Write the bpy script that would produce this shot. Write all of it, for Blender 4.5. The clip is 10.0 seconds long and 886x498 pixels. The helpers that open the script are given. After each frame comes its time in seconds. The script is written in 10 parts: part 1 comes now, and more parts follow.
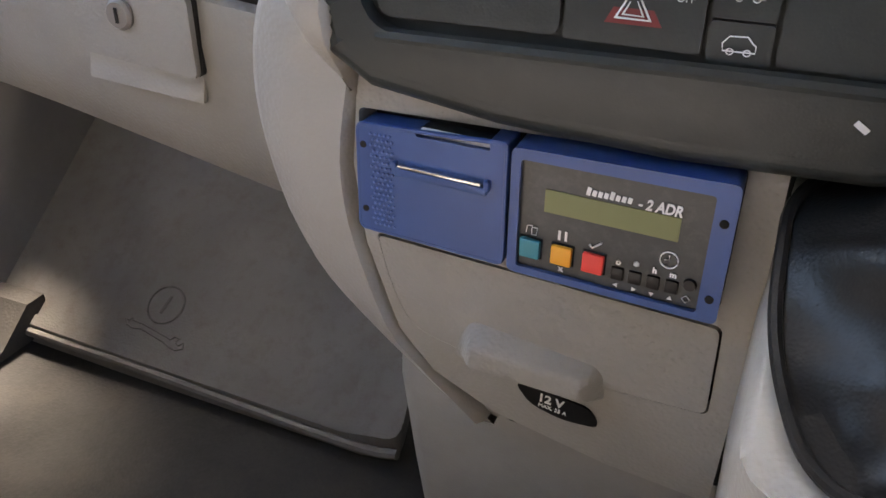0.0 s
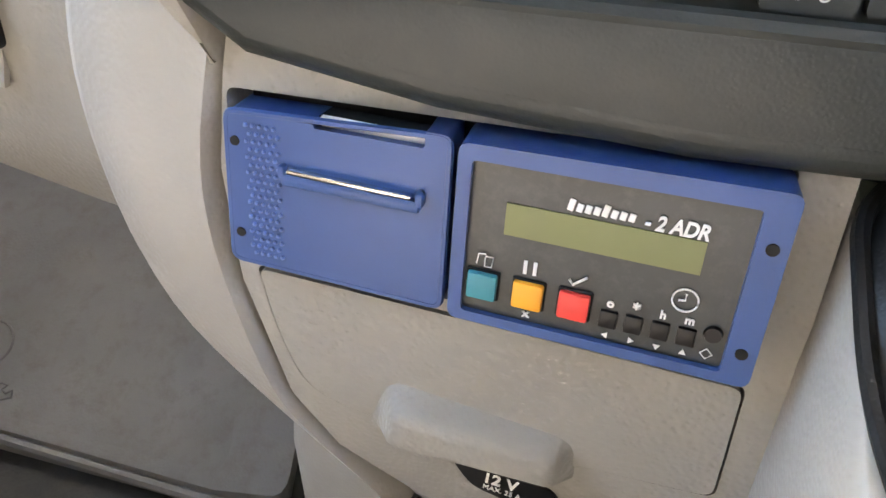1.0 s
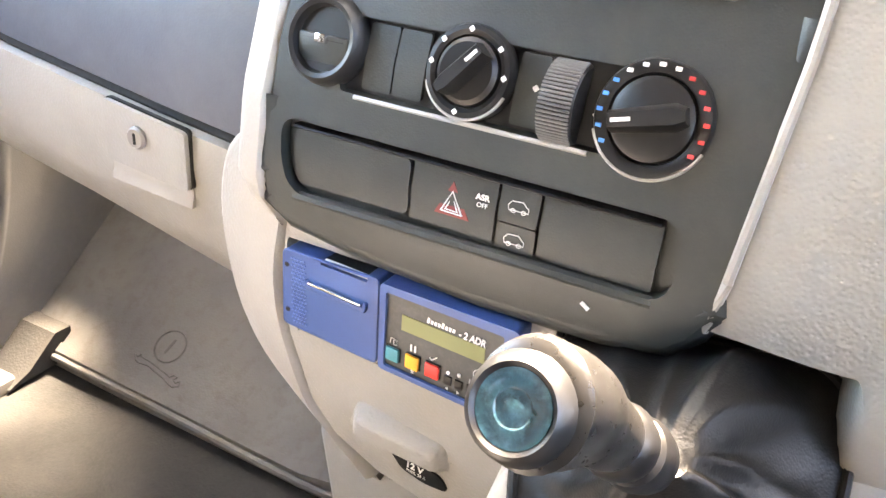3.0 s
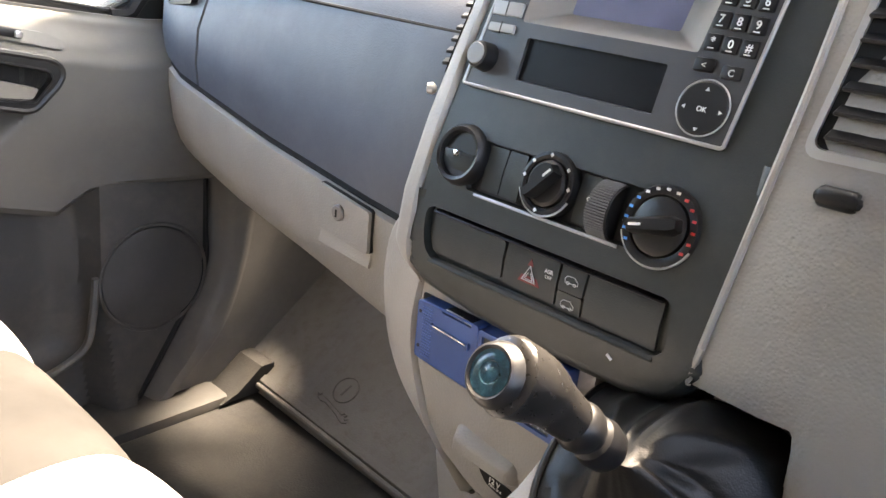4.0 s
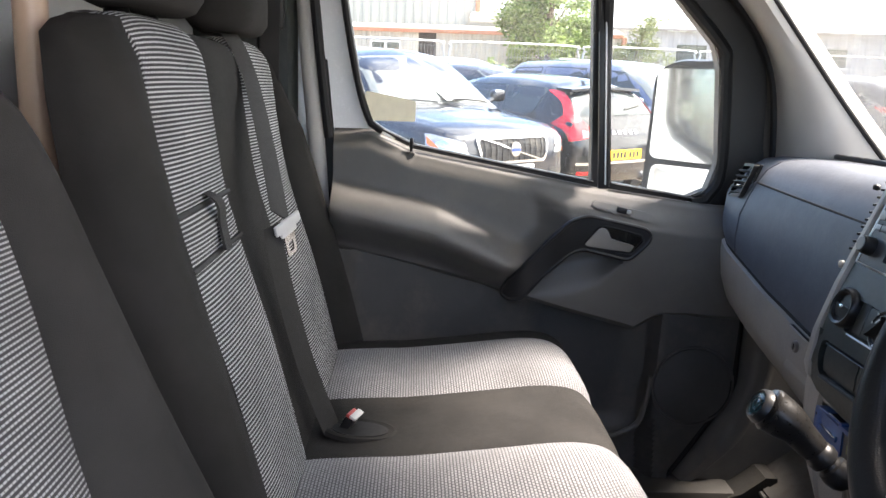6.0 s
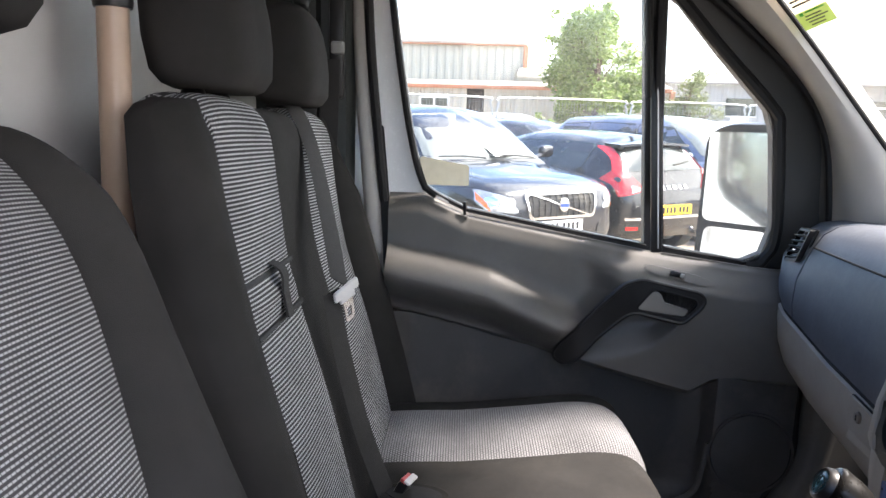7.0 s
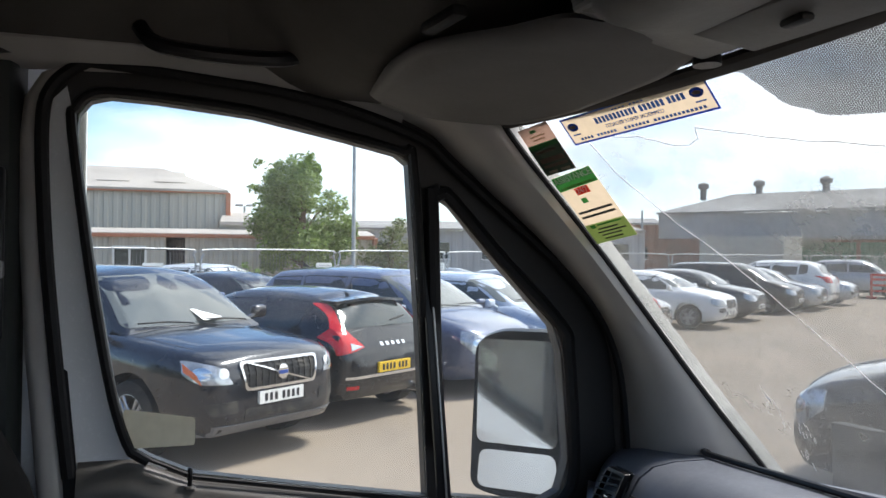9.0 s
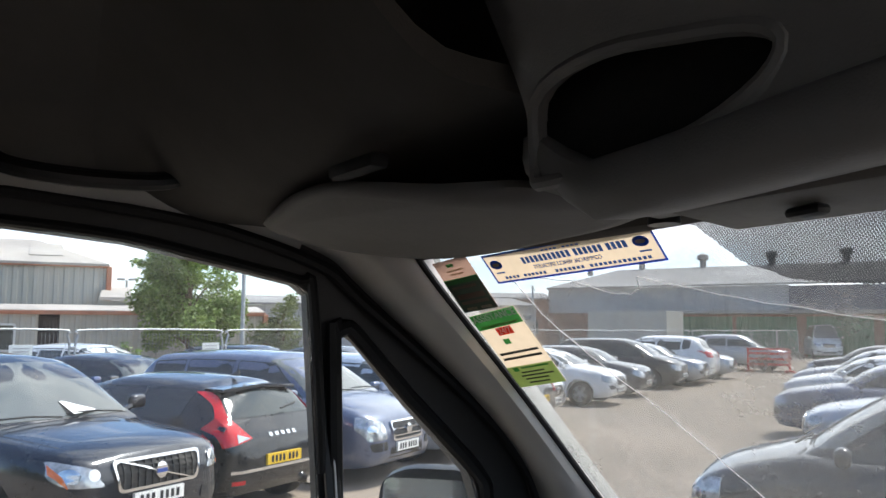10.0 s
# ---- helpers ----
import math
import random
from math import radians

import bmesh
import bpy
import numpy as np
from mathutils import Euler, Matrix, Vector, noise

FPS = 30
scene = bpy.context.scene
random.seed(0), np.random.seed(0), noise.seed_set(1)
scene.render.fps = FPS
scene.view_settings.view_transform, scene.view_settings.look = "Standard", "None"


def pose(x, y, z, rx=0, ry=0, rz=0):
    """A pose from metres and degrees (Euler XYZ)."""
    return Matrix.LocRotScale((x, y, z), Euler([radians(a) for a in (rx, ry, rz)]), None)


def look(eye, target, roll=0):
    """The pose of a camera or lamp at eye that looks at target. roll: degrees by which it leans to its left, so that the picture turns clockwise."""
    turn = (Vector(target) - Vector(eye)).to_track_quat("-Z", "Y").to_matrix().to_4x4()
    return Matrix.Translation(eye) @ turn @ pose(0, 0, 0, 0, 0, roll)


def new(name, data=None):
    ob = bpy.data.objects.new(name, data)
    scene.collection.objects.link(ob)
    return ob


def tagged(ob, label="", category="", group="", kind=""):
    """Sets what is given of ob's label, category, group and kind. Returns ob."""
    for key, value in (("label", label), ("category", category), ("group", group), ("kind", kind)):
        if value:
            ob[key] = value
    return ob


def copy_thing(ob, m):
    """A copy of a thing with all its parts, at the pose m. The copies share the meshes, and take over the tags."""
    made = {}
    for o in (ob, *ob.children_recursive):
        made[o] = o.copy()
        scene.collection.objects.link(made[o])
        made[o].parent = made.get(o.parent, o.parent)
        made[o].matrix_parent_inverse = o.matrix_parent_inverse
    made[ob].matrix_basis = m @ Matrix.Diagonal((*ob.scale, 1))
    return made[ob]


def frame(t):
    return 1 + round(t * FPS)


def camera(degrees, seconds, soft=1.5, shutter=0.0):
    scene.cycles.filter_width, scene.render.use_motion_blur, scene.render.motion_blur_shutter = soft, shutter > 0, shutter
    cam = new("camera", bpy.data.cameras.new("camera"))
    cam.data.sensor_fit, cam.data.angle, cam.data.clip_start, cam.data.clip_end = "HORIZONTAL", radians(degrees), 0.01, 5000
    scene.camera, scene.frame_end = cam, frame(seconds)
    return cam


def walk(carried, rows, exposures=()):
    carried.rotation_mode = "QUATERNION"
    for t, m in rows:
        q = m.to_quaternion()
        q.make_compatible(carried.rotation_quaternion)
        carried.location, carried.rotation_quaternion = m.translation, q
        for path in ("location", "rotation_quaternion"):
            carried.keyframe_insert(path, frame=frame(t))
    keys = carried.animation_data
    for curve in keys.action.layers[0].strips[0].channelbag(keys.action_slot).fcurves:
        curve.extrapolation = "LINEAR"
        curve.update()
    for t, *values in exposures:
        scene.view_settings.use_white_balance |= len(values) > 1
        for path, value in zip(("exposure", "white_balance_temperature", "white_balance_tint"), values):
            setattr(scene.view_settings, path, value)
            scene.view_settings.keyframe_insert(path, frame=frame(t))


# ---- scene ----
cam = camera(57.3, 10.0, soft=1.5)
PATH = [
    (0, (0.064, 0.005, 1.55), (-0.553, 1.602, 0.516), 3.0),
    (0.5, (0.018, 0.076, 1.512), (-0.413, 1.743, 0.493), 5.4),
    (1, (0.009, 0.106, 1.496), (-0.315, 1.805, 0.49), 6.7),
    (1.5, (0.01, 0.104, 1.502), (-0.294, 1.806, 0.497), 7.4),
    (2, (0.042, 0.058, 1.539), (-0.361, 1.737, 0.53), 6.9),
    (2.5, (0.115, 0.01, 1.612), (-0.442, 1.653, 0.617), 6.6),
    (2.7, (0.144, -0.013, 1.638), (-0.477, 1.617, 0.66), 6.7),
    (3.8, (0.346, -0.169, 1.729), (-0.797, 1.275, 0.949), 7.1),
    (4, (0.376, -0.176, 1.735), (-0.861, 1.208, 0.99), 7.1),
    (4.5, (0.5, -0.184, 1.763), (-1.019, 0.924, 1.079), 6.5),
    (5, (0.671, -0.172, 1.796), (-1.049, 0.595, 1.124), 5.5),
    (5.5, (0.82, -0.2, 1.835), (-1.048, 0.19, 1.237), 2.8),
    (6, (0.948, -0.234, 1.868), (-0.992, -0.159, 1.389), 2.0),
    (6.2, (0.98, -0.237, 1.874), (-0.969, -0.244, 1.425), 1.8),
    (7.3, (0.943, -0.251, 1.902), (-1.034, -0.254, 1.599), 2.0),
    (7.5, (0.899, -0.248, 1.907), (-1.085, -0.204, 1.659), 2.5),
    (8, (0.792, -0.252, 1.942), (-1.194, -0.067, 1.796), 2.3),
    (8.5, (0.646, -0.281, 1.989), (-1.307, 0.142, 1.899), 1.2),
    (9, (0.514, -0.29, 2.042), (-1.377, 0.361, 2.048), 0.6),
    (9.5, (0.419, -0.271, 2.107), (-1.423, 0.503, 2.194), 0.2),
    (10, (0.351, -0.254, 2.155), (-1.431, 0.634, 2.344), 0.4),
]
EXPO = [(0.0, 5.3, 8000, 19), (0.5, 6.1, 8100, 15), (1.0, 6.3, 8100, 14), (1.5, 6.3, 8100, 13), (2.0, 6.9, 8200, 13), (2.5, 7.35, 8900, 19), (2.7, 7.25, 8900, 19), (3.8, 5.95, 8600, 18), (4.0, 5.6, 8600, 18), (4.5, 4.6, 8000, 16), (5.0, 3.85, 7400, 15), (5.5, 3.75, 7200, 17), (6.2, 3.65, 7000, 17), (7.5, 3.3, 6700, 17), (8.5, 2.25, 6400, 14), (9.5, 1.6, 6250, 14), (10.0, 1.85, 6250, 14)]
walk(cam, [(t, look(eye, target, roll)) for t, eye, target, roll in PATH], EXPO)

# ---- world and sun ----
SUN_EL, SUN_AZ = radians(60), radians(-10)
world = bpy.data.worlds.new("sky")
scene.world = world
world.use_nodes = True
wn, wl = world.node_tree.nodes, world.node_tree.links
wn.clear()
w_out, w_bg, w_sky = wn.new("ShaderNodeOutputWorld"), wn.new("ShaderNodeBackground"), wn.new("ShaderNodeTexSky")
w_sky.sky_type, w_sky.sun_disc = "NISHITA", False
w_sky.sun_elevation, w_sky.sun_rotation = SUN_EL, SUN_AZ
w_sky.dust_density, w_sky.air_density, w_sky.ozone_density = 0.25, 0.9, 3.5
w_co, w_map, w_noise = wn.new("ShaderNodeTexCoord"), wn.new("ShaderNodeMapping"), wn.new("ShaderNodeTexNoise")
w_ramp, w_mix = wn.new("ShaderNodeValToRGB"), wn.new("ShaderNodeMix")
w_map.inputs["Scale"].default_value = (1.6, 1.6, 5.0)
w_noise.inputs["Scale"].default_value, w_noise.inputs["Detail"].default_value = 1.7, 7
w_ramp.color_ramp.elements[0].position, w_ramp.color_ramp.elements[1].position = 0.50, 0.80
w_mix.data_type = "RGBA"
w_mix.inputs["B"].default_value = (9.6, 9.7, 10.0, 1)
wl.new(w_co.outputs["Generated"], w_map.inputs["Vector"])
wl.new(w_map.outputs["Vector"], w_noise.inputs["Vector"])
w_sep, w_add = wn.new("ShaderNodeSeparateXYZ"), wn.new("ShaderNodeMath")
w_add.operation, w_add.inputs[1].default_value = "MULTIPLY_ADD", 0.40
wl.new(w_co.outputs["Generated"], w_sep.inputs["Vector"])
wl.new(w_sep.outputs["Y"], w_add.inputs[0])
wl.new(w_noise.outputs["Fac"], w_add.inputs[2])
wl.new(w_add.outputs[0], w_ramp.inputs["Fac"])
wl.new(w_ramp.outputs["Color"], w_mix.inputs["Factor"])
wl.new(w_sky.outputs["Color"], w_mix.inputs["A"])
wl.new(w_mix.outputs["Result"], w_bg.inputs["Color"])
w_bg.inputs["Strength"].default_value = 0.075
wl.new(w_bg.outputs["Background"], w_out.inputs["Surface"])
sun = new("sun", bpy.data.lights.new("sun", "SUN"))
sun.data.energy, sun.data.angle, sun.data.color = 1.9, radians(13), (1.0, 0.95, 0.87)
sun_dir = Vector((math.sin(SUN_AZ) * math.cos(SUN_EL), math.cos(SUN_AZ) * math.cos(SUN_EL), math.sin(SUN_EL)))
sun.matrix_world = look(sun_dir * 40, (0, 0, 0))

# ---- building helpers ----
# The van leans a little on the yard's slope; its things are built in its own frame and set down by VAN.
PIVOT = Vector((0, 0.34, 1.46))
VAN = Matrix.Translation(PIVOT) @ pose(0, 0, 0, 0, -2.5, 0) @ Matrix.Translation(-PIVOT)
BASE = {}


def thing(name, label, category, base=(0, 0, 0), group="", kind="", van=True, at=None):
    """A top-level empty at base; its parts are meshes in the van's (or the thing's own) frame."""
    ob = new(name)
    ob.empty_display_size = 0.05
    base = Vector(base)
    ob.matrix_world = at if at is not None else (VAN @ Matrix.Translation(base) if van else Matrix.Translation(base))
    BASE[ob.name] = base
    return tagged(ob, label, category, group, kind)


def finish(bm, angle=35):
    bmesh.ops.recalc_face_normals(bm, faces=bm.faces)
    for e in bm.edges:
        e.smooth = len(e.link_faces) == 2 and e.calc_face_angle(0) < radians(angle)
    for f in bm.faces:
        f.smooth = True


def part(name, bm, material, parent=None, label="", angle=35, kind="", fix=True):
    if fix:
        finish(bm, angle)
    base = BASE.get(parent.name, Vector()) if parent else Vector()
    if base.length:
        bmesh.ops.translate(bm, verts=bm.verts, vec=-base)
    me = bpy.data.meshes.new(name)
    bm.to_mesh(me)
    bm.free()
    me.materials.append(material)
    ob = new(name, me)
    if parent:
        ob.parent = parent
        BASE[ob.name] = base
    return tagged(ob, label, kind=kind)


def solo(name, bm, material, label, category, group="", kind="", van=True, at=None):
    """A thing that is a single mesh."""
    finish(bm)
    me = bpy.data.meshes.new(name)
    if at is None and not kind:
        lo = [min(v.co[i] for v in bm.verts) for i in range(3)]
        hi = [max(v.co[i] for v in bm.verts) for i in range(3)]
        base = Vector(((lo[0] + hi[0]) / 2, (lo[1] + hi[1]) / 2, lo[2]))
    else:
        base = Vector()
    bmesh.ops.translate(bm, verts=bm.verts, vec=-base)
    bm.to_mesh(me)
    bm.free()
    me.materials.append(material)
    ob = new(name, me)
    ob.matrix_world = at if at is not None else (VAN @ Matrix.Translation(base) if van else Matrix.Translation(base))
    BASE[ob.name] = base
    return tagged(ob, label, category, group, kind)


def merge(*bms):
    out = bmesh.new()
    for b in bms:
        me = bpy.data.meshes.new("tmp")
        b.to_mesh(me)
        b.free()
        out.from_mesh(me)
        bpy.data.meshes.remove(me)
    return out


def moved(bm, m):
    bmesh.ops.transform(bm, matrix=m, verts=bm.verts)
    return bm


def box(c, size, bev=0.003, seg=2, rot=(0, 0, 0)):
    bm = bmesh.new()
    bmesh.ops.create_cube(bm, size=1, matrix=Matrix.Diagonal((*size, 1)))
    if bev:
        bmesh.ops.bevel(bm, geom=bm.edges[:], offset=min(bev, min(size) * 0.49), segments=seg, profile=0.5, affect="EDGES")
    return moved(bm, pose(*c, *rot))


def lathe(profile, n=24, m=None):
    """profile: (radius, height) pairs turned round z, then set by m."""
    bm = bmesh.new()
    rings = []
    for r, h in profile:
        rings.append([bm.verts.new((r * math.cos(2 * math.pi * i / n), r * math.sin(2 * math.pi * i / n), h)) for i in range(n)] if r > 1e-6 else [bm.verts.new((0, 0, h))])
    for a, b in zip(rings, rings[1:]):
        for i in range(n):
            j = (i + 1) % n
            if len(a) == 1 and len(b) == 1:
                continue
            if len(a) == 1:
                bm.faces.new((a[0], b[i], b[j]))
            elif len(b) == 1:
                bm.faces.new((a[i], a[j], b[0]))
            else:
                bm.faces.new((a[i], a[j], b[j], b[i]))
    for ring in (rings[0], rings[-1]):
        if len(ring) > 1:
            bm.faces.new(ring)
    return moved(bm, m) if m is not None else bm


def loft(rings, closed=True, caps=True):
    bm = bmesh.new()
    rows = [[bm.verts.new(p) for p in ring] for ring in rings]
    n = len(rows[0])
    for a, b in zip(rows, rows[1:]):
        for i in range(n if closed else n - 1):
            j = (i + 1) % n
            bm.faces.new((a[i], a[j], b[j], b[i]))
    if caps and closed:
        bm.faces.new(rows[0])
        bm.faces.new(rows[-1])
    return bm


def tube(pts, r, n=8, closed=False, flat=(1.0, 1.0), up=(0, 0, 1), caps=True):
    """A round or flattened bar along a line of points; r is a number or one a point."""
    pts = [Vector(p) for p in pts]
    k = len(pts)
    rings = []
    for i, p in enumerate(pts):
        a, b = pts[(i - 1) % k if closed else max(i - 1, 0)], pts[(i + 1) % k if closed else min(i + 1, k - 1)]
        d = (b - a).normalized()
        s = d.cross(Vector(up))
        s = s.normalized() if s.length > 1e-4 else d.orthogonal().normalized()
        u = s.cross(d)
        rr = r[i] if isinstance(r, (list, tuple)) else r
        rings.append([p + (s * math.cos(2 * math.pi * j / n) * flat[0] + u * math.sin(2 * math.pi * j / n) * flat[1]) * rr for j in range(n)])
    if closed:
        rings.append(rings[0])
    bm = loft(rings, True, caps and not closed)
    if closed:
        bmesh.ops.remove_doubles(bm, verts=bm.verts, dist=1e-6)
    return bm


def spline(pts, n=6, closed=False):
    """A smooth line through the points."""
    pts = [Vector(p) for p in pts]
    k, out = len(pts), []
    for i in range(k if closed else k - 1):
        p0, p1, p2, p3 = (pts[(i + j - 1) % k] if closed else pts[min(max(i + j - 1, 0), k - 1)] for j in range(4))
        for s in range(n):
            t = s / n
            out.append(0.5 * (2 * p1 + (p2 - p0) * t + (2 * p0 - 5 * p1 + 4 * p2 - p3) * t * t + (3 * p1 - p0 - 3 * p2 + p3) * t ** 3))
    if not closed:
        out.append(pts[-1])
    return out


def rounded(pts, r, seg=4):
    """A polygon with its corners rounded; r is a number or one a corner."""
    out, k = [], len(pts)
    for i in range(k):
        p, a, b = Vector(pts[i]), Vector(pts[i - 1]), Vector(pts[(i + 1) % k])
        rr = r[i] if isinstance(r, (list, tuple)) else r
        da, db = (a - p), (b - p)
        q = min(rr, da.length * 0.48, db.length * 0.48)
        if q < 1e-5:
            out.append(p)
            continue
        s, e = p + da.normalized() * q, p + db.normalized() * q
        for j in range(seg + 1):
            t = j / seg
            out.append((1 - t) ** 2 * s + 2 * t * (1 - t) * p + t * t * e)
    return out


def plate(outer, holes, place, thick, cuts_u=(), cuts_v=(), edge=0.0):
    """A sheet with real openings: outlines in (u, v), set in space by place(u, v, depth)."""
    bm = bmesh.new()
    for loop in (outer, *holes):
        vs = [bm.verts.new((p[0], p[1], 0)) for p in loop]
        for i in range(len(vs)):
            bm.edges.new((vs[i - 1], vs[i]))
    bmesh.ops.triangle_fill(bm, use_beauty=True, use_dissolve=False, edges=bm.edges[:])
    for u in cuts_u:
        bmesh.ops.bisect_plane(bm, geom=bm.verts[:] + bm.edges[:] + bm.faces[:], plane_co=(u, 0, 0), plane_no=(1, 0, 0))
    for v in cuts_v:
        bmesh.ops.bisect_plane(bm, geom=bm.verts[:] + bm.edges[:] + bm.faces[:], plane_co=(0, v, 0), plane_no=(0, 1, 0))
    rim = [e for e in bm.edges if len(e.link_faces) == 1]
    front = bm.faces[:]
    twin = {v: bm.verts.new((v.co.x, v.co.y, 1)) for v in bm.verts[:]}
    for f in front:
        bm.faces.new([twin[v] for v in reversed(f.verts)])
    for e in rim:
        a, b = e.verts
        bm.faces.new((a, b, twin[b], twin[a]))
    if edge:
        es = [e for e in rim]
        bmesh.ops.bevel(bm, geom=es, offset=edge, segments=2, profile=0.5, affect="EDGES")
        for v in bm.verts:
            v.co = Vector(place(v.co.x, v.co.y, min(max(v.co.z, 0), 1) * thick if v.co.z > 0.5 else v.co.z))
    else:
        for v in bm.verts:
            v.co = Vector(place(v.co.x, v.co.y, v.co.z * thick))
    return bm


def sheet(f, us, vs, thick):
    """A curved sheet f(u, v) with thickness along the vector thick."""
    thick = Vector(thick)
    bm = bmesh.new()
    a = [[bm.verts.new(f(u, v)) for v in vs] for u in us]
    b = [[bm.verts.new(v.co + thick) for v in row] for row in a]
    nu, nv = len(us), len(vs)
    for i in range(nu - 1):
        for j in range(nv - 1):
            bm.faces.new((a[i][j], a[i + 1][j], a[i + 1][j + 1], a[i][j + 1]))
            bm.faces.new((b[i][j], b[i][j + 1], b[i + 1][j + 1], b[i + 1][j]))
    for i in range(nu - 1):
        for j in (0, nv - 1):
            bm.faces.new((a[i][j], a[i + 1][j], b[i + 1][j], b[i][j]))
    for j in range(nv - 1):
        for i in (0, nu - 1):
            bm.faces.new((a[i][j], a[i][j + 1], b[i][j + 1], b[i][j]))
    return bm


def lettering(name, body, size, m, material, parent, align="CENTER", shear=0.0, bold=0.0, depth=0.0003, stretch=1.0):
    cu = bpy.data.curves.new(name, "FONT")
    cu.body, cu.size, cu.align_x, cu.align_y, cu.shear, cu.extrude, cu.offset = body, size, align, "CENTER", shear, depth, bold
    tmp = new(name + "_tmp", cu)
    me = bpy.data.meshes.new_from_object(tmp.evaluated_get(bpy.context.evaluated_depsgraph_get()))
    bpy.data.objects.remove(tmp)
    bm = bmesh.new()
    bm.from_mesh(me)
    bpy.data.meshes.remove(me)
    moved(bm, m @ Matrix.Diagonal((stretch, 1, 1, 1)))
    return part(name, bm, material, parent)


def lin(a, b, n):
    return [a + (b - a) * i / (n - 1) for i in range(n)]


def interp(x, xs, ys):
    return float(np.interp(x, xs, ys))


def smooth01(a, b, x):
    t = min(max((x - a) / (b - a), 0), 1)
    return t * t * (3 - 2 * t)


# ---- materials ----
def node(nt, kind, **inputs):
    n = nt.nodes.new(kind)
    for k, v in inputs.items():
        n.inputs[k.replace("_", " ")].default_value = v
    return n


def stuff(name, colour, rough=0.5, metal=0.0, vary=0.12, scale=14.0, grain=0.0, grain_scale=400.0, dirt=0.0, dirt_colour=(0.35, 0.3, 0.24), dirt_scale=5.0, coat=0.0, spec=0.5, per=0.0, trans=0.0):
    """A painted, moulded or worn surface: two scales of variation, gloss breakup and fine relief."""
    m = bpy.data.materials.new(name)
    m.use_nodes = True
    nt = m.node_tree
    bsdf = nt.nodes["Principled BSDF"]
    bsdf.inputs["Metallic"].default_value, bsdf.inputs["Coat Weight"].default_value = metal, coat
    bsdf.inputs["Specular IOR Level"].default_value = spec
    bsdf.inputs["Transmission Weight"].default_value = trans
    co = nt.nodes.new("ShaderNodeTexCoord")
    big = node(nt, "ShaderNodeTexNoise", Scale=scale, Detail=5.0)
    nt.links.new(co.outputs["Object"], big.inputs["Vector"])
    ramp = nt.nodes.new("ShaderNodeValToRGB")
    ramp.color_ramp.elements[0].position, ramp.color_ramp.elements[1].position = 0.3, 0.7
    ramp.color_ramp.elements[0].color = (*[c * (1 - vary) for c in colour], 1)
    ramp.color_ramp.elements[1].color = (*[min(c * (1 + vary), 1) for c in colour], 1)
    nt.links.new(big.outputs["Fac"], ramp.inputs["Fac"])
    last = ramp.outputs["Color"]
    if per:
        oi, mul = nt.nodes.new("ShaderNodeObjectInfo"), nt.nodes.new("ShaderNodeHueSaturation")
        mr = node(nt, "ShaderNodeMapRange", To_Min=1 - per, To_Max=1 + per)
        nt.links.new(oi.outputs["Random"], mr.inputs["Value"])
        nt.links.new(mr.outputs["Result"], mul.inputs["Value"])
        nt.links.new(last, mul.inputs["Color"])
        last = mul.outputs["Color"]
    if dirt:
        dn = node(nt, "ShaderNodeTexNoise", Scale=dirt_scale, Detail=9.0, Roughness=0.7)
        nt.links.new(co.outputs["Object"], dn.inputs["Vector"])
        dr = nt.nodes.new("ShaderNodeValToRGB")
        dr.color_ramp.elements[0].position, dr.color_ramp.elements[1].position = 0.48, 0.72
        dr.color_ramp.elements[1].color = (dirt, dirt, dirt, 1)
        nt.links.new(dn.outputs["Fac"], dr.inputs["Fac"])
        mx = nt.nodes.new("ShaderNodeMix")
        mx.data_type = "RGBA"
        mx.inputs["B"].default_value = (*dirt_colour, 1)
        nt.links.new(dr.outputs["Color"], mx.inputs["Factor"])
        nt.links.new(last, mx.inputs["A"])
        last = mx.outputs["Result"]
    nt.links.new(last, bsdf.inputs["Base Color"])
    fine = node(nt, "ShaderNodeTexNoise", Scale=scale * 9, Detail=4.0)
    nt.links.new(co.outputs["Object"], fine.inputs["Vector"])
    mr = node(nt, "ShaderNodeMapRange", To_Min=max(rough - 0.1, 0.02), To_Max=min(rough + 0.1, 1))
    nt.links.new(fine.outputs["Fac"], mr.inputs["Value"])
    nt.links.new(mr.outputs["Result"], bsdf.inputs["Roughness"])
    if grain:
        vor = node(nt, "ShaderNodeTexVoronoi", Scale=grain_scale)
        vor.feature = "SMOOTH_F1"
        nt.links.new(co.outputs["Object"], vor.inputs["Vector"])
        bump = node(nt, "ShaderNodeBump", Strength=grain, Distance=0.0006)
        nt.links.new(vor.outputs["Distance"], bump.inputs["Height"])
        nt.links.new(bump.outputs["Normal"], bsdf.inputs["Normal"])
    return m


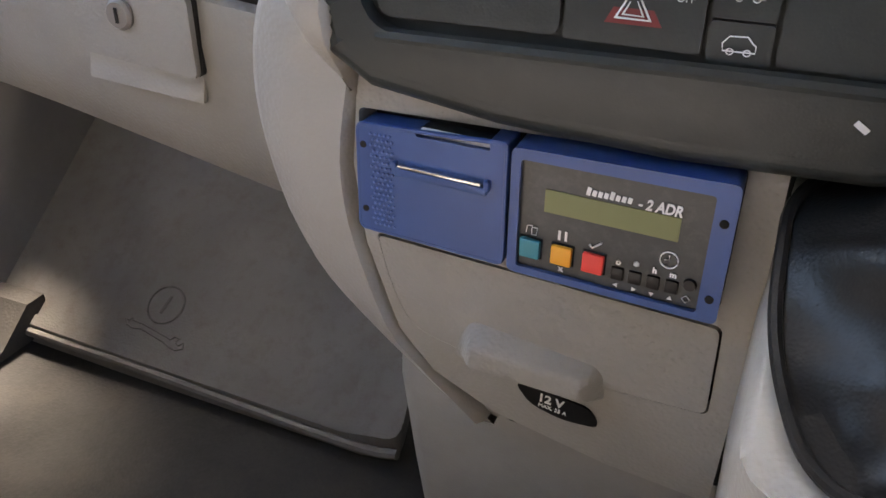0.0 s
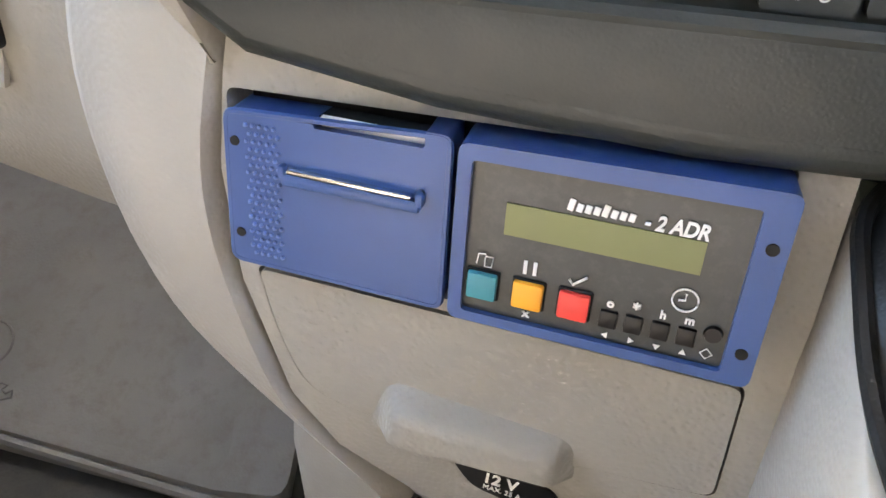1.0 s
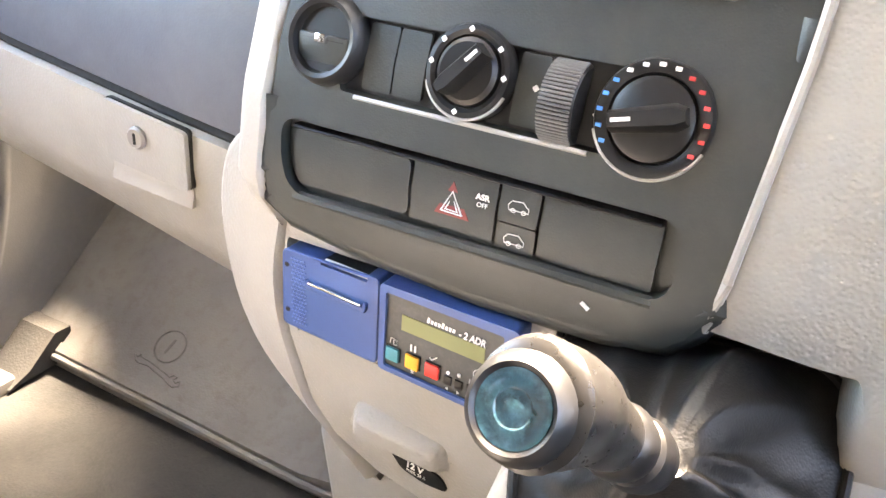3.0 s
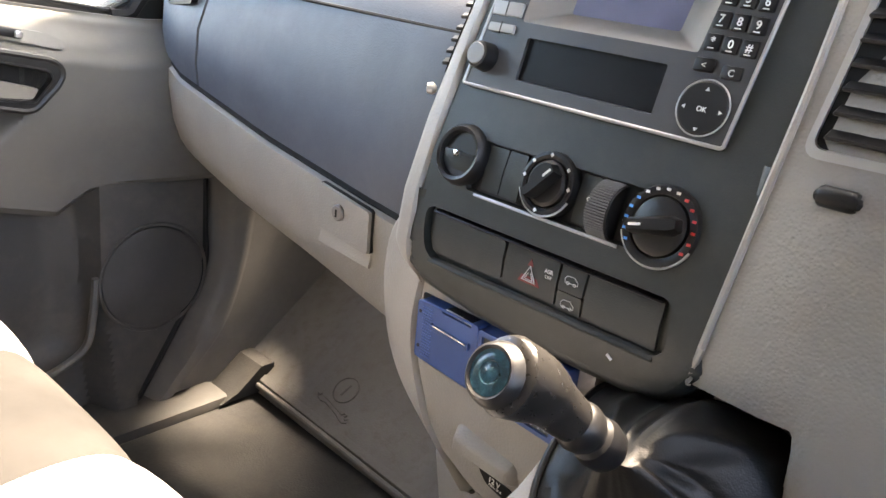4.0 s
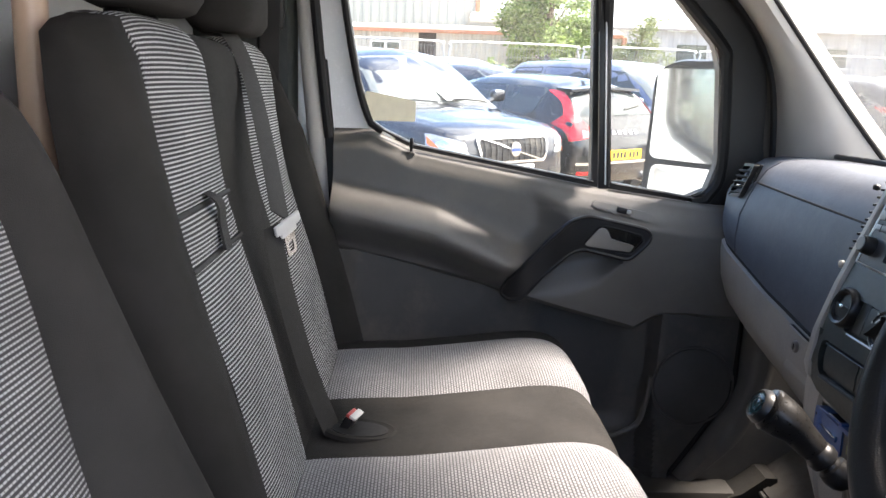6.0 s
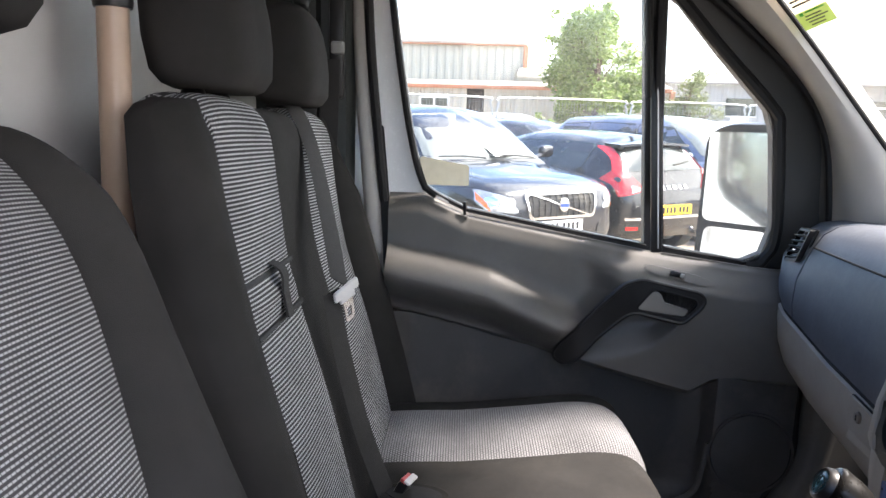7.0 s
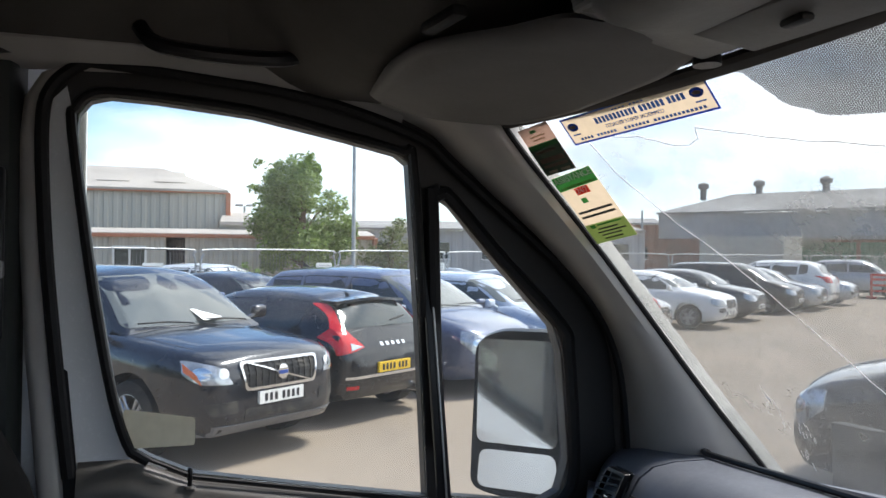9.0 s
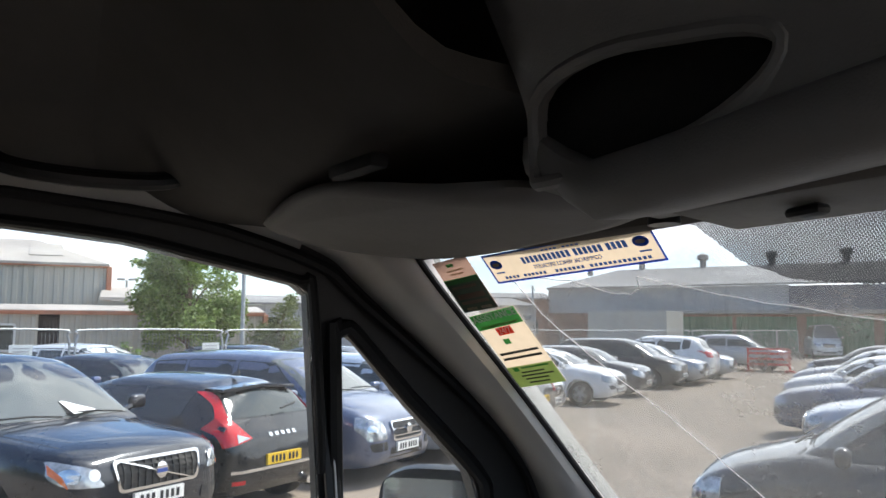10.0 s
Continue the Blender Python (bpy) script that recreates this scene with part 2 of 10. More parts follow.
def woven(name, light, dark, across, along, angle=0.0):
    """Seat cloth: short light dashes in staggered rows on a dark ground, with relief."""
    m = bpy.data.materials.new(name)
    m.use_nodes = True
    nt = m.node_tree
    bsdf = nt.nodes["Principled BSDF"]
    bsdf.inputs["Roughness"].default_value = 0.9
    bsdf.inputs["Specular IOR Level"].default_value = 0.2
    bsdf.inputs["Sheen Weight"].default_value = 0.3
    uv = nt.nodes.new("ShaderNodeUVMap")
    br = node(nt, "ShaderNodeTexBrick", Scale=1.0, Mortar_Size=0.26, Mortar_Smooth=0.25, Brick_Width=across, Row_Height=along, Color1=(*light, 1), Color2=(*[c * 0.8 for c in light], 1), Mortar=(*dark, 1))
    br.inputs["Mortar Size"].default_value = along * 0.24
    nt.links.new(uv.outputs["UV"], br.inputs["Vector"])
    co = nt.nodes.new("ShaderNodeTexCoord")
    nz = node(nt, "ShaderNodeTexNoise", Scale=9.0, Detail=6.0)
    nt.links.new(co.outputs["Object"], nz.inputs["Vector"])
    hs = nt.nodes.new("ShaderNodeHueSaturation")
    mr = node(nt, "ShaderNodeMapRange", From_Min=0.3, From_Max=0.7, To_Min=0.75, To_Max=1.15)
    nt.links.new(nz.outputs["Fac"], mr.inputs["Value"])
    nt.links.new(mr.outputs["Result"], hs.inputs["Value"])
    nt.links.new(br.outputs["Color"], hs.inputs["Color"])
    nt.links.new(hs.outputs["Color"], bsdf.inputs["Base Color"])
    bump = node(nt, "ShaderNodeBump", Strength=0.5, Distance=0.001)
    bump.invert = True
    nt.links.new(br.outputs["Fac"], bump.inputs["Height"])
    nt.links.new(bump.outputs["Normal"], bsdf.inputs["Normal"])
    return m


def ribbed_cloth(name, light, dark, across, along):
    """Seat cloth with raised rows of close light stitches."""
    m = bpy.data.materials.new(name)
    m.use_nodes = True
    nt = m.node_tree
    bsdf = nt.nodes["Principled BSDF"]
    bsdf.inputs["Roughness"].default_value = 0.9
    bsdf.inputs["Specular IOR Level"].default_value = 0.2
    uv, sep = nt.nodes.new("ShaderNodeUVMap"), nt.nodes.new("ShaderNodeSeparateXYZ")
    nt.links.new(uv.outputs["UV"], sep.inputs["Vector"])

    def calc(op, a, b=0.0, c=0.0):
        n = nt.nodes.new("ShaderNodeMath")
        n.operation = op
        for i, v in enumerate((a, b, c)):
            if isinstance(v, (int, float)):
                n.inputs[i].default_value = v
            else:
                nt.links.new(v, n.inputs[i])
        return n.outputs[0]

    def pulse(v, inner, outer):
        r = node(nt, "ShaderNodeMapRange", From_Min=inner, From_Max=outer, To_Min=1.0, To_Max=0.0)
        r.interpolation_type = "SMOOTHSTEP"
        nt.links.new(calc("ABSOLUTE", calc("SUBTRACT", v, 0.5)), r.inputs["Value"])
        return r.outputs["Result"]
    rows = calc("DIVIDE", sep.outputs["Y"], along)
    row = pulse(calc("FRACT", rows), 0.10, 0.30)
    dash = pulse(calc("FRACT", calc("MULTIPLY_ADD", calc("FLOOR", rows), 0.5, calc("DIVIDE", sep.outputs["X"], across))), 0.34, 0.47)
    fac = calc("MULTIPLY", row, calc("MULTIPLY_ADD", dash, 0.78, 0.22))
    mx = nt.nodes.new("ShaderNodeMix")
    mx.data_type = "RGBA"
    mx.inputs["A"].default_value, mx.inputs["B"].default_value = (*dark, 1), (*light, 1)
    nt.links.new(fac, mx.inputs["Factor"])
    co, nz, hs = nt.nodes.new("ShaderNodeTexCoord"), node(nt, "ShaderNodeTexNoise", Scale=9.0, Detail=6.0), nt.nodes.new("ShaderNodeHueSaturation")
    mr = node(nt, "ShaderNodeMapRange", From_Min=0.3, From_Max=0.7, To_Min=0.75, To_Max=1.15)
    nt.links.new(co.outputs["Object"], nz.inputs["Vector"])
    nt.links.new(nz.outputs["Fac"], mr.inputs["Value"])
    nt.links.new(mr.outputs["Result"], hs.inputs["Value"])
    nt.links.new(mx.outputs["Result"], hs.inputs["Color"])
    nt.links.new(hs.outputs["Color"], bsdf.inputs["Base Color"])
    bump = node(nt, "ShaderNodeBump", Strength=0.5, Distance=0.001)
    nt.links.new(fac, bump.inputs["Height"])
    nt.links.new(bump.outputs["Normal"], bsdf.inputs["Normal"])
    return m


def film_print(name, colour):
    """Printed plastic film: light shines partly through it."""
    m = bpy.data.materials.new(name)
    m.use_nodes = True
    nt = m.node_tree
    b = nt.nodes["Principled BSDF"]
    b.inputs["Roughness"].default_value = 0.6
    nz, co, rp = node(nt, "ShaderNodeTexNoise", Scale=60.0, Detail=4.0), nt.nodes.new("ShaderNodeTexCoord"), nt.nodes.new("ShaderNodeValToRGB")
    nt.links.new(co.outputs["Object"], nz.inputs["Vector"])
    nt.links.new(nz.outputs["Fac"], rp.inputs["Fac"])
    rp.color_ramp.elements[0].color, rp.color_ramp.elements[1].color = (*[c * 0.88 for c in colour], 1), (*[min(c * 1.1, 1) for c in colour], 1)
    nt.links.new(rp.outputs["Color"], b.inputs["Base Color"])
    tr, mx = nt.nodes.new("ShaderNodeBsdfTranslucent"), nt.nodes.new("ShaderNodeMixShader")
    nt.links.new(rp.outputs["Color"], tr.inputs["Color"])
    mx.inputs["Fac"].default_value = 0.6
    nt.links.new(b.outputs["BSDF"], mx.inputs[1])
    nt.links.new(tr.outputs["BSDF"], mx.inputs[2])
    nt.links.new(mx.outputs["Shader"], nt.nodes["Material Output"].inputs["Surface"])
    return m


def glass(name, tint=(1, 1, 1), rough=0.0, dust_haze=0.0):
    """Thin clear pane: mostly see-through, with a mirror-like gloss by angle and a pale veil for dustiness and glare
    haze.
    """
    m = bpy.data.materials.new(name)
    m.use_nodes = True
    nt = m.node_tree
    nt.nodes.remove(nt.nodes["Principled BSDF"])
    out = nt.nodes["Material Output"]
    tr, gl, mix = node(nt, "ShaderNodeBsdfTransparent", Color=(*tint, 1)), node(nt, "ShaderNodeBsdfGlossy", Roughness=rough), nt.nodes.new("ShaderNodeMixShader")
    fr, pw, ad = node(nt, "ShaderNodeLayerWeight", Blend=0.5), nt.nodes.new("ShaderNodeMath"), nt.nodes.new("ShaderNodeMath")
    pw.operation, pw.inputs[1].default_value = "POWER", 4.0
    ad.operation, ad.inputs[1].default_value, ad.inputs[2].default_value = "MULTIPLY_ADD", 0.5, 0.03
    nt.links.new(fr.outputs["Facing"], pw.inputs[0])
    nt.links.new(pw.outputs[0], ad.inputs[0])
    nt.links.new(ad.outputs[0], mix.inputs["Fac"])
    nt.links.new(tr.outputs["BSDF"], mix.inputs[1])
    nt.links.new(gl.outputs["BSDF"], mix.inputs[2])
    last = mix.outputs["Shader"]
    if dust_haze:
        df, mx, nz, rp, co = node(nt, "ShaderNodeBsdfDiffuse", Color=(0.7, 0.68, 0.64, 1)), nt.nodes.new("ShaderNodeMixShader"), node(nt, "ShaderNodeTexNoise", Scale=4.0, Detail=10.0, Roughness=0.75), nt.nodes.new("ShaderNodeMapRange"), nt.nodes.new("ShaderNodeTexCoord")
        rp.inputs["From Min"].default_value, rp.inputs["From Max"].default_value = 0.4, 0.75
        rp.inputs["To Min"].default_value, rp.inputs["To Max"].default_value = dust_haze * 0.45, dust_haze
        nt.links.new(co.outputs["Object"], nz.inputs["Vector"])
        nt.links.new(nz.outputs["Fac"], rp.inputs["Value"])
        nt.links.new(rp.outputs["Result"], mx.inputs["Fac"])
        nt.links.new(last, mx.inputs[1])
        nt.links.new(df.outputs["BSDF"], mx.inputs[2])
        last = mx.outputs["Shader"]
    nt.links.new(last, out.inputs["Surface"])
    return m


GREY = stuff("grey_moulded_plastic", (0.30, 0.285, 0.26), 0.52, vary=0.06, grain=0.95, grain_scale=420, dirt=0.12, dirt_colour=(0.42, 0.36, 0.27), dirt_scale=9)
GREY_SMOOTH = stuff("pale_grey_plastic", (0.34, 0.32, 0.287), 0.42, vary=0.04, grain=0.5, grain_scale=420, dirt=0.08)
DOOR_GREY = stuff("door_grey_plastic", (0.090, 0.0865, 0.080), 0.48, vary=0.05, grain=0.22, grain_scale=600, dirt=0.1, dirt_colour=(0.36, 0.32, 0.25))
DASH = stuff("charcoal_dash_plastic", (0.080, 0.091, 0.112), 0.52, vary=0.10, grain=0.3, grain_scale=520, dirt=0.1, dirt_colour=(0.2, 0.19, 0.17), dirt_scale=7)
PANEL = stuff("black_panel_plastic", (0.021, 0.026, 0.025), 0.45, vary=0.12, grain=0.18, grain_scale=800, dirt=0.12, dirt_colour=(0.14, 0.13, 0.11), dirt_scale=16)
BLACK = stuff("black_plastic", (0.009, 0.009, 0.0095), 0.38, vary=0.2, scale=30, spec=0.35)
# Near-black: shade of recesses and holes put into the colour; also plain black bits.
DEEP = stuff("recess_shade_and_black", (0.006, 0.006, 0.006), 0.8, vary=0.2)
RUBBER = stuff("black_rubber_seal", (0.007, 0.007, 0.0075), 0.55, vary=0.2, scale=20, dirt=0.1, dirt_colour=(0.03, 0.028, 0.026), spec=0.3)
WHITE_PAINT = stuff("white_paint", (0.74, 0.76, 0.76), 0.25, vary=0.03, coat=0.6, dirt=0.08, dirt_colour=(0.5, 0.46, 0.38))
CHROME = stuff("worn_chrome", (0.72, 0.72, 0.72), 0.16, metal=1.0, vary=0.08, scale=60)
SILVER = stuff("silver_paint_plastic", (0.45, 0.45, 0.44), 0.34, metal=0.6, vary=0.05)
BLUE = stuff("blue_moulded_plastic", (0.024, 0.073, 0.22), 0.4, vary=0.08, scale=25, grain=0.06, grain_scale=900, dirt=0.05, dirt_colour=(0.2, 0.24, 0.34))
LCD = stuff("green_lcd", (0.15, 0.165, 0.06), 0.35, vary=0.04, scale=20)
TEAL = stuff("teal_button", (0.02, 0.22, 0.27), 0.45, vary=0.04)
ORANGE = stuff("orange_button", (0.85, 0.36, 0.03), 0.45, vary=0.04)
RED = stuff("red_button", (0.80, 0.055, 0.045), 0.45, vary=0.04)
INK = stuff("white_print", (0.72, 0.72, 0.70), 0.6, vary=0.02)
LEATHER = stuff("black_leatherette", (0.010, 0.010, 0.0100), 0.42, vary=0.2, scale=12, grain=0.3, grain_scale=700, dirt=0.1, dirt_colour=(0.05, 0.045, 0.04), spec=0.3)
DARK_CLOTH = stuff("black_seat_cloth", (0.026, 0.0252, 0.0243), 0.92, vary=0.2, scale=8, grain=0.5, grain_scale=1400, dirt=0.25, dirt_colour=(0.045, 0.04, 0.034), dirt_scale=6, spec=0.1)
WEAVE = woven("grey_woven_seat_cloth", (0.25, 0.25, 0.254), (0.036, 0.036, 0.04), 0.0085, 0.0052)
WEAVE_FINE = ribbed_cloth("grey_ribbed_back_cloth", (0.46, 0.465, 0.47), (0.040, 0.040, 0.042), 0.0055, 0.0056)
WEAVE_SMALL = ribbed_cloth("grey_dotted_back_cloth", (0.33, 0.333, 0.336), (0.045, 0.045, 0.047), 0.0048, 0.0038)
WEBBING = stuff("black_belt_webbing", (0.030, 0.029, 0.028), 0.8, vary=0.1, grain=0.6, grain_scale=900, spec=0.2)
CARPET = stuff("grey_footwell_lining", (0.017, 0.0165, 0.015), 0.85, vary=0.25, scale=20, grain=0.6, grain_scale=300, dirt=0.6, dirt_colour=(0.036, 0.031, 0.025), dirt_scale=13)
COVER = stuff("scuffed_grey_cover", (0.14, 0.136, 0.125), 0.7, vary=0.12, scale=10, grain=0.5, grain_scale=380, dirt=0.8, dirt_colour=(0.11, 0.097, 0.08), dirt_scale=42)
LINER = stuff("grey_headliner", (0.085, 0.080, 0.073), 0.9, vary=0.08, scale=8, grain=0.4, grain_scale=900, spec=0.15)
SHELL = stuff("grey_pillar_trim", (0.42, 0.402, 0.368), 0.55, vary=0.05, grain=0.2, grain_scale=600, dirt=0.1)
COPPER = stuff("beige_tube", (0.36, 0.26, 0.19), 0.4, vary=0.1, scale=10)
BULK = stuff("grey_bulkhead_paint", (0.46, 0.46, 0.455), 0.4, vary=0.1, scale=5, dirt=0.15, dirt_colour=(0.2, 0.2, 0.2))
# The dusty film is set thicker to stand in for glare haze too.
GLASS = glass("window_glass", (0.93, 0.96, 0.94), dust_haze=0.10)
SCREEN = glass("windscreen_glass", (0.93, 0.96, 0.95), dust_haze=0.42)
MIRROR = stuff("mirror_glass", (0.85, 0.87, 0.88), 0.02, metal=1.0, vary=0.01)
TEALCAP = stuff("worn_teal_cap", (0.008, 0.040, 0.050), 0.22, vary=0.7, scale=110, dirt=0.6, dirt_colour=(0.06, 0.17, 0.20), dirt_scale=120)

# ---- cab shell ----
def win_x(y, z):
    """The plane of the passenger door's glass."""
    return (-1.0654 + 0.0504 * y + 0.0743 * z) / 0.996


WIN = [(-0.336, 1.742), (-0.309, 1.724), (-0.237, 1.690), (-0.045, 1.656), (0.187, 1.617), (0.164, 1.96), (0.140, 2.245), (0.118, 2.262), (0.007, 2.287), (-0.143, 2.318), (-0.30, 2.334), (-0.378, 2.338), (-0.408, 2.330), (-0.426, 2.308), (-0.4305, 2.275), (-0.397, 2.03), (-0.366, 1.84)]
QTR = [(0.235, 1.614), (0.421, 1.586), (0.463, 1.606), (0.481, 1.67), (0.459, 1.885), (0.440, 1.938), (0.325, 2.058), (0.228, 2.168), (0.210, 2.180), (0.196, 2.172), (0.190, 2.145)]
FRAME_OUT = [(-0.424, 1.66), (-0.433, 1.742), (-0.452, 1.91), (-0.467, 2.10), (-0.473, 2.29), (-0.46, 2.36), (-0.42, 2.40), (-0.374, 2.405), (-0.143, 2.388), (0.012, 2.362), (0.170, 2.308), (0.246, 2.252), (0.488, 2.034), (0.590, 1.888), (0.622, 1.70), (0.622, 1.54), (0.30, 1.54), (-0.1, 1.60)]


def spread(pts, n=5):
    return [(p.x, p.y) for p in spline([(a, b, 0) for a, b in pts], n, True)]


def grown(pts, g):
    """The outline pushed out from its middle."""
    mid = sum((Vector(p) for p in pts), Vector((0, 0))) / len(pts)
    return [tuple(Vector(p) + (Vector(p) - mid).normalized() * g) for p in pts]


door = thing("door_1", "grey plastic lined passenger van door with a divided window, closed", "van door", (-0.95, 0.05, 0.9), kind="structure")
part("door_frame", plate(FRAME_OUT, [WIN, QTR], lambda u, v, d: (win_x(u, v) - 0.014 + d, u, v), -0.03), stuff("dark_frame_trim", (0.014, 0.014, 0.014), 0.5, vary=0.1, grain=0.2, dirt=0.1, dirt_colour=(0.06, 0.057, 0.05)), door, "dark lined window frame")
part("painted_strip", plate([(-0.424, 1.70), (-0.433, 1.742), (-0.452, 1.91), (-0.467, 2.10), (-0.473, 2.28), (-0.466, 2.33), (-0.445, 2.352), (-0.434, 2.30), (-0.400, 2.03), (-0.369, 1.84), (-0.340, 1.742), (-0.312, 1.722), (-0.28, 1.70)], [], lambda u, v, d: (win_x(u, v) - 0.010 - d, u, v), 0.004), WHITE_PAINT, door, "white painted strip beside the window")
part("outer_skin", plate([(-0.418, 1.56), (-0.418, 1.98), (-0.41, 1.98), (-0.388, 1.84), (-0.358, 1.735), (-0.325, 1.704), (-0.24, 1.667), (-0.045, 1.634), (0.20, 1.594), (0.45, 1.563), (0.585, 1.56)], [], lambda u, v, d: (win_x(u, v) - 0.047 - d, u, v), 0.004), WHITE_PAINT, door, "white outer door skin below the glass")
part("window_seal", tube([(win_x(a, b) + 0.003, a, b) for a, b in spread(grown(WIN, 0.007), 4)[5 * 4:] + grown(WIN, 0.007)[:2]], 0.0085, 8, False, (1, 0.9), up=(1, 0, 0)), RUBBER, door, "black rubber window seal")
part("sill_seal", tube([(win_x(a, b) + 0.003, a, b) for a, b in grown(WIN, 0.003)[:5]], 0.003, 6, False, up=(1, 0, 0)), RUBBER, door, "thin black sill seal")
part("quarter_seal", tube([(win_x(a, b) + 0.003, a, b) for a, b in spread(grown(QTR, 0.011), 4)[1 * 4:] ], 0.0135, 8, False, (1, 0.8), up=(1, 0, 0)), RUBBER, door, "black rubber quarter-light seal")
part("quarter_sill_seal", tube([(win_x(a, b) + 0.003, a, b) for a, b in grown(QTR, 0.003)[:3]], 0.003, 6, False, up=(1, 0, 0)), RUBBER, door, "thin black sill seal")
OUTER = [(-0.436, 1.70), (-0.458, 1.91), (-0.474, 2.10), (-0.480, 2.28), (-0.466, 2.345), (-0.42, 2.385), (-0.374, 2.388), (-0.143, 2.366), (0.006, 2.340), (0.160, 2.288), (0.230, 2.232), (0.474, 2.026), (0.568, 1.885), (0.600, 1.70), (0.602, 1.58)]
part("outer_seal", tube([(win_x(p.y, p.z) + 0.010, p.y, p.z) for p in spline([(0, a, b) for a, b in OUTER], 5)], 0.011, 8, False, (1, 0.8), up=(1, 0, 0)), RUBBER, door, "black rubber door seal")
part("window_divider", box((win_x(0.196, 1.9) + 0.014, 0.188, 1.905), (0.012, 0.026, 0.60), 0.004, 2, (2.6, -4.2, 0)), BLACK, door, "black divider bar")
part("divider_bead", box((win_x(0.196, 1.9) + 0.021, 0.190, 1.915), (0.003, 0.004, 0.60), 0.001, 1, (2.6, -4.2, 0)), SILVER, door, "thin bright bead")
pane = part("window_pane", plate(WIN, [], lambda u, v, d: (win_x(u, v) - 0.002 - d, u, v), 0.004), GLASS, door, "clear side window glass")
pane.visible_shadow = False
pane = part("quarter_pane", plate(QTR, [], lambda u, v, d: (win_x(u, v) - 0.002 - d, u, v), 0.004), GLASS, door, "clear quarter-light glass")
pane.visible_shadow = False
part("glass_label", plate(rounded([(-0.352, 1.742), (-0.235, 1.742), (-0.235, 1.79), (-0.352, 1.81)], 0.006), [], lambda u, v, d: (win_x(u, v) + 0.002 - d, u, v), 0.0004), film_print("faded_label", (0.62, 0.6, 0.52)), door, "faded blank paper label stuck on the glass")


# the moulded door lining
LEAF_Y, LEAF_LOW, LEAF_UP = [0.0, 0.03, 0.08, 0.145, 0.20, 0.245, 0.262], [1.352, 1.345, 1.343, 1.355, 1.381, 1.428, 1.452], [1.352, 1.392, 1.43, 1.454, 1.458, 1.455, 1.452]


def lining(y, z):
    """How far the lining stands in from the door, as x."""
    x0 = win_x(y, 1.66) + 0.012
    top = interp(y, [-0.447, -0.34, -0.237, -0.045, 0.187, 0.40], [1.722, 1.722, 1.678, 1.644, 1.604, 1.578])
    sill = 0.022 * smooth01(0.0, 0.05, top - z)
    # armrest: hollow above a rounded ridge, tucked in below it
    ridge = interp(y, [-0.45, -0.38, -0.18, 0.013, 0.06], [1.552, 1.536, 1.497, 1.417, 1.39])
    dz = z - ridge
    arm = 0.092 * math.exp(-(abs(dz) / 0.034) ** 1.7) if dz > 0 else 0.092 - 0.074 * smooth01(0.0, 0.09, -dz)
    arm *= smooth01(-0.56, -0.40, y)
    # the block round the handle
    q = y - interp(z, [1.30, 1.352, 1.515, 1.56, 1.62], [-0.06, -0.035, 0.105, 0.10, 0.06])
    front = smooth01(-0.055, 0.03, q)
    block = 0.066 * smooth01(0.0, 0.075, top - z) - 0.012 * smooth01(1.46, 1.30, z)
    x = x0 + (1 - front) * (sill + arm) + front * block
    if 0.0 < y < 0.262:
        lo, hi = interp(y, LEAF_Y, LEAF_LOW), interp(y, LEAF_Y, LEAF_UP)
        t = (z - lo) / max(hi - lo, 0.004)
        if -0.1 < t < 1.3:
            x -= 0.034 * min(1, (hi - lo) / 0.05) * smooth01(-0.05, 0.85, t) * smooth01(1.28, 1.02, t)
    return x + smooth01(0.34, 0.58, y) * 0.03


LIN_TOP = [(-0.447, 1.722), (-0.385, 1.722), (-0.34, 1.722), (-0.309, 1.710), (-0.237, 1.678), (-0.045, 1.644), (0.187, 1.604), (0.40, 1.578), (0.47, 1.572), (0.585, 1.572)]
LIN_LOW = [(-0.447, 1.452), (-0.25, 1.41), (-0.047, 1.362), (0.12, 1.315), (0.294, 1.272), (0.345, 1.305), (0.40, 1.312), (0.50, 1.312), (0.55, 1.312), (0.585, 1.312)]


def door_lin(s, v):
    y = -0.424 + s * 1.009
    zt, zb = interp(y, [p[0] for p in LIN_TOP], [p[1] for p in LIN_TOP]), interp(y, [p[0] for p in LIN_LOW], [p[1] for p in LIN_LOW])
    z = zb + (zt - zb) * v
    edge = 0.012 * (smooth01(0.04, 0.0, v) + smooth01(0.95, 1.0, v))
    return (lining(y, z) - edge, y, z)


part("door_lining", sheet(door_lin, lin(0, 1, 150), lin(0, 1, 80), (-0.012, 0, 0)), DOOR_GREY, door, "grey moulded upper lining with an armrest")


def low_x(y, z):
    x = -0.915 + 0.055 * smooth01(0.335, 0.362, y) + 0.03 * smooth01(-0.36, -0.40, y)
    if y < 0.40:
        x += 0.012 * smooth01(0.98, 0.9, z) - 0.02 * smooth01(-0.02, 0.1, y) * (1 - smooth01(0.28, 0.34, y)) * smooth01(1.0, 1.04, z)
    return x


def door_low(s, v):
    y = -0.415 + s * 1.0
    zt = interp(y, [p[0] for p in LIN_LOW], [p[1] + 0.006 for p in LIN_LOW])
    z = 0.80 + (zt - 0.80) * v
    # the front edge runs back on a slant towards the sill
    y = -0.415 + s * (interp(z, [0.80, 0.92, 1.03, 1.12, 1.16, 1.32], [0.345, 0.405, 0.475, 0.532, 0.540, 0.545]) + 0.415)
    return (low_x(y, z), y, z)


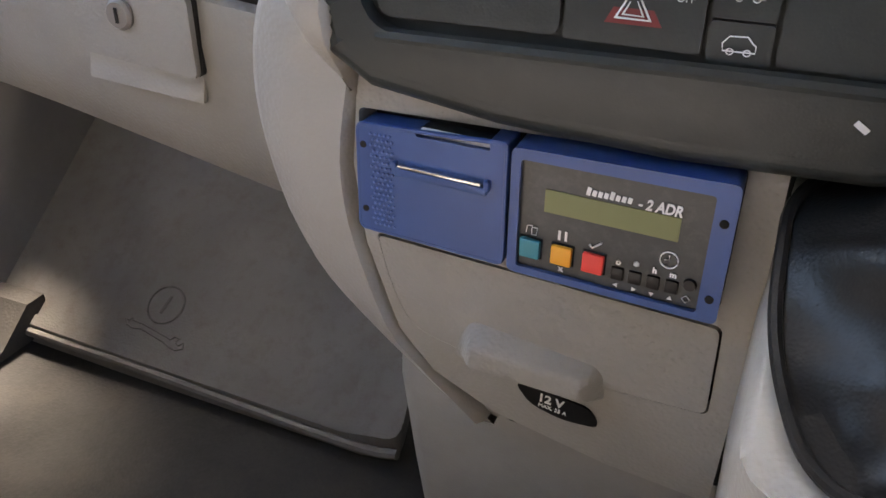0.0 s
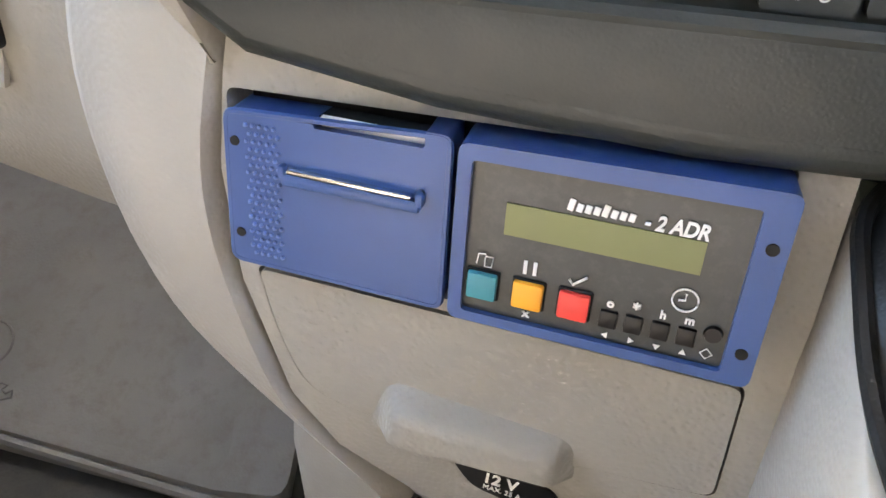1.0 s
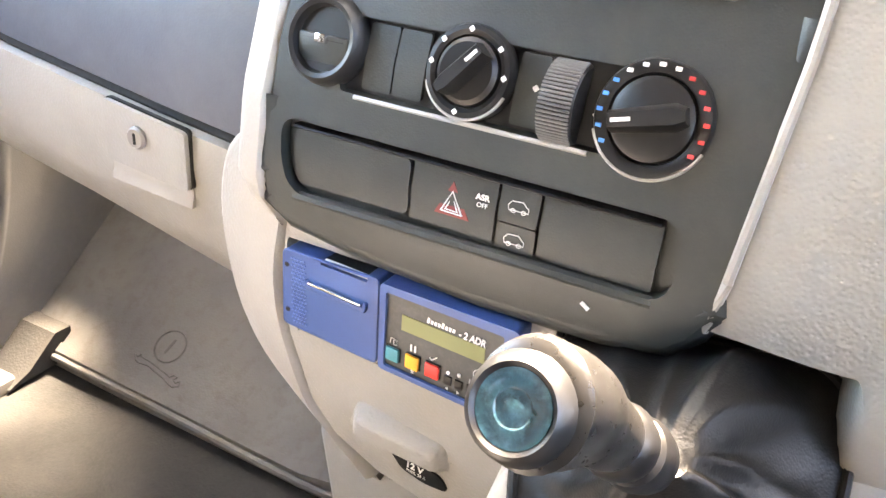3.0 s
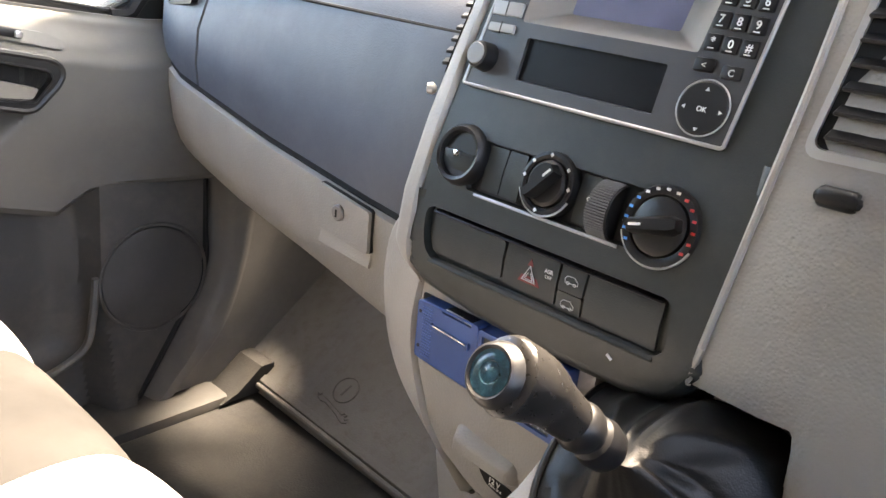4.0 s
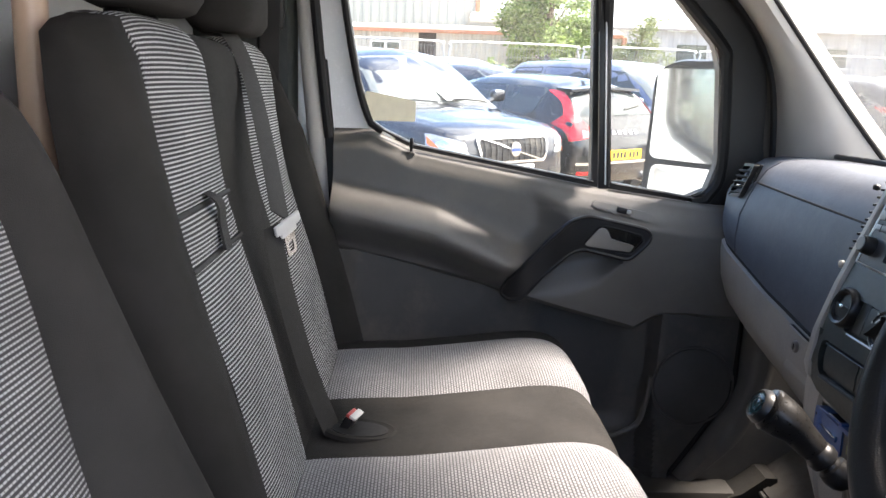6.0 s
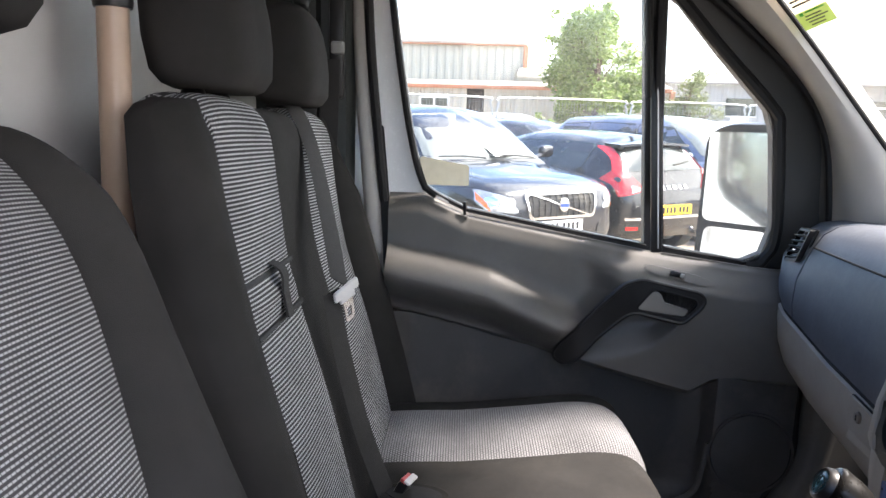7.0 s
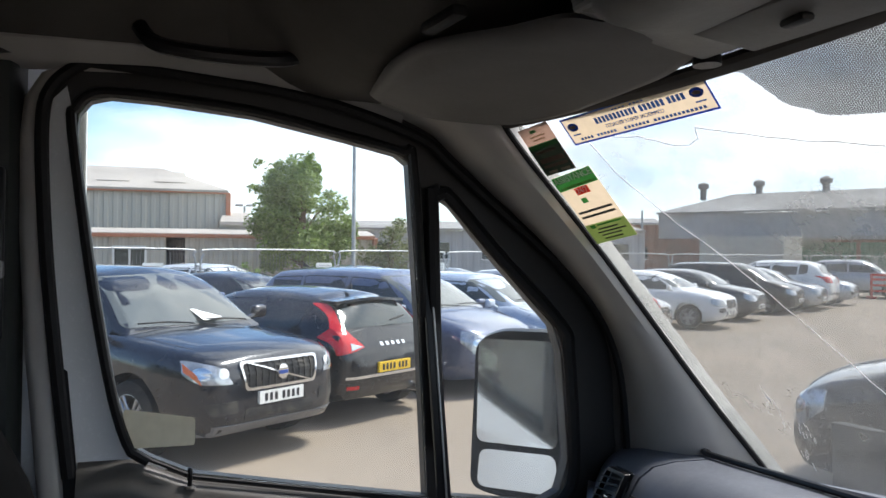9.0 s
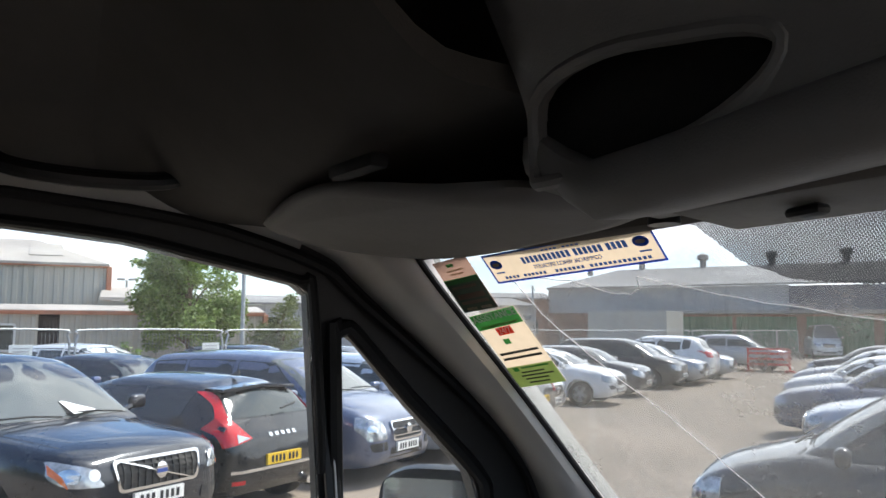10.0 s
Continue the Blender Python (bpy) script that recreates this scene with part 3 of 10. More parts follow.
part("lower_lining", sheet(door_low, lin(0, 1, 110), lin(0, 1, 40), (-0.012, 0, 0)), stuff("grey_lower_lining", (0.06, 0.058, 0.055), 0.55, vary=0.06, grain=0.25, grain_scale=600, dirt=0.25, dirt_colour=(0.27, 0.23, 0.18)), door, "grey lower lining")
part("lining_gap", tube(spline([(-0.872, 0.548, 1.33), (-0.872, 0.546, 1.22), (-0.872, 0.541, 1.13), (-0.872, 0.483, 1.03), (-0.872, 0.412, 0.92), (-0.872, 0.375, 0.87)], 5), 0.013, 8, False, (0.9, 1), up=(1, 0, 0)), RUBBER, door, "black rubber seal round the door's front edge")
part("pocket_lip", tube(spline([(-0.875, 0.02, 1.02), (-0.862, 0.15, 1.0), (-0.86, 0.24, 1.004), (-0.862, 0.315, 1.035), (-0.862, 0.335, 1.09), (-0.862, 0.345, 1.16)], 5), 0.007, 8), DOOR_GREY, door, "rounded lip of the door pocket")
part("speaker_cover", lathe([(0.0, 0.006), (0.085, 0.005), (0.092, 0.002), (0.094, -0.004), (0.0, -0.004)], 40, pose(low_x(0.46, 1.16) + 0.001, 0.445, 1.14, 0, 90, 0)), stuff("perforated_grey", (0.06, 0.058, 0.055), 0.65, grain=0.5, grain_scale=500), door, "round perforated speaker cover")
part("speaker_ring", tube([(low_x(0.46, 1.16) + 0.003, 0.445 + 0.098 * math.cos(a), 1.14 + 0.098 * math.sin(a)) for a in lin(0, 6.283, 49)[:-1]], 0.003, 6, True, up=(1, 0, 0)), bpy.data.materials["grey_lower_lining"], door)
# pull handle, release lever, switch and lock pin
PULL = rounded([(-0.030, 1.362), (-0.008, 1.398), (0.022, 1.431), (0.076, 1.492), (0.126, 1.536), (0.165, 1.547), (0.296, 1.522), (0.310, 1.506), (0.302, 1.487), (0.266, 1.452), (0.252, 1.450), (0.158, 1.470), (0.137, 1.466), (0.112, 1.450), (0.066, 1.411), (0.021, 1.356), (-0.010, 1.346)], 0.012, 3)
CUP = rounded([(0.157, 1.483), (0.190, 1.524), (0.204, 1.527), (0.288, 1.507), (0.293, 1.494), (0.265, 1.463), (0.163, 1.476)], 0.006, 3)
bezel_x = lambda y, z: lining(min(max(y, 0.13), 0.30), 1.50) + 0.006 + 0.016 * smooth01(0.16, 0.07, y) * smooth01(-0.04, 0.03, y) - 0.012 * smooth01(0.02, -0.04, y)
part("pull_handle", plate(PULL, [CUP], lambda u, v, d: (bezel_x(u, v) + 0.012 - d, u, v), 0.030, cuts_u=lin(-0.02, 0.28, 14)), BLACK, door, "black angled pull handle running into the lever surround", angle=60)
part("pull_edge", tube([(bezel_x(p.x, p.y) + 0.009, p.x, p.y) for p in PULL], 0.005, 8, True, up=(1, 0, 0)), BLACK, door, "rounded edge of the pull handle")
part("cup_edge", tube([(bezel_x(p.x, p.y) + 0.011, p.x, p.y) for p in CUP], 0.0025, 6, True, up=(1, 0, 0)), BLACK, door)
part("lever_cup", plate(rounded([(0.150, 1.478), (0.188, 1.530), (0.296, 1.510), (0.298, 1.490), (0.266, 1.457)], 0.006), [], lambda u, v, d: (bezel_x(u, v) - 0.006 - d, u, v), 0.004), DEEP, door, "dark cup behind the lever")
part("release_lever", plate(rounded([(0.160, 1.483), (0.186, 1.517), (0.201, 1.521), (0.209, 1.517), (0.219, 1.496), (0.273, 1.482), (0.264, 1.467), (0.163, 1.478)], 0.005), [], lambda u, v, d: (bezel_x(u, v) + 0.006 + 0.004 * math.sin((u - 0.16) * 22) - d, u, v), 0.010, cuts_u=lin(0.18, 0.26, 5)), stuff("satin_lever", (0.22, 0.21, 0.19), 0.34, metal=0.4), door, "satin grey door release lever")
sw = thing("window_switch", "small grey window switch in an oval plate on the door lining", "switch", (lining(0.25, 1.55), 0.25, 1.55))
part("switch_plate", plate(rounded([(0.176, 1.570), (0.192, 1.576), (0.302, 1.555), (0.328, 1.543), (0.318, 1.533), (0.278, 1.541), (0.193, 1.559)], 0.008), [], lambda u, v, d: (lining(u, v) + 0.006 - d, u, v), 0.012, cuts_u=(0.2, 0.23, 0.26, 0.29, 0.32)), DOOR_GREY, sw)
part("rocker", box((lining(0.252, 1.557) + 0.010, 0.252, 1.557), (0.012, 0.034, 0.014), 0.004, 2, (-12, 0, 0)), BLACK, sw, "black rocker")
part("rocker_tip", box((lining(0.262, 1.555) + 0.016, 0.262, 1.555), (0.006, 0.010, 0.010), 0.002, 2, (-12, 0, 0)), SILVER, sw)
pin = thing("lock_pin", "short black door lock pin standing on the window sill", "lock pin", (-0.945, -0.243, 1.67))
part("pin_stem", lathe([(0.0, 0.034), (0.0035, 0.033), (0.0045, 0.028), (0.0045, 0.012), (0.0035, 0.010), (0.0035, 0.0), (0, 0)], 12, pose(-0.944, -0.243, 1.672)), BLACK, pin)
part("pin_collar", lathe([(0.0, 0.004), (0.008, 0.003), (0.010, 0.0), (0, 0)], 16, pose(-0.944, -0.243, 1.670)), DOOR_GREY, pin)

# door mirror outside
mir = thing("door_mirror", "black-cased van door mirror with a wide-angle lower glass", "mirror", (-1.22, 0.47, 1.53))
mo = rounded([(0.383, 1.545), (0.40, 1.885), (0.455, 1.912), (0.585, 1.910), (0.600, 1.62), (0.555, 1.525), (0.44, 1.530)], 0.03)
mir_m = pose(-1.20, 0.49, 1.71, 0, 0, -45.5) @ Matrix.Translation((1.20, -0.49, -1.71))
case = loft([[mir_m @ Vector((-1.20 + 0.0 + dx, 0.49 + (a - 0.49) * k * 1.08, 1.71 + (b - 1.71) * k)) for a, b in [(p.x, p.y) for p in mo]] for dx, k in ((0.012, 0.93), (0.014, 1.0), (-0.01, 1.03), (-0.06, 1.0), (-0.10, 0.8))])
part("mirror_case", case, BLACK, mir, "black mirror housing", angle=50)
inner = lambda k, z0, z1: [p for p in rounded([(0.400, z0), (0.408, z1), (0.58, z1 - 0.002), (0.585, z0 - 0.004)], 0.022)]
for nm, z0, z1 in (("main_glass", 1.652, 1.892), ("wide_glass", 1.548, 1.636)):
    part(nm, plate(inner(1, z0, z1), [], lambda u, v, d: mir_m @ Vector((-1.184 - d, 0.49 + (u - 0.49) * 1.08, v)), 0.004), MIRROR, mir, "silvered mirror glass")
part("mirror_arm", tube([(-1.22, 0.60, 1.70), (-1.12, 0.63, 1.68), (-0.96, 0.62, 1.66)], 0.03, 10, False, (1, 1.4)), BLACK, mir)
part("lower_arm", tube([(-1.22, 0.60, 1.58), (-1.12, 0.63, 1.57), (-0.96, 0.62, 1.58)], 0.022, 10, False, (1, 1.2)), BLACK, mir)


# windscreen, pillars, roof
def screen_y(x, z):
    return 0.272 + (2.29 - z) * 0.855 + 0.115 * (1 - (x / 0.75) ** 2)


def edge_x(z):
    """Half the windscreen's width at a height."""
    return interp(z, [1.60, 1.687, 2.0, 2.25, 2.33], [0.752, 0.745, 0.742, 0.742, 0.70])


def screen(u, v):
    z = 1.60 + 0.73 * v
    x = u * edge_x(z)
    return (x, screen_y(x, z), z)


wind = part("windscreen_pane", sheet(screen, lin(-1, 1, 33), lin(0, 1, 17), (0, 0.003, 0.004)), SCREEN, None)
wind.name, wind.matrix_world, wind.visible_shadow = "window_1", VAN, False
tagged(wind, "large raked van windscreen, dusty, with a long crack", "windscreen", kind="structure")
for sgn, nm in ((-1, "trim_a_pillar_left"), (1, "trim_a_pillar_right")):
    door_edge = spline([(-0.880, -0.02, 2.372), (-0.885, 0.155, 2.312), (-0.885, 0.235, 2.250), (-0.888, 0.470, 2.035), (-0.892, 0.565, 1.895), (-0.898, 0.598, 1.71), (-0.90, 0.60, 1.55)], 6)
    scr_edge = spline([(-0.690, 0.245, 2.335), (-0.735, 0.262, 2.305), (-0.745, 0.30, 2.255), (-0.745, 0.47, 2.06), (-0.745, 0.66, 1.83), (-0.747, 0.785, 1.69), (-0.75, 0.90, 1.56)], 6)
    rows_ = []
    for a, b in zip(door_edge, scr_edge):
        mid = (a + b) / 2 + Vector((0.055, -0.055, 0.02))
        out = (a + b) / 2 + Vector((-0.07, 0.06, 0.05))
        ring = [a + Vector((0.0, 0, 0)), a * 0.72 + b * 0.28 + Vector((0.034, -0.034, 0.01)), mid, a * 0.25 + b * 0.75 + Vector((0.040, -0.036, 0.012)), b, b + Vector((-0.02, 0.03, 0.02)), out, a + Vector((-0.05, 0.01, 0.01))]
        rows_.append([Vector((p.x * -sgn, p.y, p.z)) for p in ring])
    part("trim_glass_edge", tube([Vector((p.x * -sgn, p.y - 0.004, p.z)) for p in scr_edge], 0.006, 8), RUBBER, None, kind="structure").matrix_world = VAN
    part("trim_door_header", tube([Vector(((p.x - 0.045) * -sgn, p.y + 0.012, p.z + 0.026)) for p in door_edge], 0.034, 10), LINER, None, kind="structure").matrix_world = VAN
    tr = part(nm, loft(rows_), SHELL, None, angle=60)
    tr.matrix_world = VAN
    tagged(tr, "pale grey moulded windscreen pillar lining", "pillar trim", kind="structure")

# B pillar, belt guide and bulkhead
bp = thing("b_pillar", "grey lined door pillar with a seat belt guide", "pillar", (-0.92, -0.55, 0.9), kind="structure")
part("pillar_lining", loft([[(-0.985, -0.60, z), (-0.925 + s, -0.60, z), (-0.910 + s, -0.585, z), (-0.910 + s, -0.527, z), (-0.925 + s, -0.516, z), (-0.985, -0.512, z)] for z, s in ((0.85, -0.03), (1.3, -0.03), (1.8, -0.02), (2.28, 0.0), (2.40, 0.01))]), PANEL, bp, "black plastic lining")
part("pillar_column", loft([[(-0.975, y - 0.024, z), (-0.938 + s, y - 0.021, z), (-0.927 + s, y - 0.010, z), (-0.927 + s, y + 0.010, z), (-0.940 + s, y + 0.019, z), (-0.975, y + 0.020, z)] for z, s, y in ((0.85, -0.035, -0.40), (1.48, -0.028, -0.446), (1.74, -0.022, -0.468), (1.91, -0.016, -0.484), (2.10, -0.008, -0.494), (2.26, 0.0, -0.496), (2.33, 0.006, -0.488), (2.372, 0.012, -0.462), (2.395, 0.018, -0.415), (2.402, 0.024, -0.34))]), SHELL, bp, "pale grey column running up into the roof lining", angle=60)
part("pillar_head", loft([[(-0.99, -0.74, z0), (-0.90, -0.74, z0 - 0.01), (-0.87, -0.70, z0), (-0.87, -0.55, z0 + 0.01), (-0.90, -0.47, z0 + 0.02), (-0.99, -0.45, z0 + 0.02)] for z0 in (2.375, 2.41, 2.45)]), PANEL, bp, "dark moulding over the pillar", angle=60)
part("door_shut", loft([[(-0.99, y, z), (-0.962, y, z), (-0.962, y + 0.026, z), (-0.99, y + 0.026, z)] for z, y in ((0.85, -0.386), (1.48, -0.432), (1.74, -0.454), (1.91, -0.470), (2.10, -0.480), (2.30, -0.484))]), RUBBER, bp, "black shut line beside the door")
part("corner_cover", box((-0.945, -0.67, 1.63), (0.03, 0.15, 1.58), 0.008), PANEL, bp, "black plastic corner cover")
part("belt_slide", box((-0.862, -0.54, 2.07), (0.018, 0.034, 0.27), 0.006), BLACK, bp, "black belt height slide")
part("slide_knob", box((-0.846, -0.535, 2.045), (0.02, 0.03, 0.028), 0.006), stuff("grey_knob", (0.25, 0.25, 0.24), 0.5), bp)
part("belt_web", tube([(-0.848, -0.55, 2.02), (-0.842, -0.555, 1.80), (-0.84, -0.53, 1.5), (-0.845, -0.50, 1.25)], 0.024, 6, False, (0.06, 1), up=(0, 1, 0)), WEBBING, bp, "black belt webbing running down the pillar")

bulk = thing("bulkhead", "grey painted steel bulkhead behind the seats", "bulkhead", (0, -0.75, 0.9), kind="structure")
part("bulkhead_panel", sheet(lambda u, v: (u, -0.735 + 0.006 * math.sin(u * 21) * smooth01(0.1, 0.3, v), 0.85 + 1.75 * v), lin(-0.97, 0.97, 90), lin(0, 1, 8), (0, -0.02, 0)), BULK, bulk)
rail = thing("grab_rail", "beige plastic-covered upright tube on the bulkhead", "grab rail", (0.02, -0.66, 1.5))
part("rail_tube", tube([(0.022, -0.66, 1.45), (0.022, -0.662, 1.9), (0.022, -0.664, 2.25), (0.022, -0.70, 2.35)], 0.019, 14), COPPER, rail)
part("rail_clip", merge(lathe([(0.0, 0.008), (0.022, 0.008), (0.0235, 0.0), (0.022, -0.008), (0.0, -0.008)], 18, pose(0.022, -0.662, 2.00)), box((0.048, -0.672, 2.003), (0.03, 0.016, 0.010), 0.003)), BLACK, rail, "black clip")
hose = thing("corrugated_hose", "black corrugated hose looped beside the pillar", "hose", (-0.82, -0.62, 1.9))
hp = spline([(-0.70, -0.655, 2.42), (-0.76, -0.64, 2.36), (-0.80, -0.62, 2.27), (-0.815, -0.61, 2.15), (-0.80, -0.62, 2.02), (-0.79, -0.64, 1.85)], 12)
part("hose_tube", tube(hp, [0.020 if i % 2 else 0.0165 for i in range(len(hp))], 10), BLACK, hose)

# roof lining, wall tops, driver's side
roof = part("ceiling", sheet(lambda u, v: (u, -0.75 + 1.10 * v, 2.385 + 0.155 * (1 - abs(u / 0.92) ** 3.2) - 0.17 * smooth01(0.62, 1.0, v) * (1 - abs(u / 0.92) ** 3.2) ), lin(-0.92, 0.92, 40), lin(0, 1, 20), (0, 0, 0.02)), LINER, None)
roof.matrix_world = VAN
tagged(roof, "dark grey cloth headliner", "ceiling", kind="structure")
skin = part("roof_skin", sheet(lambda u, v: (u, -3.6 + 3.95 * v, 2.43 + 0.17 * (1 - abs(u / 0.985) ** 4) - 0.12 * smooth01(0.9, 1, v)), lin(-0.985, 0.985, 24), lin(0, 1, 24), (0, 0, 0.01)), WHITE_PAINT, None)
skin.name, skin.matrix_world = "roof", VAN
tagged(skin, "white van roof", "roof", kind="structure")
cant = part("trim_cant_rail", loft([[(-0.93, y, z - 0.012), (-0.885, y, z - 0.004), (-0.86, y, z + 0.02), (-0.87, y, z + 0.07), (-0.95, y, z + 0.07)] for y, z in ((-0.74, 2.385), (-0.46, 2.39), (-0.30, 2.392), (-0.143, 2.375), (0.006, 2.348), (0.12, 2.315))]), SHELL, None)
cant.matrix_world = VAN
tagged(cant, "grey lining above the door", "trim", kind="structure")
for nm, bm, mt, lb in (
    ("wall_left_rear", box((-0.985, -2.15, 1.55), (0.03, 2.9, 1.80), 0.01), WHITE_PAINT, "white van side"),
    ("wall_right_rear", box((0.985, -2.15, 1.55), (0.03, 2.9, 1.80), 0.01), WHITE_PAINT, "white van side"),
    ("wall_rear", box((0, -3.6, 1.55), (1.96, 0.03, 1.80), 0.01), WHITE_PAINT, "white van rear"),
    ("wall_right_pillar", loft([[(0.99, -0.75, z), (0.90, -0.75, z), (0.89, -0.52, z), (0.93, -0.46, z), (0.99, -0.45, z)] for z in (0.85, 1.6, 2.45)]), SHELL, "grey lined driver's door pillar"),
    ("wall_left_low", box((-0.99, 0.07, 1.18), (0.02, 1.03, 0.80), 0.004), WHITE_PAINT, "white outer door skin"),
    ("wall_left_pillar", box((-1.012, -0.57, 1.65), (0.012, 0.30, 1.62), 0.004), WHITE_PAINT, "white van side behind the passenger door"),
    # Unseen low wall, added to keep side light off the footwell.
    ("wall_right_low", box((0.975, 0.075, 1.20), (0.05, 1.04, 0.78), 0.012), DOOR_GREY, "unseen low grey wall added to block light from the driver's side"),
    ("wall_right_top", box((0.94, -0.2, 2.42), (0.10, 1.1, 0.09), 0.02), SHELL, "grey lining above the driver's door"),
):
    ob = part(nm, bm, mt, None)
    ob.matrix_world = VAN
    tagged(ob, lb, "wall", kind="structure")

bon = thing("bonnet", "white van bonnet below the windscreen", "bonnet", (0, 1.5, 1.1), kind="structure")
part("bonnet_skin", sheet(lambda u, v: (u * (0.90 - 0.12 * v), 0.90 + 1.0 * v - 0.18 * u * u * v, 1.52 - 0.36 * v - 0.06 * u ** 4 - 0.03 * v * v), lin(-1, 1, 24), lin(0, 1, 16), (0, 0, -0.02)), WHITE_PAINT, bon)
part("scuttle", box((0, 0.96, 1.545), (1.5, 0.16, 0.03), 0.01, 2, (-14, 0, 0)), BLACK, bon, "black scuttle panel")
part("wing", sheet(lambda u, v: (-0.99 + 0.04 * v, 0.60 + 1.2 * u, 0.75 + 0.75 * v - 0.25 * u * u * v), lin(0, 1, 12), lin(0, 1, 8), (0.02, 0, 0)), WHITE_PAINT, bon, "white front wing")
part("wing", sheet(lambda u, v: (0.99 - 0.04 * v, 0.60 + 1.2 * u, 0.75 + 0.75 * v - 0.25 * u * u * v), lin(0, 1, 12), lin(0, 1, 8), (-0.02, 0, 0)), WHITE_PAINT, bon, "white front wing")
part("nose", box((0, 1.88, 0.80), (1.6, 0.10, 0.62), 0.05, 3), WHITE_PAINT, bon)
part("wiper", tube([(-0.65, 0.93, 1.575), (-0.30, 0.985, 1.600), (0.1, 1.00, 1.605)], 0.008, 8), BLACK, bon, "black wiper arm")

# floor and footwell
floor = part("floor", sheet(lambda u, v: (u, -0.74 + 1.95 * v, 0.885 + 0.28 * smooth01(0.80, 1.0, v) + 0.45 * smooth01(0.92, 1.0, v)), lin(-0.95, 0.95, 20), lin(0, 1, 40), (0, 0, -0.04)), CARPET, None)
floor.matrix_world = VAN
tagged(floor, "worn grey cab floor, dusty and scuffed", "floor", kind="structure")
fw = part("wall_firewall", box((0, 1.16, 1.33), (1.86, 0.03, 0.75), 0.004), CARPET, None)
fw.matrix_world = VAN
tagged(fw, "dark lined footwell wall", "wall", kind="structure")
cov = thing("tool_cover", "scuffed grey footwell cover moulded with a spanner symbol", "floor cover", (-0.5, 0.7, 0.93))
cover_out = rounded([(-0.86, 0.622), (-0.290, 0.606), (-0.318, 0.700), (-0.36, 0.92), (-0.90, 0.92), (-0.89, 0.8)], [0.03, 0.03, 0.04, 0.03, 0.03, 0.03])
cz = lambda u, v: 0.487 + 0.7 * v
part("cover_panel", plate(cover_out, [], lambda u, v, d: (u, v, cz(u, v) - d), 0.02), COVER, cov, "scuffed grey panel")
part("cover_surround", plate(rounded([(-0.95, 0.612), (-0.226, 0.592), (-0.236, 0.66), (-0.27, 0.75), (-0.30, 1.0), (-0.95, 1.0)], [0, 0.02, 0.03, 0.05, 0, 0]), [cover_out], lambda u, v, d: (u, v, cz(u, v) + 0.005 - d + 0.015 * smooth01(-0.32, -0.23, u)), 0.03, cuts_u=(-0.30, -0.27)), COVER, cov, "scuffed grey rim round the panel")
part("rim_step", tube(spline([(-0.94, 0.606, 0.910), (-0.6, 0.600, 0.905), (-0.30, 0.590, 0.899), (-0.226, 0.588, 0.908)], 5), 0.006, 8), COVER, cov, "dark step edge")
MARK = stuff("moulded_mark", (0.085, 0.08, 0.072), 0.7, vary=0.2, scale=60)
cl = lambda u, v: (u, v, cz(u, v) + 0.0006)
part("coin_ring", tube([cl(-0.594 + 0.026 * math.cos(a), 0.670 + 0.021 * math.sin(a)) for a in lin(0, 6.283, 33)[:-1]], 0.0014, 6, True), MARK, cov, "moulded round coin slot mark")
part("coin_slot", box(cl(-0.594, 0.670), (0.005, 0.026, 0.0016), 0.0007, 1, (35, 0, -14)), MARK, cov)
span = [(-0.675, 0.668), (-0.64, 0.664), (-0.545, 0.640), (-0.535, 0.652), (-0.520, 0.650), (-0.528, 0.636), (-0.516, 0.628), (-0.505, 0.640), (-0.50, 0.622), (-0.520, 0.610), (-0.545, 0.618), (-0.56, 0.626), (-0.64, 0.648), (-0.668, 0.643), (-0.688, 0.650), (-0.70, 0.668), (-0.685, 0.664), (-0.68, 0.676)]
part("spanner_mark", tube([cl(-0.592 + (a + 0.6) * 0.50, 0.6375 + (b - 0.645) * 0.32) for a, b in span], 0.0011, 5, True), MARK, cov, "moulded spanner outline")
kick = thing("kick_panel", "grey moulded panel at the foot of the door", "footwell trim", (-0.88, 0.7, 0.9))
KICK = [(0.560, 0.68, 1.36), (0.556, 0.65, 1.24), (0.550, 0.625, 1.13), (0.495, 0.575, 1.01), (0.424, 0.48, 0.915), (0.39, 0.44, 0.88)]
kick_a, kick_b = spline([(0, a, z) for a, b, z in KICK], 5), spline([(0, b, z) for a, b, z in KICK], 5)


def kick_skin(u, v):
    k = int(round(u * (len(kick_a) - 1)))
    ya, yb, z = kick_a[k].y, kick_b[k].y, kick_a[k].z
    y = interp(v, [0, 0.6, 1.0], [ya, yb, yb + 0.36])
    return (-0.885 + 0.05 * smooth01(0.0, 0.2, v) - 0.012 * smooth01(0.45, 0.62, v) - 0.02 * smooth01(0.6, 1.0, v), y, z)


part("kick_side", sheet(kick_skin, lin(0, 1, len(kick_a)), lin(0, 1, 16), (-0.03, 0, 0)), stuff("grey_kick_plastic", (0.12, 0.115, 0.106), 0.55, vary=0.06, grain=0.3, grain_scale=500, dirt=0.2), kick, angle=60)
part("footrest", loft([[(x, 0.525 - 0.02 * (x + 0.84), 0.892), (x, 0.560, 0.905), (x, 0.612, 0.945), (x, 0.64, 0.945), (x, 0.64, 0.892)] for x in (-0.855, -0.845, -0.79, -0.775)]), CARPET, kick, "scuffed grey riser at the end of the cover")
part("sill_step", box((-0.86, 0.30, 0.885), (0.16, 0.50, 0.04), 0.015), stuff("worn_sill", (0.04, 0.038, 0.034), 0.7, vary=0.2, scale=9, grain=0.4, dirt=0.5, dirt_colour=(0.065, 0.056, 0.046), dirt_scale=20), kick, "worn sill step")

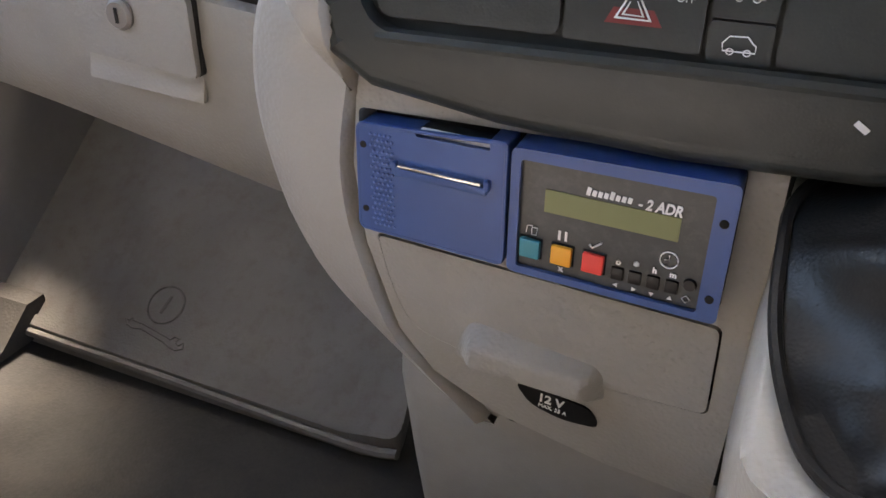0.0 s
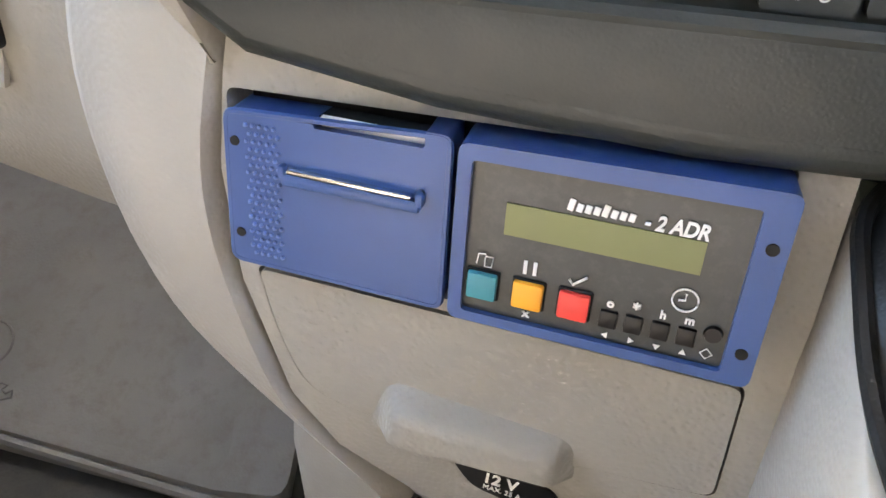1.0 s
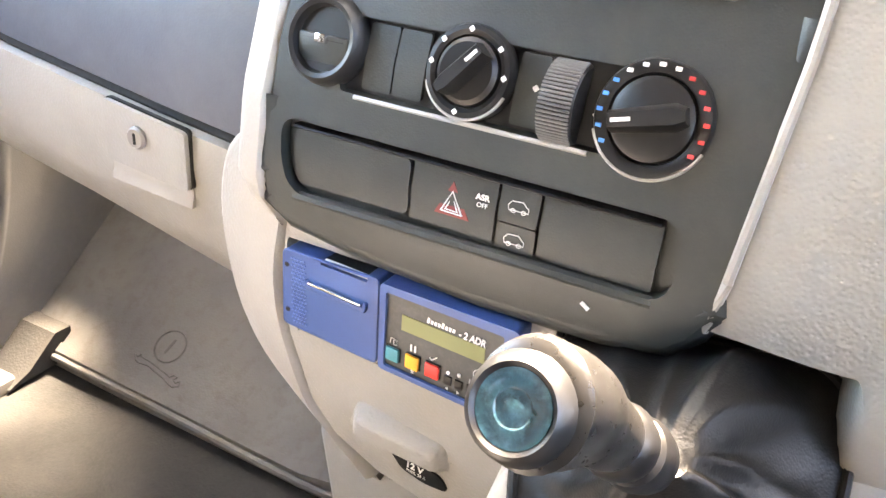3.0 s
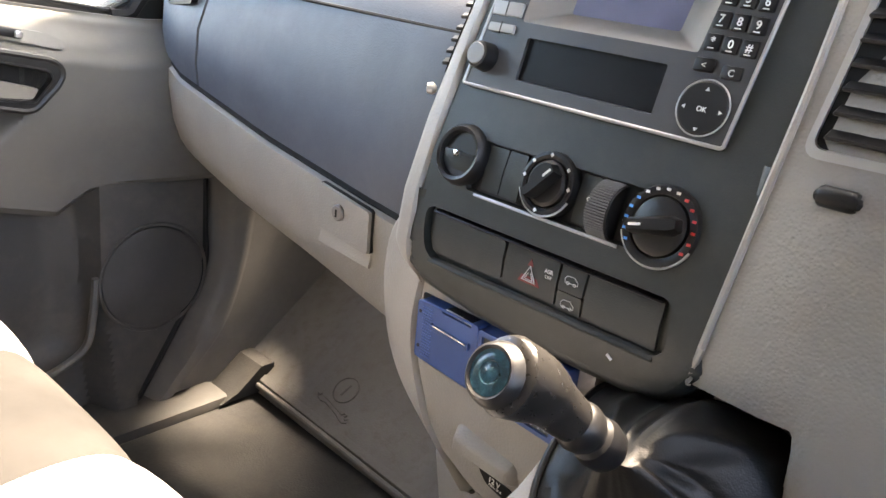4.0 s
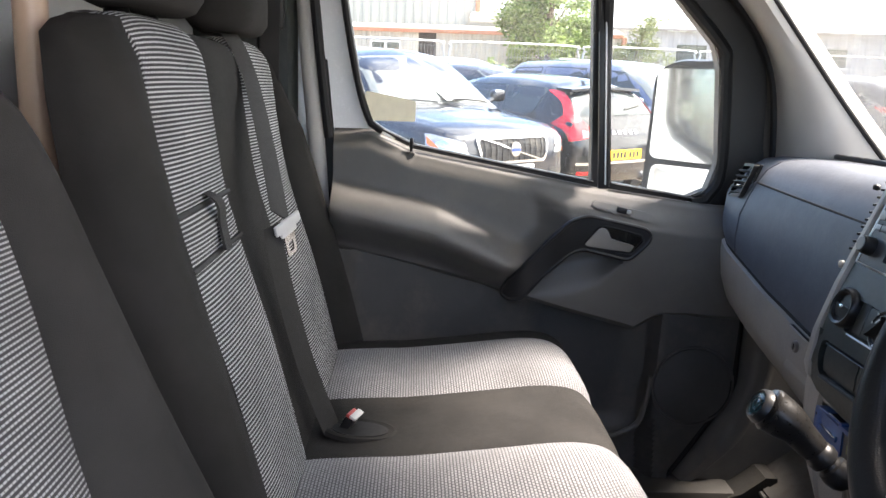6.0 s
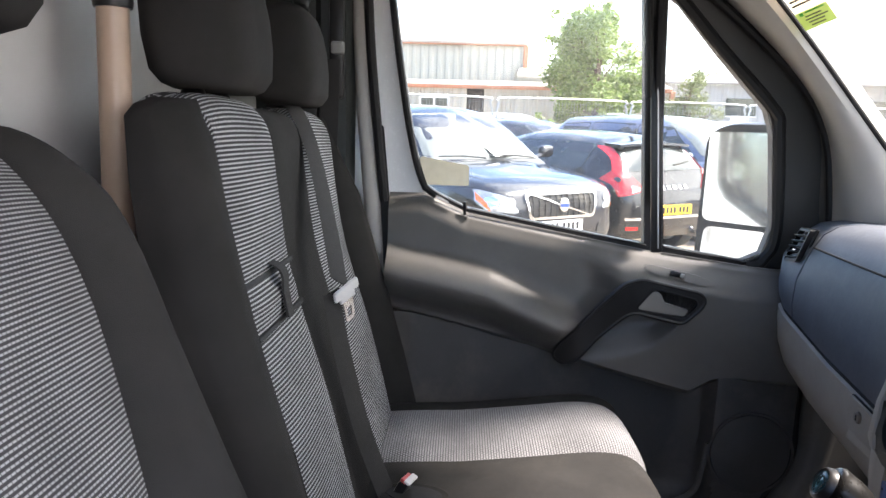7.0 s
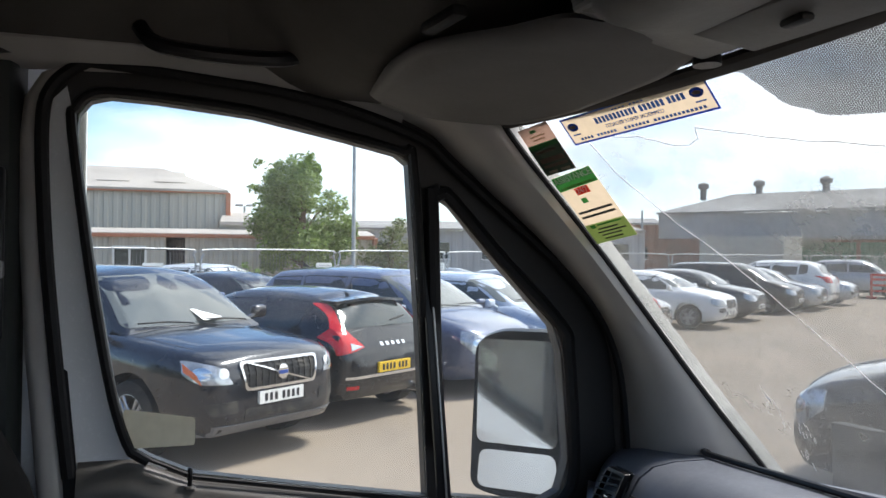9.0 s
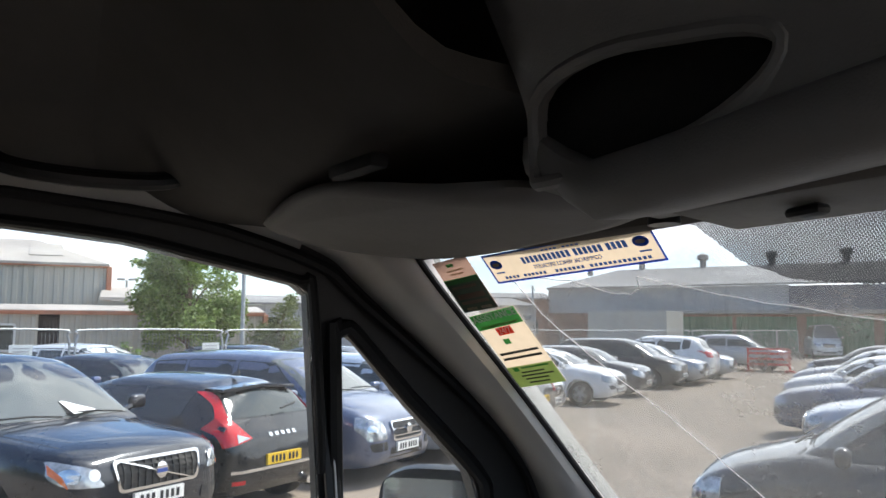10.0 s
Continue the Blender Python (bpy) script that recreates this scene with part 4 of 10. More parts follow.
# ---- dashboard, passenger side ----
ZP, YP = [1.10, 1.25, 1.395, 1.43, 1.47, 1.54, 1.606, 1.70, 1.80], [0.372, 0.362, 0.348, 0.340, 0.341, 0.356, 0.381, 0.410, 0.444]


def face_y(x, z):
    """The centre stack's front."""
    return interp(z, ZP, YP) - 0.04 * x


def low_y(x, z):
    """The grey lower console's front."""
    return interp(z, [1.10, 1.20, 1.25, 1.32, 1.43], [0.395, 0.372, 0.364, 0.359, 0.361]) - 0.06 * x


def crease_z(x):
    return interp(x, [-0.92, -0.82, -0.774, -0.52, -0.30, -0.16], [1.535, 1.510, 1.498, 1.458, 1.433, 1.42])


def front_y(x):
    """How far forward the dash front stands, bowing away towards the door."""
    return interp(x, [-0.95, -0.86, -0.78, -0.52, -0.30, -0.16], [0.53, 0.475, 0.457, 0.440, 0.428, 0.420])


def under_z(x):
    return interp(x, [-0.92, -0.72, -0.62, -0.44, -0.25, -0.16], [1.40, 1.355, 1.335, 1.312, 1.282, 1.27])


dash = thing("dashboard", "charcoal and grey moulded dashboard with a glovebox", "dashboard", (-0.5, 0.6, 1.3))


def lower_prof(x):
    y, zc, zb = front_y(x), crease_z(x), under_z(x)
    return [(x, y + 0.22, zb + 0.01), (x, y + 0.10, zb - 0.012), (x, y + 0.045, zb - 0.006), (x, y + 0.018, zb + 0.010), (x, y + 0.006, zb + (zc - zb) * 0.35), (x, y, zb + (zc - zb) * 0.75), (x, y + 0.001, zc - 0.006), (x, y + 0.010, zc - 0.001), (x, y + 0.22, zc)]


xs = [-0.93, -0.90, -0.86] + lin(-0.82, -0.165, 24)
part("lower_panel", loft([lower_prof(x) for x in xs]), GREY, dash, "pale grey lower dash panel", angle=50)


def upper_prof(x):
    y, zc = front_y(x), crease_z(x)
    zt = interp(x, [-0.92, -0.80, -0.5, -0.16], [1.690, 1.696, 1.703, 1.708])
    return [(x, y + 0.25, zc + 0.003), (x, y + 0.016, zc + 0.003), (x, y + 0.004, zc + 0.008), (x, y + 0.001, zc + 0.04), (x, y + 0.006, zc + 0.09), (x, y + 0.022, 1.62), (x, y + 0.036, 1.648), (x, y + 0.055, zt - 0.022), (x, y + 0.085, zt - 0.004), (x, y + 0.13, zt + 0.002), (x, y + 0.25, zt)]


part("upper_pad", loft([upper_prof(x) for x in lin(-0.715, -0.165, 22)]), DASH, dash, "charcoal grained upper pad", angle=50)
part("end_pad", loft([upper_prof(x) for x in [-0.93, -0.90, -0.875, -0.85, -0.82, -0.78, -0.75, -0.722]]), DASH, dash, "charcoal end piece holding the side vent", angle=50)
part("pad_seam", tube([(x, front_y(x) + 0.0335, 1.649 - 0.02 * (x + 0.7) * 0.9) for x in lin(-0.71, -0.17, 12)], 0.0022, 6), DEEP, dash, "dark parting line")
part("crease_gap", tube([(x, front_y(x) + 0.010, crease_z(x) + 0.001) for x in lin(-0.90, -0.17, 20)], 0.0045, 6), DEEP, dash, "dark gap under the glovebox lid")


def dash_top(u, v):
    y0 = front_y(-0.92 + 0.76 * u) + 0.20
    x = -0.92 + 0.76 * u
    y1 = min(screen_y(max(min(x, 0.74), -0.74), 1.62), 1.10) + 0.02
    y = y0 + (y1 - y0) * v
    return (x, y, interp(x, [-0.92, -0.80, -0.5, -0.16], [1.690, 1.696, 1.703, 1.708]) - 0.055 * v - 0.055 * smooth01(0.06, 0.10, v) * (1 - smooth01(0.55, 0.62, v)) * smooth01(-0.80, -0.77, x))


part("dash_top", sheet(dash_top, lin(0, 1, 36), lin(0, 1, 36), (0, 0, -0.02)), DASH, dash, "charcoal dash top with a shallow tray")
part("tray_lip", tube(spline([(-0.775, 0.73, 1.700), (-0.76, 0.69, 1.704), (-0.72, 0.662, 1.706), (-0.45, 0.652, 1.711), (-0.20, 0.644, 1.714)], 5), 0.006, 8), BLACK, dash, "black tray edge")
# side vent with slats
v_m = lambda u, v, d: (-0.795 + u, front_y(-0.795) + interp(v, [-0.05, 0.0, 0.05], [0.020, 0.030, 0.046]) - 0.006 * (u / 0.04) - d, 1.645 + v)
vo = rounded([(-0.050, -0.044), (0.048, -0.032), (0.076, 0.040), (0.000, 0.038)], 0.006)
part("side_vent", plate(vo, [rounded([(-0.042, -0.038), (0.043, -0.027), (0.068, 0.034), (0.000, 0.032)], 0.004)], v_m, 0.012), BLACK, dash, "black side vent frame")
part("vent_back", plate(vo, [], lambda u, v, d: v_m(u, v, d - 0.008), 0.003), DEEP, dash)
for k in range(5):
    z0 = -0.030 + k * 0.0125
    part("slat", box(v_m(interp(z0, [-0.04, 0.03], [0.0, 0.034]), z0 + 0.002, 0.004), (0.074, 0.014, 0.0028), 0.001, 1, (-20, -4, 4)), BLACK, dash)
part("vent_tab", box(v_m(0.030, -0.008, 0.012), (0.012, 0.014, 0.006), 0.002, 2), CHROME, dash, "bright vent tab")
# glovebox latch with lock and scooped grip
gx = lambda u, v, d: (u, front_y(u) - d, v)
part("latch_groove", plate(rounded([(-0.381, 1.381), (-0.2775, 1.374), (-0.277, 1.429), (-0.381, 1.4395)], 0.006), [], lambda u, v, d: gx(u, v, 0.0020 - d), 0.004), DEEP, dash, "dark gap round the latch")
part("latch_plate", plate(rounded([(-0.380, 1.381), (-0.2795, 1.374), (-0.279, 1.427), (-0.380, 1.438)], 0.005), [], lambda u, v, d: gx(u, v, 0.007 - d), 0.010), GREY, dash, "grey glovebox latch")
# Proud ledge in paler plastic, standing in for the recess's lit lower face.
part("grip_scoop", sheet(lambda u, v: (-0.377 + 0.096 * u, front_y(-0.33) - 0.0015 - 0.003 * smooth01(0.8, 0.0, v), 1.3805 - 0.0067 * u - 0.018 + 0.018 * v), lin(0, 1, 8), lin(0, 1, 8), (0, 0.004, 0)), GREY_SMOOTH, dash, "rounded grip under the latch, its lit face put into a paler colour")
part("lock_barrel", lathe([(0, 0.004), (0.0085, 0.004), (0.0105, 0.002), (0.0105, -0.004), (0, -0.004)], 24, pose(-0.336, front_y(-0.338) - 0.008, 1.411, 90, 0, 0)), stuff("dull_lock", (0.22, 0.21, 0.20), 0.4, metal=0.5), dash, "dull metal lock barrel")
part("key_slot", box((-0.336, front_y(-0.338) - 0.0125, 1.411), (0.0022, 0.001, 0.010), 0, 1), DEEP, dash)

# ---- centre stack ----
stack = thing("centre_console", "black and grey centre console with heater controls and switches", "centre console", (0.02, 0.45, 1.0))
PANEL_OUT = [(-0.100, 1.770), (-0.108, 1.73), (-0.123, 1.63), (-0.131, 1.50), (-0.132, 1.45), (-0.128, 1.432), (-0.112, 1.421), (-0.047, 1.4115), (0.034, 1.408), (0.114, 1.4115), (0.150, 1.4195), (0.162, 1.432), (0.170, 1.445), (0.184, 1.592), (0.187, 1.705), (0.189, 1.770)]
BIN = rounded([(-0.121, 1.494), (0.147, 1.494), (0.150, 1.447), (-0.114, 1.443)], [0.014, 0.014, 0.02, 0.02], 5)
RADIO = [(-0.1005, 1.738), (0.158, 1.735), (0.1455, 1.603), (-0.118, 1.606)]
CTRL = rounded([(-0.078, 1.563), (0.120, 1.563), (0.120, 1.518), (-0.078, 1.518)], 0.004)
fm = lambda u, v, d: (u, face_y(u, v) + d, v)
part("fascia", plate(PANEL_OUT, [BIN, RADIO, CTRL], fm, 0.014, cuts_v=(1.43, 1.47, 1.51, 1.54, 1.57, 1.606, 1.65, 1.70, 1.74)), PANEL, stack, "black grained fascia")
part("fascia_lip", tube([(u, face_y(u, v) + 0.0115, v + 0.004) for u, v in PANEL_OUT[3:14]], 0.0125, 12), PANEL, stack, "rounded lower lip of the fascia")
part("top_cowl", sheet(lambda u, v: (-0.115 + 0.32 * u, face_y(0.03, 1.766) + 0.30 * v - 0.004 + 0.0 * u, 1.766 + 0.045 * math.sin(min(v * 3.2, 1.571)) - 0.05 * max(v - 0.5, 0) - 0.012 * (2 * u - 1) ** 4), lin(0, 1, 20), lin(0, 1, 14), (0, 0, -0.012)), DASH, stack, "charcoal rounded cowl on top")
part("bin_back", plate(rounded([(-0.128, 1.50), (0.154, 1.50), (0.156, 1.44), (-0.122, 1.438)], 0.01), [], lambda u, v, d: fm(u, v, d + 0.010), 0.003, cuts_v=(1.47,)), PANEL, stack, "recessed switch panel")
part("bin_lid", plate(rounded([(-0.112, 1.487), (-0.021, 1.487), (-0.020, 1.451), (-0.108, 1.450)], 0.006), [], lambda u, v, d: fm(u, v, d + 0.005), 0.006, cuts_v=(1.47,)), PANEL, stack, "flat black lid")
part("bin_edge", tube([(u, face_y(u, 1.444) + 0.003, 1.443 + 0.002 * math.sin(u * 9)) for u in lin(-0.108, 0.140, 14)], 0.004, 8), PANEL, stack, "rounded edge of the recess")
part("bin_ledge", box((0.012, face_y(0, 1.489) + 0.006, 1.4885), (0.25, 0.010, 0.0022), 0.001, 1, (0, 0, -2.3)), BLACK, stack)
for nm, x0, x1, z0, z1, lb in (("hazard_switch", -0.019, 0.040, 1.450, 1.488, "black switch with a red warning triangle"), ("lamp_switch", 0.041, 0.067, 1.4655, 1.488, "black switch"), ("lamp_switch", 0.041, 0.067, 1.448, 1.4645, "black switch"), ("blank_switch", 0.068, 0.138, 1.449, 1.488, "blank black lid")):
    s_ = part(nm, plate(rounded([(x0 + 0.0006, z0), (x1 - 0.0006, z0), (x1 - 0.0006, z1), (x0 + 0.0006, z1)], 0.002), [], lambda u, v, d: fm(u, v, d + 0.0055), 0.006, cuts_v=(1.47,)), PANEL, stack, lb)
    cx, czz = (x0 + x1) / 2, (z0 + z1) / 2
    fy = face_y(cx, czz) + 0.0050
    if nm == "hazard_switch":
        tri = [(-0.001, 1.459), (0.023, 1.459), (0.010, 1.4805)]
        part("red_triangle", plate(tri, [], lambda u, v, d: fm(u, v, d + 0.0049), 0.0008), stuff("dull_red", (0.20, 0.03, 0.03), 0.45), s_, "dull red triangle")
        for k, w in ((0.60, 0.0009), (0.36, 0.0007)):
            c0, c1 = 0.0108, 1.4652
            part("white_triangle", tube([(c0 + (a - c0) * k, face_y(a, b) + 0.0045, c1 + (b - c1) * k) for a, b in tri], w, 5, True, up=(0, 1, 0)), INK, s_)
        lettering("off_print", "ASR", 0.0052, Matrix.Translation((0.031, fy - 0.0008, 1.4765)) @ pose(0, 0, 0, 90, 0, -2.3), INK, s_, bold=0.0001)
        lettering("off_print", "OFF", 0.0042, Matrix.Translation((0.031, fy - 0.0010, 1.4715)) @ pose(0, 0, 0, 90, 0, -2.3), INK, s_)
    if nm == "lamp_switch":
        van_o = [(a * 0.8, b * 0.8) for a, b in [(-0.0075, -0.0035), (-0.008, 0.0002), (-0.005, 0.0038), (0.0035, 0.0042), (0.0065, 0.001), (0.008, 0.0), (0.008, -0.0035)]]
        part("van_print", tube([(cx + a, fy - 0.0008, czz + b) for a, b in van_o], 0.00032, 5, True, up=(0, 1, 0)), INK, s_, "white van outline")
        for dx in (-0.0032, 0.0034):
            part("wheel_print", tube([(cx + dx + 0.0014 * math.cos(a), fy - 0.0008, czz - 0.0030 + 0.0012 * math.sin(a)) for a in lin(0, 6.28, 13)[:-1]], 0.0003, 5, True, up=(0, 1, 0)), INK, s_)
part("scratch_mark", box((0.104, face_y(0.104, 1.432) - 0.0005, 1.432), (0.006, 0.0006, 0.0025), 0, 1, (0, 35, 0)), INK, stack, "small pale scratch")
# heater controls
part("control_back", plate([(-0.085, 1.57), (0.13, 1.57), (0.13, 1.51), (-0.085, 1.51)], [], lambda u, v, d: fm(u, v, d + 0.007), 0.003, cuts_v=(1.54,)), BLACK, stack, "black control strip")
for x0, x1 in ((-0.064, -0.043), (-0.042, -0.021), (0.038, 0.056)):
    part("blank_key", plate(rounded([(x0, 1.521), (x1, 1.521), (x1, 1.560), (x0, 1.560)], 0.002), [], lambda u, v, d: fm(u, v, d + 0.004), 0.005, cuts_v=(1.54,)), PANEL, stack)
part("control_rim", tube([(u, face_y(u, 1.516) + 0.0, 1.5165) for u in lin(-0.066, 0.088, 10)], 0.0016, 6), SILVER, stack, "thin pale rim")


def knob_pose(x, z):
    slope = math.degrees(math.atan2(face_y(x, z + 0.02) - face_y(x, z - 0.02), 0.04))
    return Matrix.Translation((x, face_y(x, z), z)) @ pose(0, 0, 0, 90 - slope, 0, -2.3)


k0 = part("vent_ring", lathe([(0.020, 0.002), (0.0215, 0.007), (0.0245, 0.008), (0.027, 0.005), (0.0285, 0.0), (0.0285, -0.006), (0.020, -0.006)], 40, knob_pose(-0.092, 1.546)), BLACK, stack, "round black air vent ring")
part("vent_disc", lathe([(0, -0.003), (0.0205, -0.003), (0.0205, -0.006), (0, -0.006)], 32, knob_pose(-0.092, 1.546)), DEEP, k0)
part("vent_flap", moved(box((0, 0.004, 0.000), (0.038, 0.022, 0.003), 0.0014, 2), knob_pose(-0.092, 1.546) @ pose(0, -0.012, 0.001, 12, 0, 0)), PANEL, k0)
part("vent_flap", moved(box((0, 0.0, 0.002), (0.034, 0.004, 0.006), 0.0014, 2), knob_pose(-0.092, 1.546)), BLACK, k0)
part("vent_stud", moved(box((0.0, 0.0, 0.006), (0.008, 0.006, 0.006), 0.0014, 2), knob_pose(-0.092, 1.546)), CHROME, k0)
for x, z, r, turn in ((0.010, 1.545, 0.0275, 140), (0.119, 1.541, 0.0315, -75)):
    m0 = knob_pose(x, z)
    kb = part("knob_bezel", lathe([(r * 0.72, -0.004), (r * 0.76, 0.003), (r * 0.86, 0.0045), (r * 0.96, 0.004), (r, 0.001), (r * 1.01, -0.006)], 48, m0), BLACK, stack, "black dial surround")
    part("knob_rim", tube([m0 @ Vector((r * 0.985 * math.cos(a), r * 0.985 * math.sin(a), 0.0025)) for a in lin(3.5, 5.9, 20)], 0.0012, 6), SILVER, kb, "pale arc along the lower rim")
    kn = part("rotary_knob", lathe([(0, 0.006), (r * 0.60, 0.006), (r * 0.70, 0.004), (r * 0.72, -0.002)], 40, m0), BLACK, stack, "black rotary knob")
    grip = loft([[m0 @ pose(0, 0, 0, 0, 0, turn) @ Vector((px * r * 0.66 * k, py * r * 0.62, h)) for px, py in ((-0.30, -1), (0.30, -1), (0.36, 0.7), (0.22, 1.0), (-0.22, 1.0), (-0.36, 0.7))] for h, k in ((0.005, 1.0), (0.014, 0.85), (0.0175, 0.55))])
    part("grip", grip, BLACK, kn)
    part("pointer", moved(box((0, -r * 0.40, 0.0172), (0.0025, r * 0.34, 0.001), 0.0004, 1), m0 @ pose(0, 0, 0, 0, 0, turn)), INK, kn, "white pointer line")
    if r > 0.03:
        for i in range(15):
            a = radians(215 - i * 17.5)
            c_ = stuff("blue_dot", (0.03, 0.22, 0.62), 0.5) if i == 0 else (bpy.data.materials["blue_dot"] if i < 5 else (INK if i < 9 else (stuff("red_dot", (0.65, 0.04, 0.04), 0.5) if i == 9 else bpy.data.materials["red_dot"])))
            part("dial_dot", moved(box((r * 0.885 * math.cos(a), r * 0.885 * math.sin(a), 0.0046), (0.0034, 0.0022, 0.0008), 0.0003, 1), m0), c_, kb)
    else:
        for a in (-95, 175, 95, 40, 140, 0):
            part("dial_print", moved(box((r * 0.86 * math.cos(radians(a)), r * 0.86 * math.sin(radians(a)), 0.0048), (0.003, 0.003, 0.0006), 0.0003, 1, (0, 0, 45)), m0), INK, kb)
mw = knob_pose(0.069, 1.540)
tw = part("thumb_wheel", lathe([(0.0215, -0.010), (0.023, -0.008), (0.0235, 0.0), (0.023, 0.008), (0.0215, 0.010)], 44, mw @ pose(0, 0, -0.010, 0, 90, 0)), BLACK, stack, "ribbed black thumb wheel")
WHEEL_RIB = stuff("worn_rib", (0.10, 0.098, 0.095), 0.45)
for i in range(26):
    a = radians(20 + i * 5.4)
    part("rib", moved(box((0, 0, 0.0238), (0.019, 0.0014, 0.0014), 0.0004, 1), mw @ pose(0, 0, -0.010, 0, 0, 0) @ pose(0, 0, 0, math.degrees(a) - 90, 0, 0)), WHEEL_RIB, tw)
for dx, dz in ((-0.017, 0.004), (0.020, -0.003)):
    part("wheel_mark", moved(box((dx, dz, 0.0005), (0.003, 0.003, 0.0006), 0, 1, (0, 0, 45)), mw), INK, tw)

# pale strip with the slim left vent
STRIP_Z = [1.404, 1.412, 1.422, 1.434, 1.45, 1.50, 1.57, 1.63, 1.69, 1.735, 1.775, 1.80]
strip_r = lambda z: interp(z, [1.40, 1.45, 1.50, 1.63, 1.73, 1.80], [-0.133, -0.1335, -0.133, -0.125, -0.110, -0.101])
strip_w = lambda z: interp(z, [1.404, 1.422, 1.45, 1.57, 1.66, 1.80], [0.002, 0.014, 0.024, 0.022, 0.018, 0.016])
rows_ = []
for z in STRIP_Z:
    xr, w_ = strip_r(z), strip_w(z)
    y = face_y(xr, z) + 0.018 * smooth01(1.445, 1.404, z)
    rows_.append([(xr, y + 0.02, z), (xr, y + 0.001, z), (xr - 0.003, y - 0.004, z), (xr - w_ * 0.6, y - 0.004, z), (xr - w_, y + 0.002, z), (xr - w_ - 0.030, y + 0.040, z), (xr - w_ - 0.034, y + 0.13, z)])
part("side_strip", loft(rows_), GREY_SMOOTH, stack, "pale grey side strip", angle=50)
for i in range(15):
    z = 1.618 + i * 0.0108
    xr, w_ = strip_r(z), strip_w(z)
    y = face_y(xr, z)
    part("vent_slat", box((xr - w_ - 0.013, y + 0.016, z), (0.034, 0.012, 0.0032), 0.001, 1, (0, 0, -52)), BLACK, stack)
rows_ = []
for z in lin(1.610, 1.775, 8):
    xr, w_ = strip_r(z), strip_w(z)
    y = face_y(xr, z)
    rows_.append([(xr - w_ - 0.003, y + 0.003, z), (xr - w_ - 0.026, y + 0.0335, z), (xr - w_ - 0.023, y + 0.038, z), (xr - w_, y + 0.008, z)])
part("vent_mouth", loft(rows_), DEEP, stack, "dark slim vent beside the fascia")
part("vent_peg", lathe([(0, 0.010), (0.004, 0.009), (0.005, 0.004), (0.003, 0.0), (0, 0)], 14, pose(-0.160, face_y(-0.13, 1.70) + 0.012, 1.705, 90, 0, -50)), BLACK, stack, "small vent peg")
part("vent_peg", lathe([(0, 0.010), (0.005, 0.009), (0.006, 0.004), (0.003, 0.0), (0, 0)], 14, pose(-0.160, face_y(-0.13, 1.60) + 0.008, 1.592, 90, 0, -50)), SILVER, stack)

# ---- radio ----
radio = thing("car_radio", "black car radio with a grey display and a telephone keypad", "car radio", (0.02, 0.42, 1.60))
def rm(x, z, d=0.0):
    return Matrix.Translation((x, face_y(x, z) - d, z)) @ pose(0, 0, 0, 90 - 16.5, 0, -2.3)
rf = lambda u, v, d: (u, face_y(u, v) - 0.003 + d, v)
LCDH = rounded([(-0.066, 1.7185), (0.109, 1.7155), (0.102, 1.6635), (-0.0695, 1.6655)], 0.003)
SLOT = rounded([(-0.0585, 1.6535), (0.0815, 1.652), (0.0805, 1.615), (-0.0585, 1.6175)], 0.002)
part("radio_face", plate(rounded(RADIO, 0.003), [LCDH, SLOT], rf, 0.012, cuts_v=(1.63, 1.66, 1.70)), stuff("dark_grey_radio", (0.045, 0.047, 0.05), 0.42, vary=0.1, grain=0.1, grain_scale=800), radio, "dark grey faceplate")
part("face_rim", tube([rf(a, b, -0.0005) for a, b in rounded([(a + (0.001 if a < 0 else -0.001), b) for a, b in RADIO], 0.003)], 0.0016, 6, True, up=(0, 1, 0)), SILVER, radio, "thin worn rim")
fun = loft([[rf(u, v, dd) for u, v in rounded([(0.02 + (a - 0.02) * k, 1.691 + (b - 1.691) * (k if k == 1 else k * 0.98)) for a, b in ((-0.066, 1.7185), (0.109, 1.7155), (0.102, 1.6635), (-0.0695, 1.6655))], 0.003)] for k, dd in ((1.0, 0.0), (0.62, 0.022))], True, False)
part("screen_hood", fun, stuff("warm_grey_hood", (0.20, 0.185, 0.17), 0.42), radio, "grey sloping hood round the display", angle=20)
part("display", plate([(-0.040, 1.712), (0.078, 1.710), (0.075, 1.668), (-0.042, 1.670)], [], lambda u, v, d: rf(u, v, 0.022 + d), 0.002), stuff("blank_lcd", (0.16, 0.165, 0.24), 0.22, vary=0.08), radio, "blank bluish display")
part("slot_glass", plate([(-0.062, 1.657), (0.085, 1.656), (0.084, 1.612), (-0.062, 1.614)], [], lambda u, v, d: rf(u, v, 0.004 + d), 0.002), stuff("gloss_black", (0.004, 0.004, 0.005), 0.4, spec=0.2), radio, "glossy black disc flap")
part("card_slot", box((0.020, face_y(0.02, 1.7275) - 0.004, 1.7275), (0.026, 0.003, 0.0042), 0.001, 1, (-16, 0, -2.3)), DEEP, radio, "thin card slot")
for i, zc in enumerate((1.7215, 1.7065, 1.690, 1.674, 1.6575)):
    part("preset_key", moved(box((0, 0, 0), (0.034 if i < 4 else 0.030, 0.0125 if i < 4 else 0.008, 0.005), 0.0012, 2), rm(-0.0845 - 0.0022 * i * 0.6, zc, 0.0035)), stuff("worn_grey_key", (0.30, 0.30, 0.29), 0.4) if i == 0 else bpy.data.materials["worn_grey_key"], radio, "worn grey preset key")
    part("key_split", moved(box((0, 0, 0.0026), (0.0008, 0.0115, 0.0008), 0, 1), rm(-0.0845 - 0.0022 * i * 0.6, zc, 0.0035)), DEEP, radio)
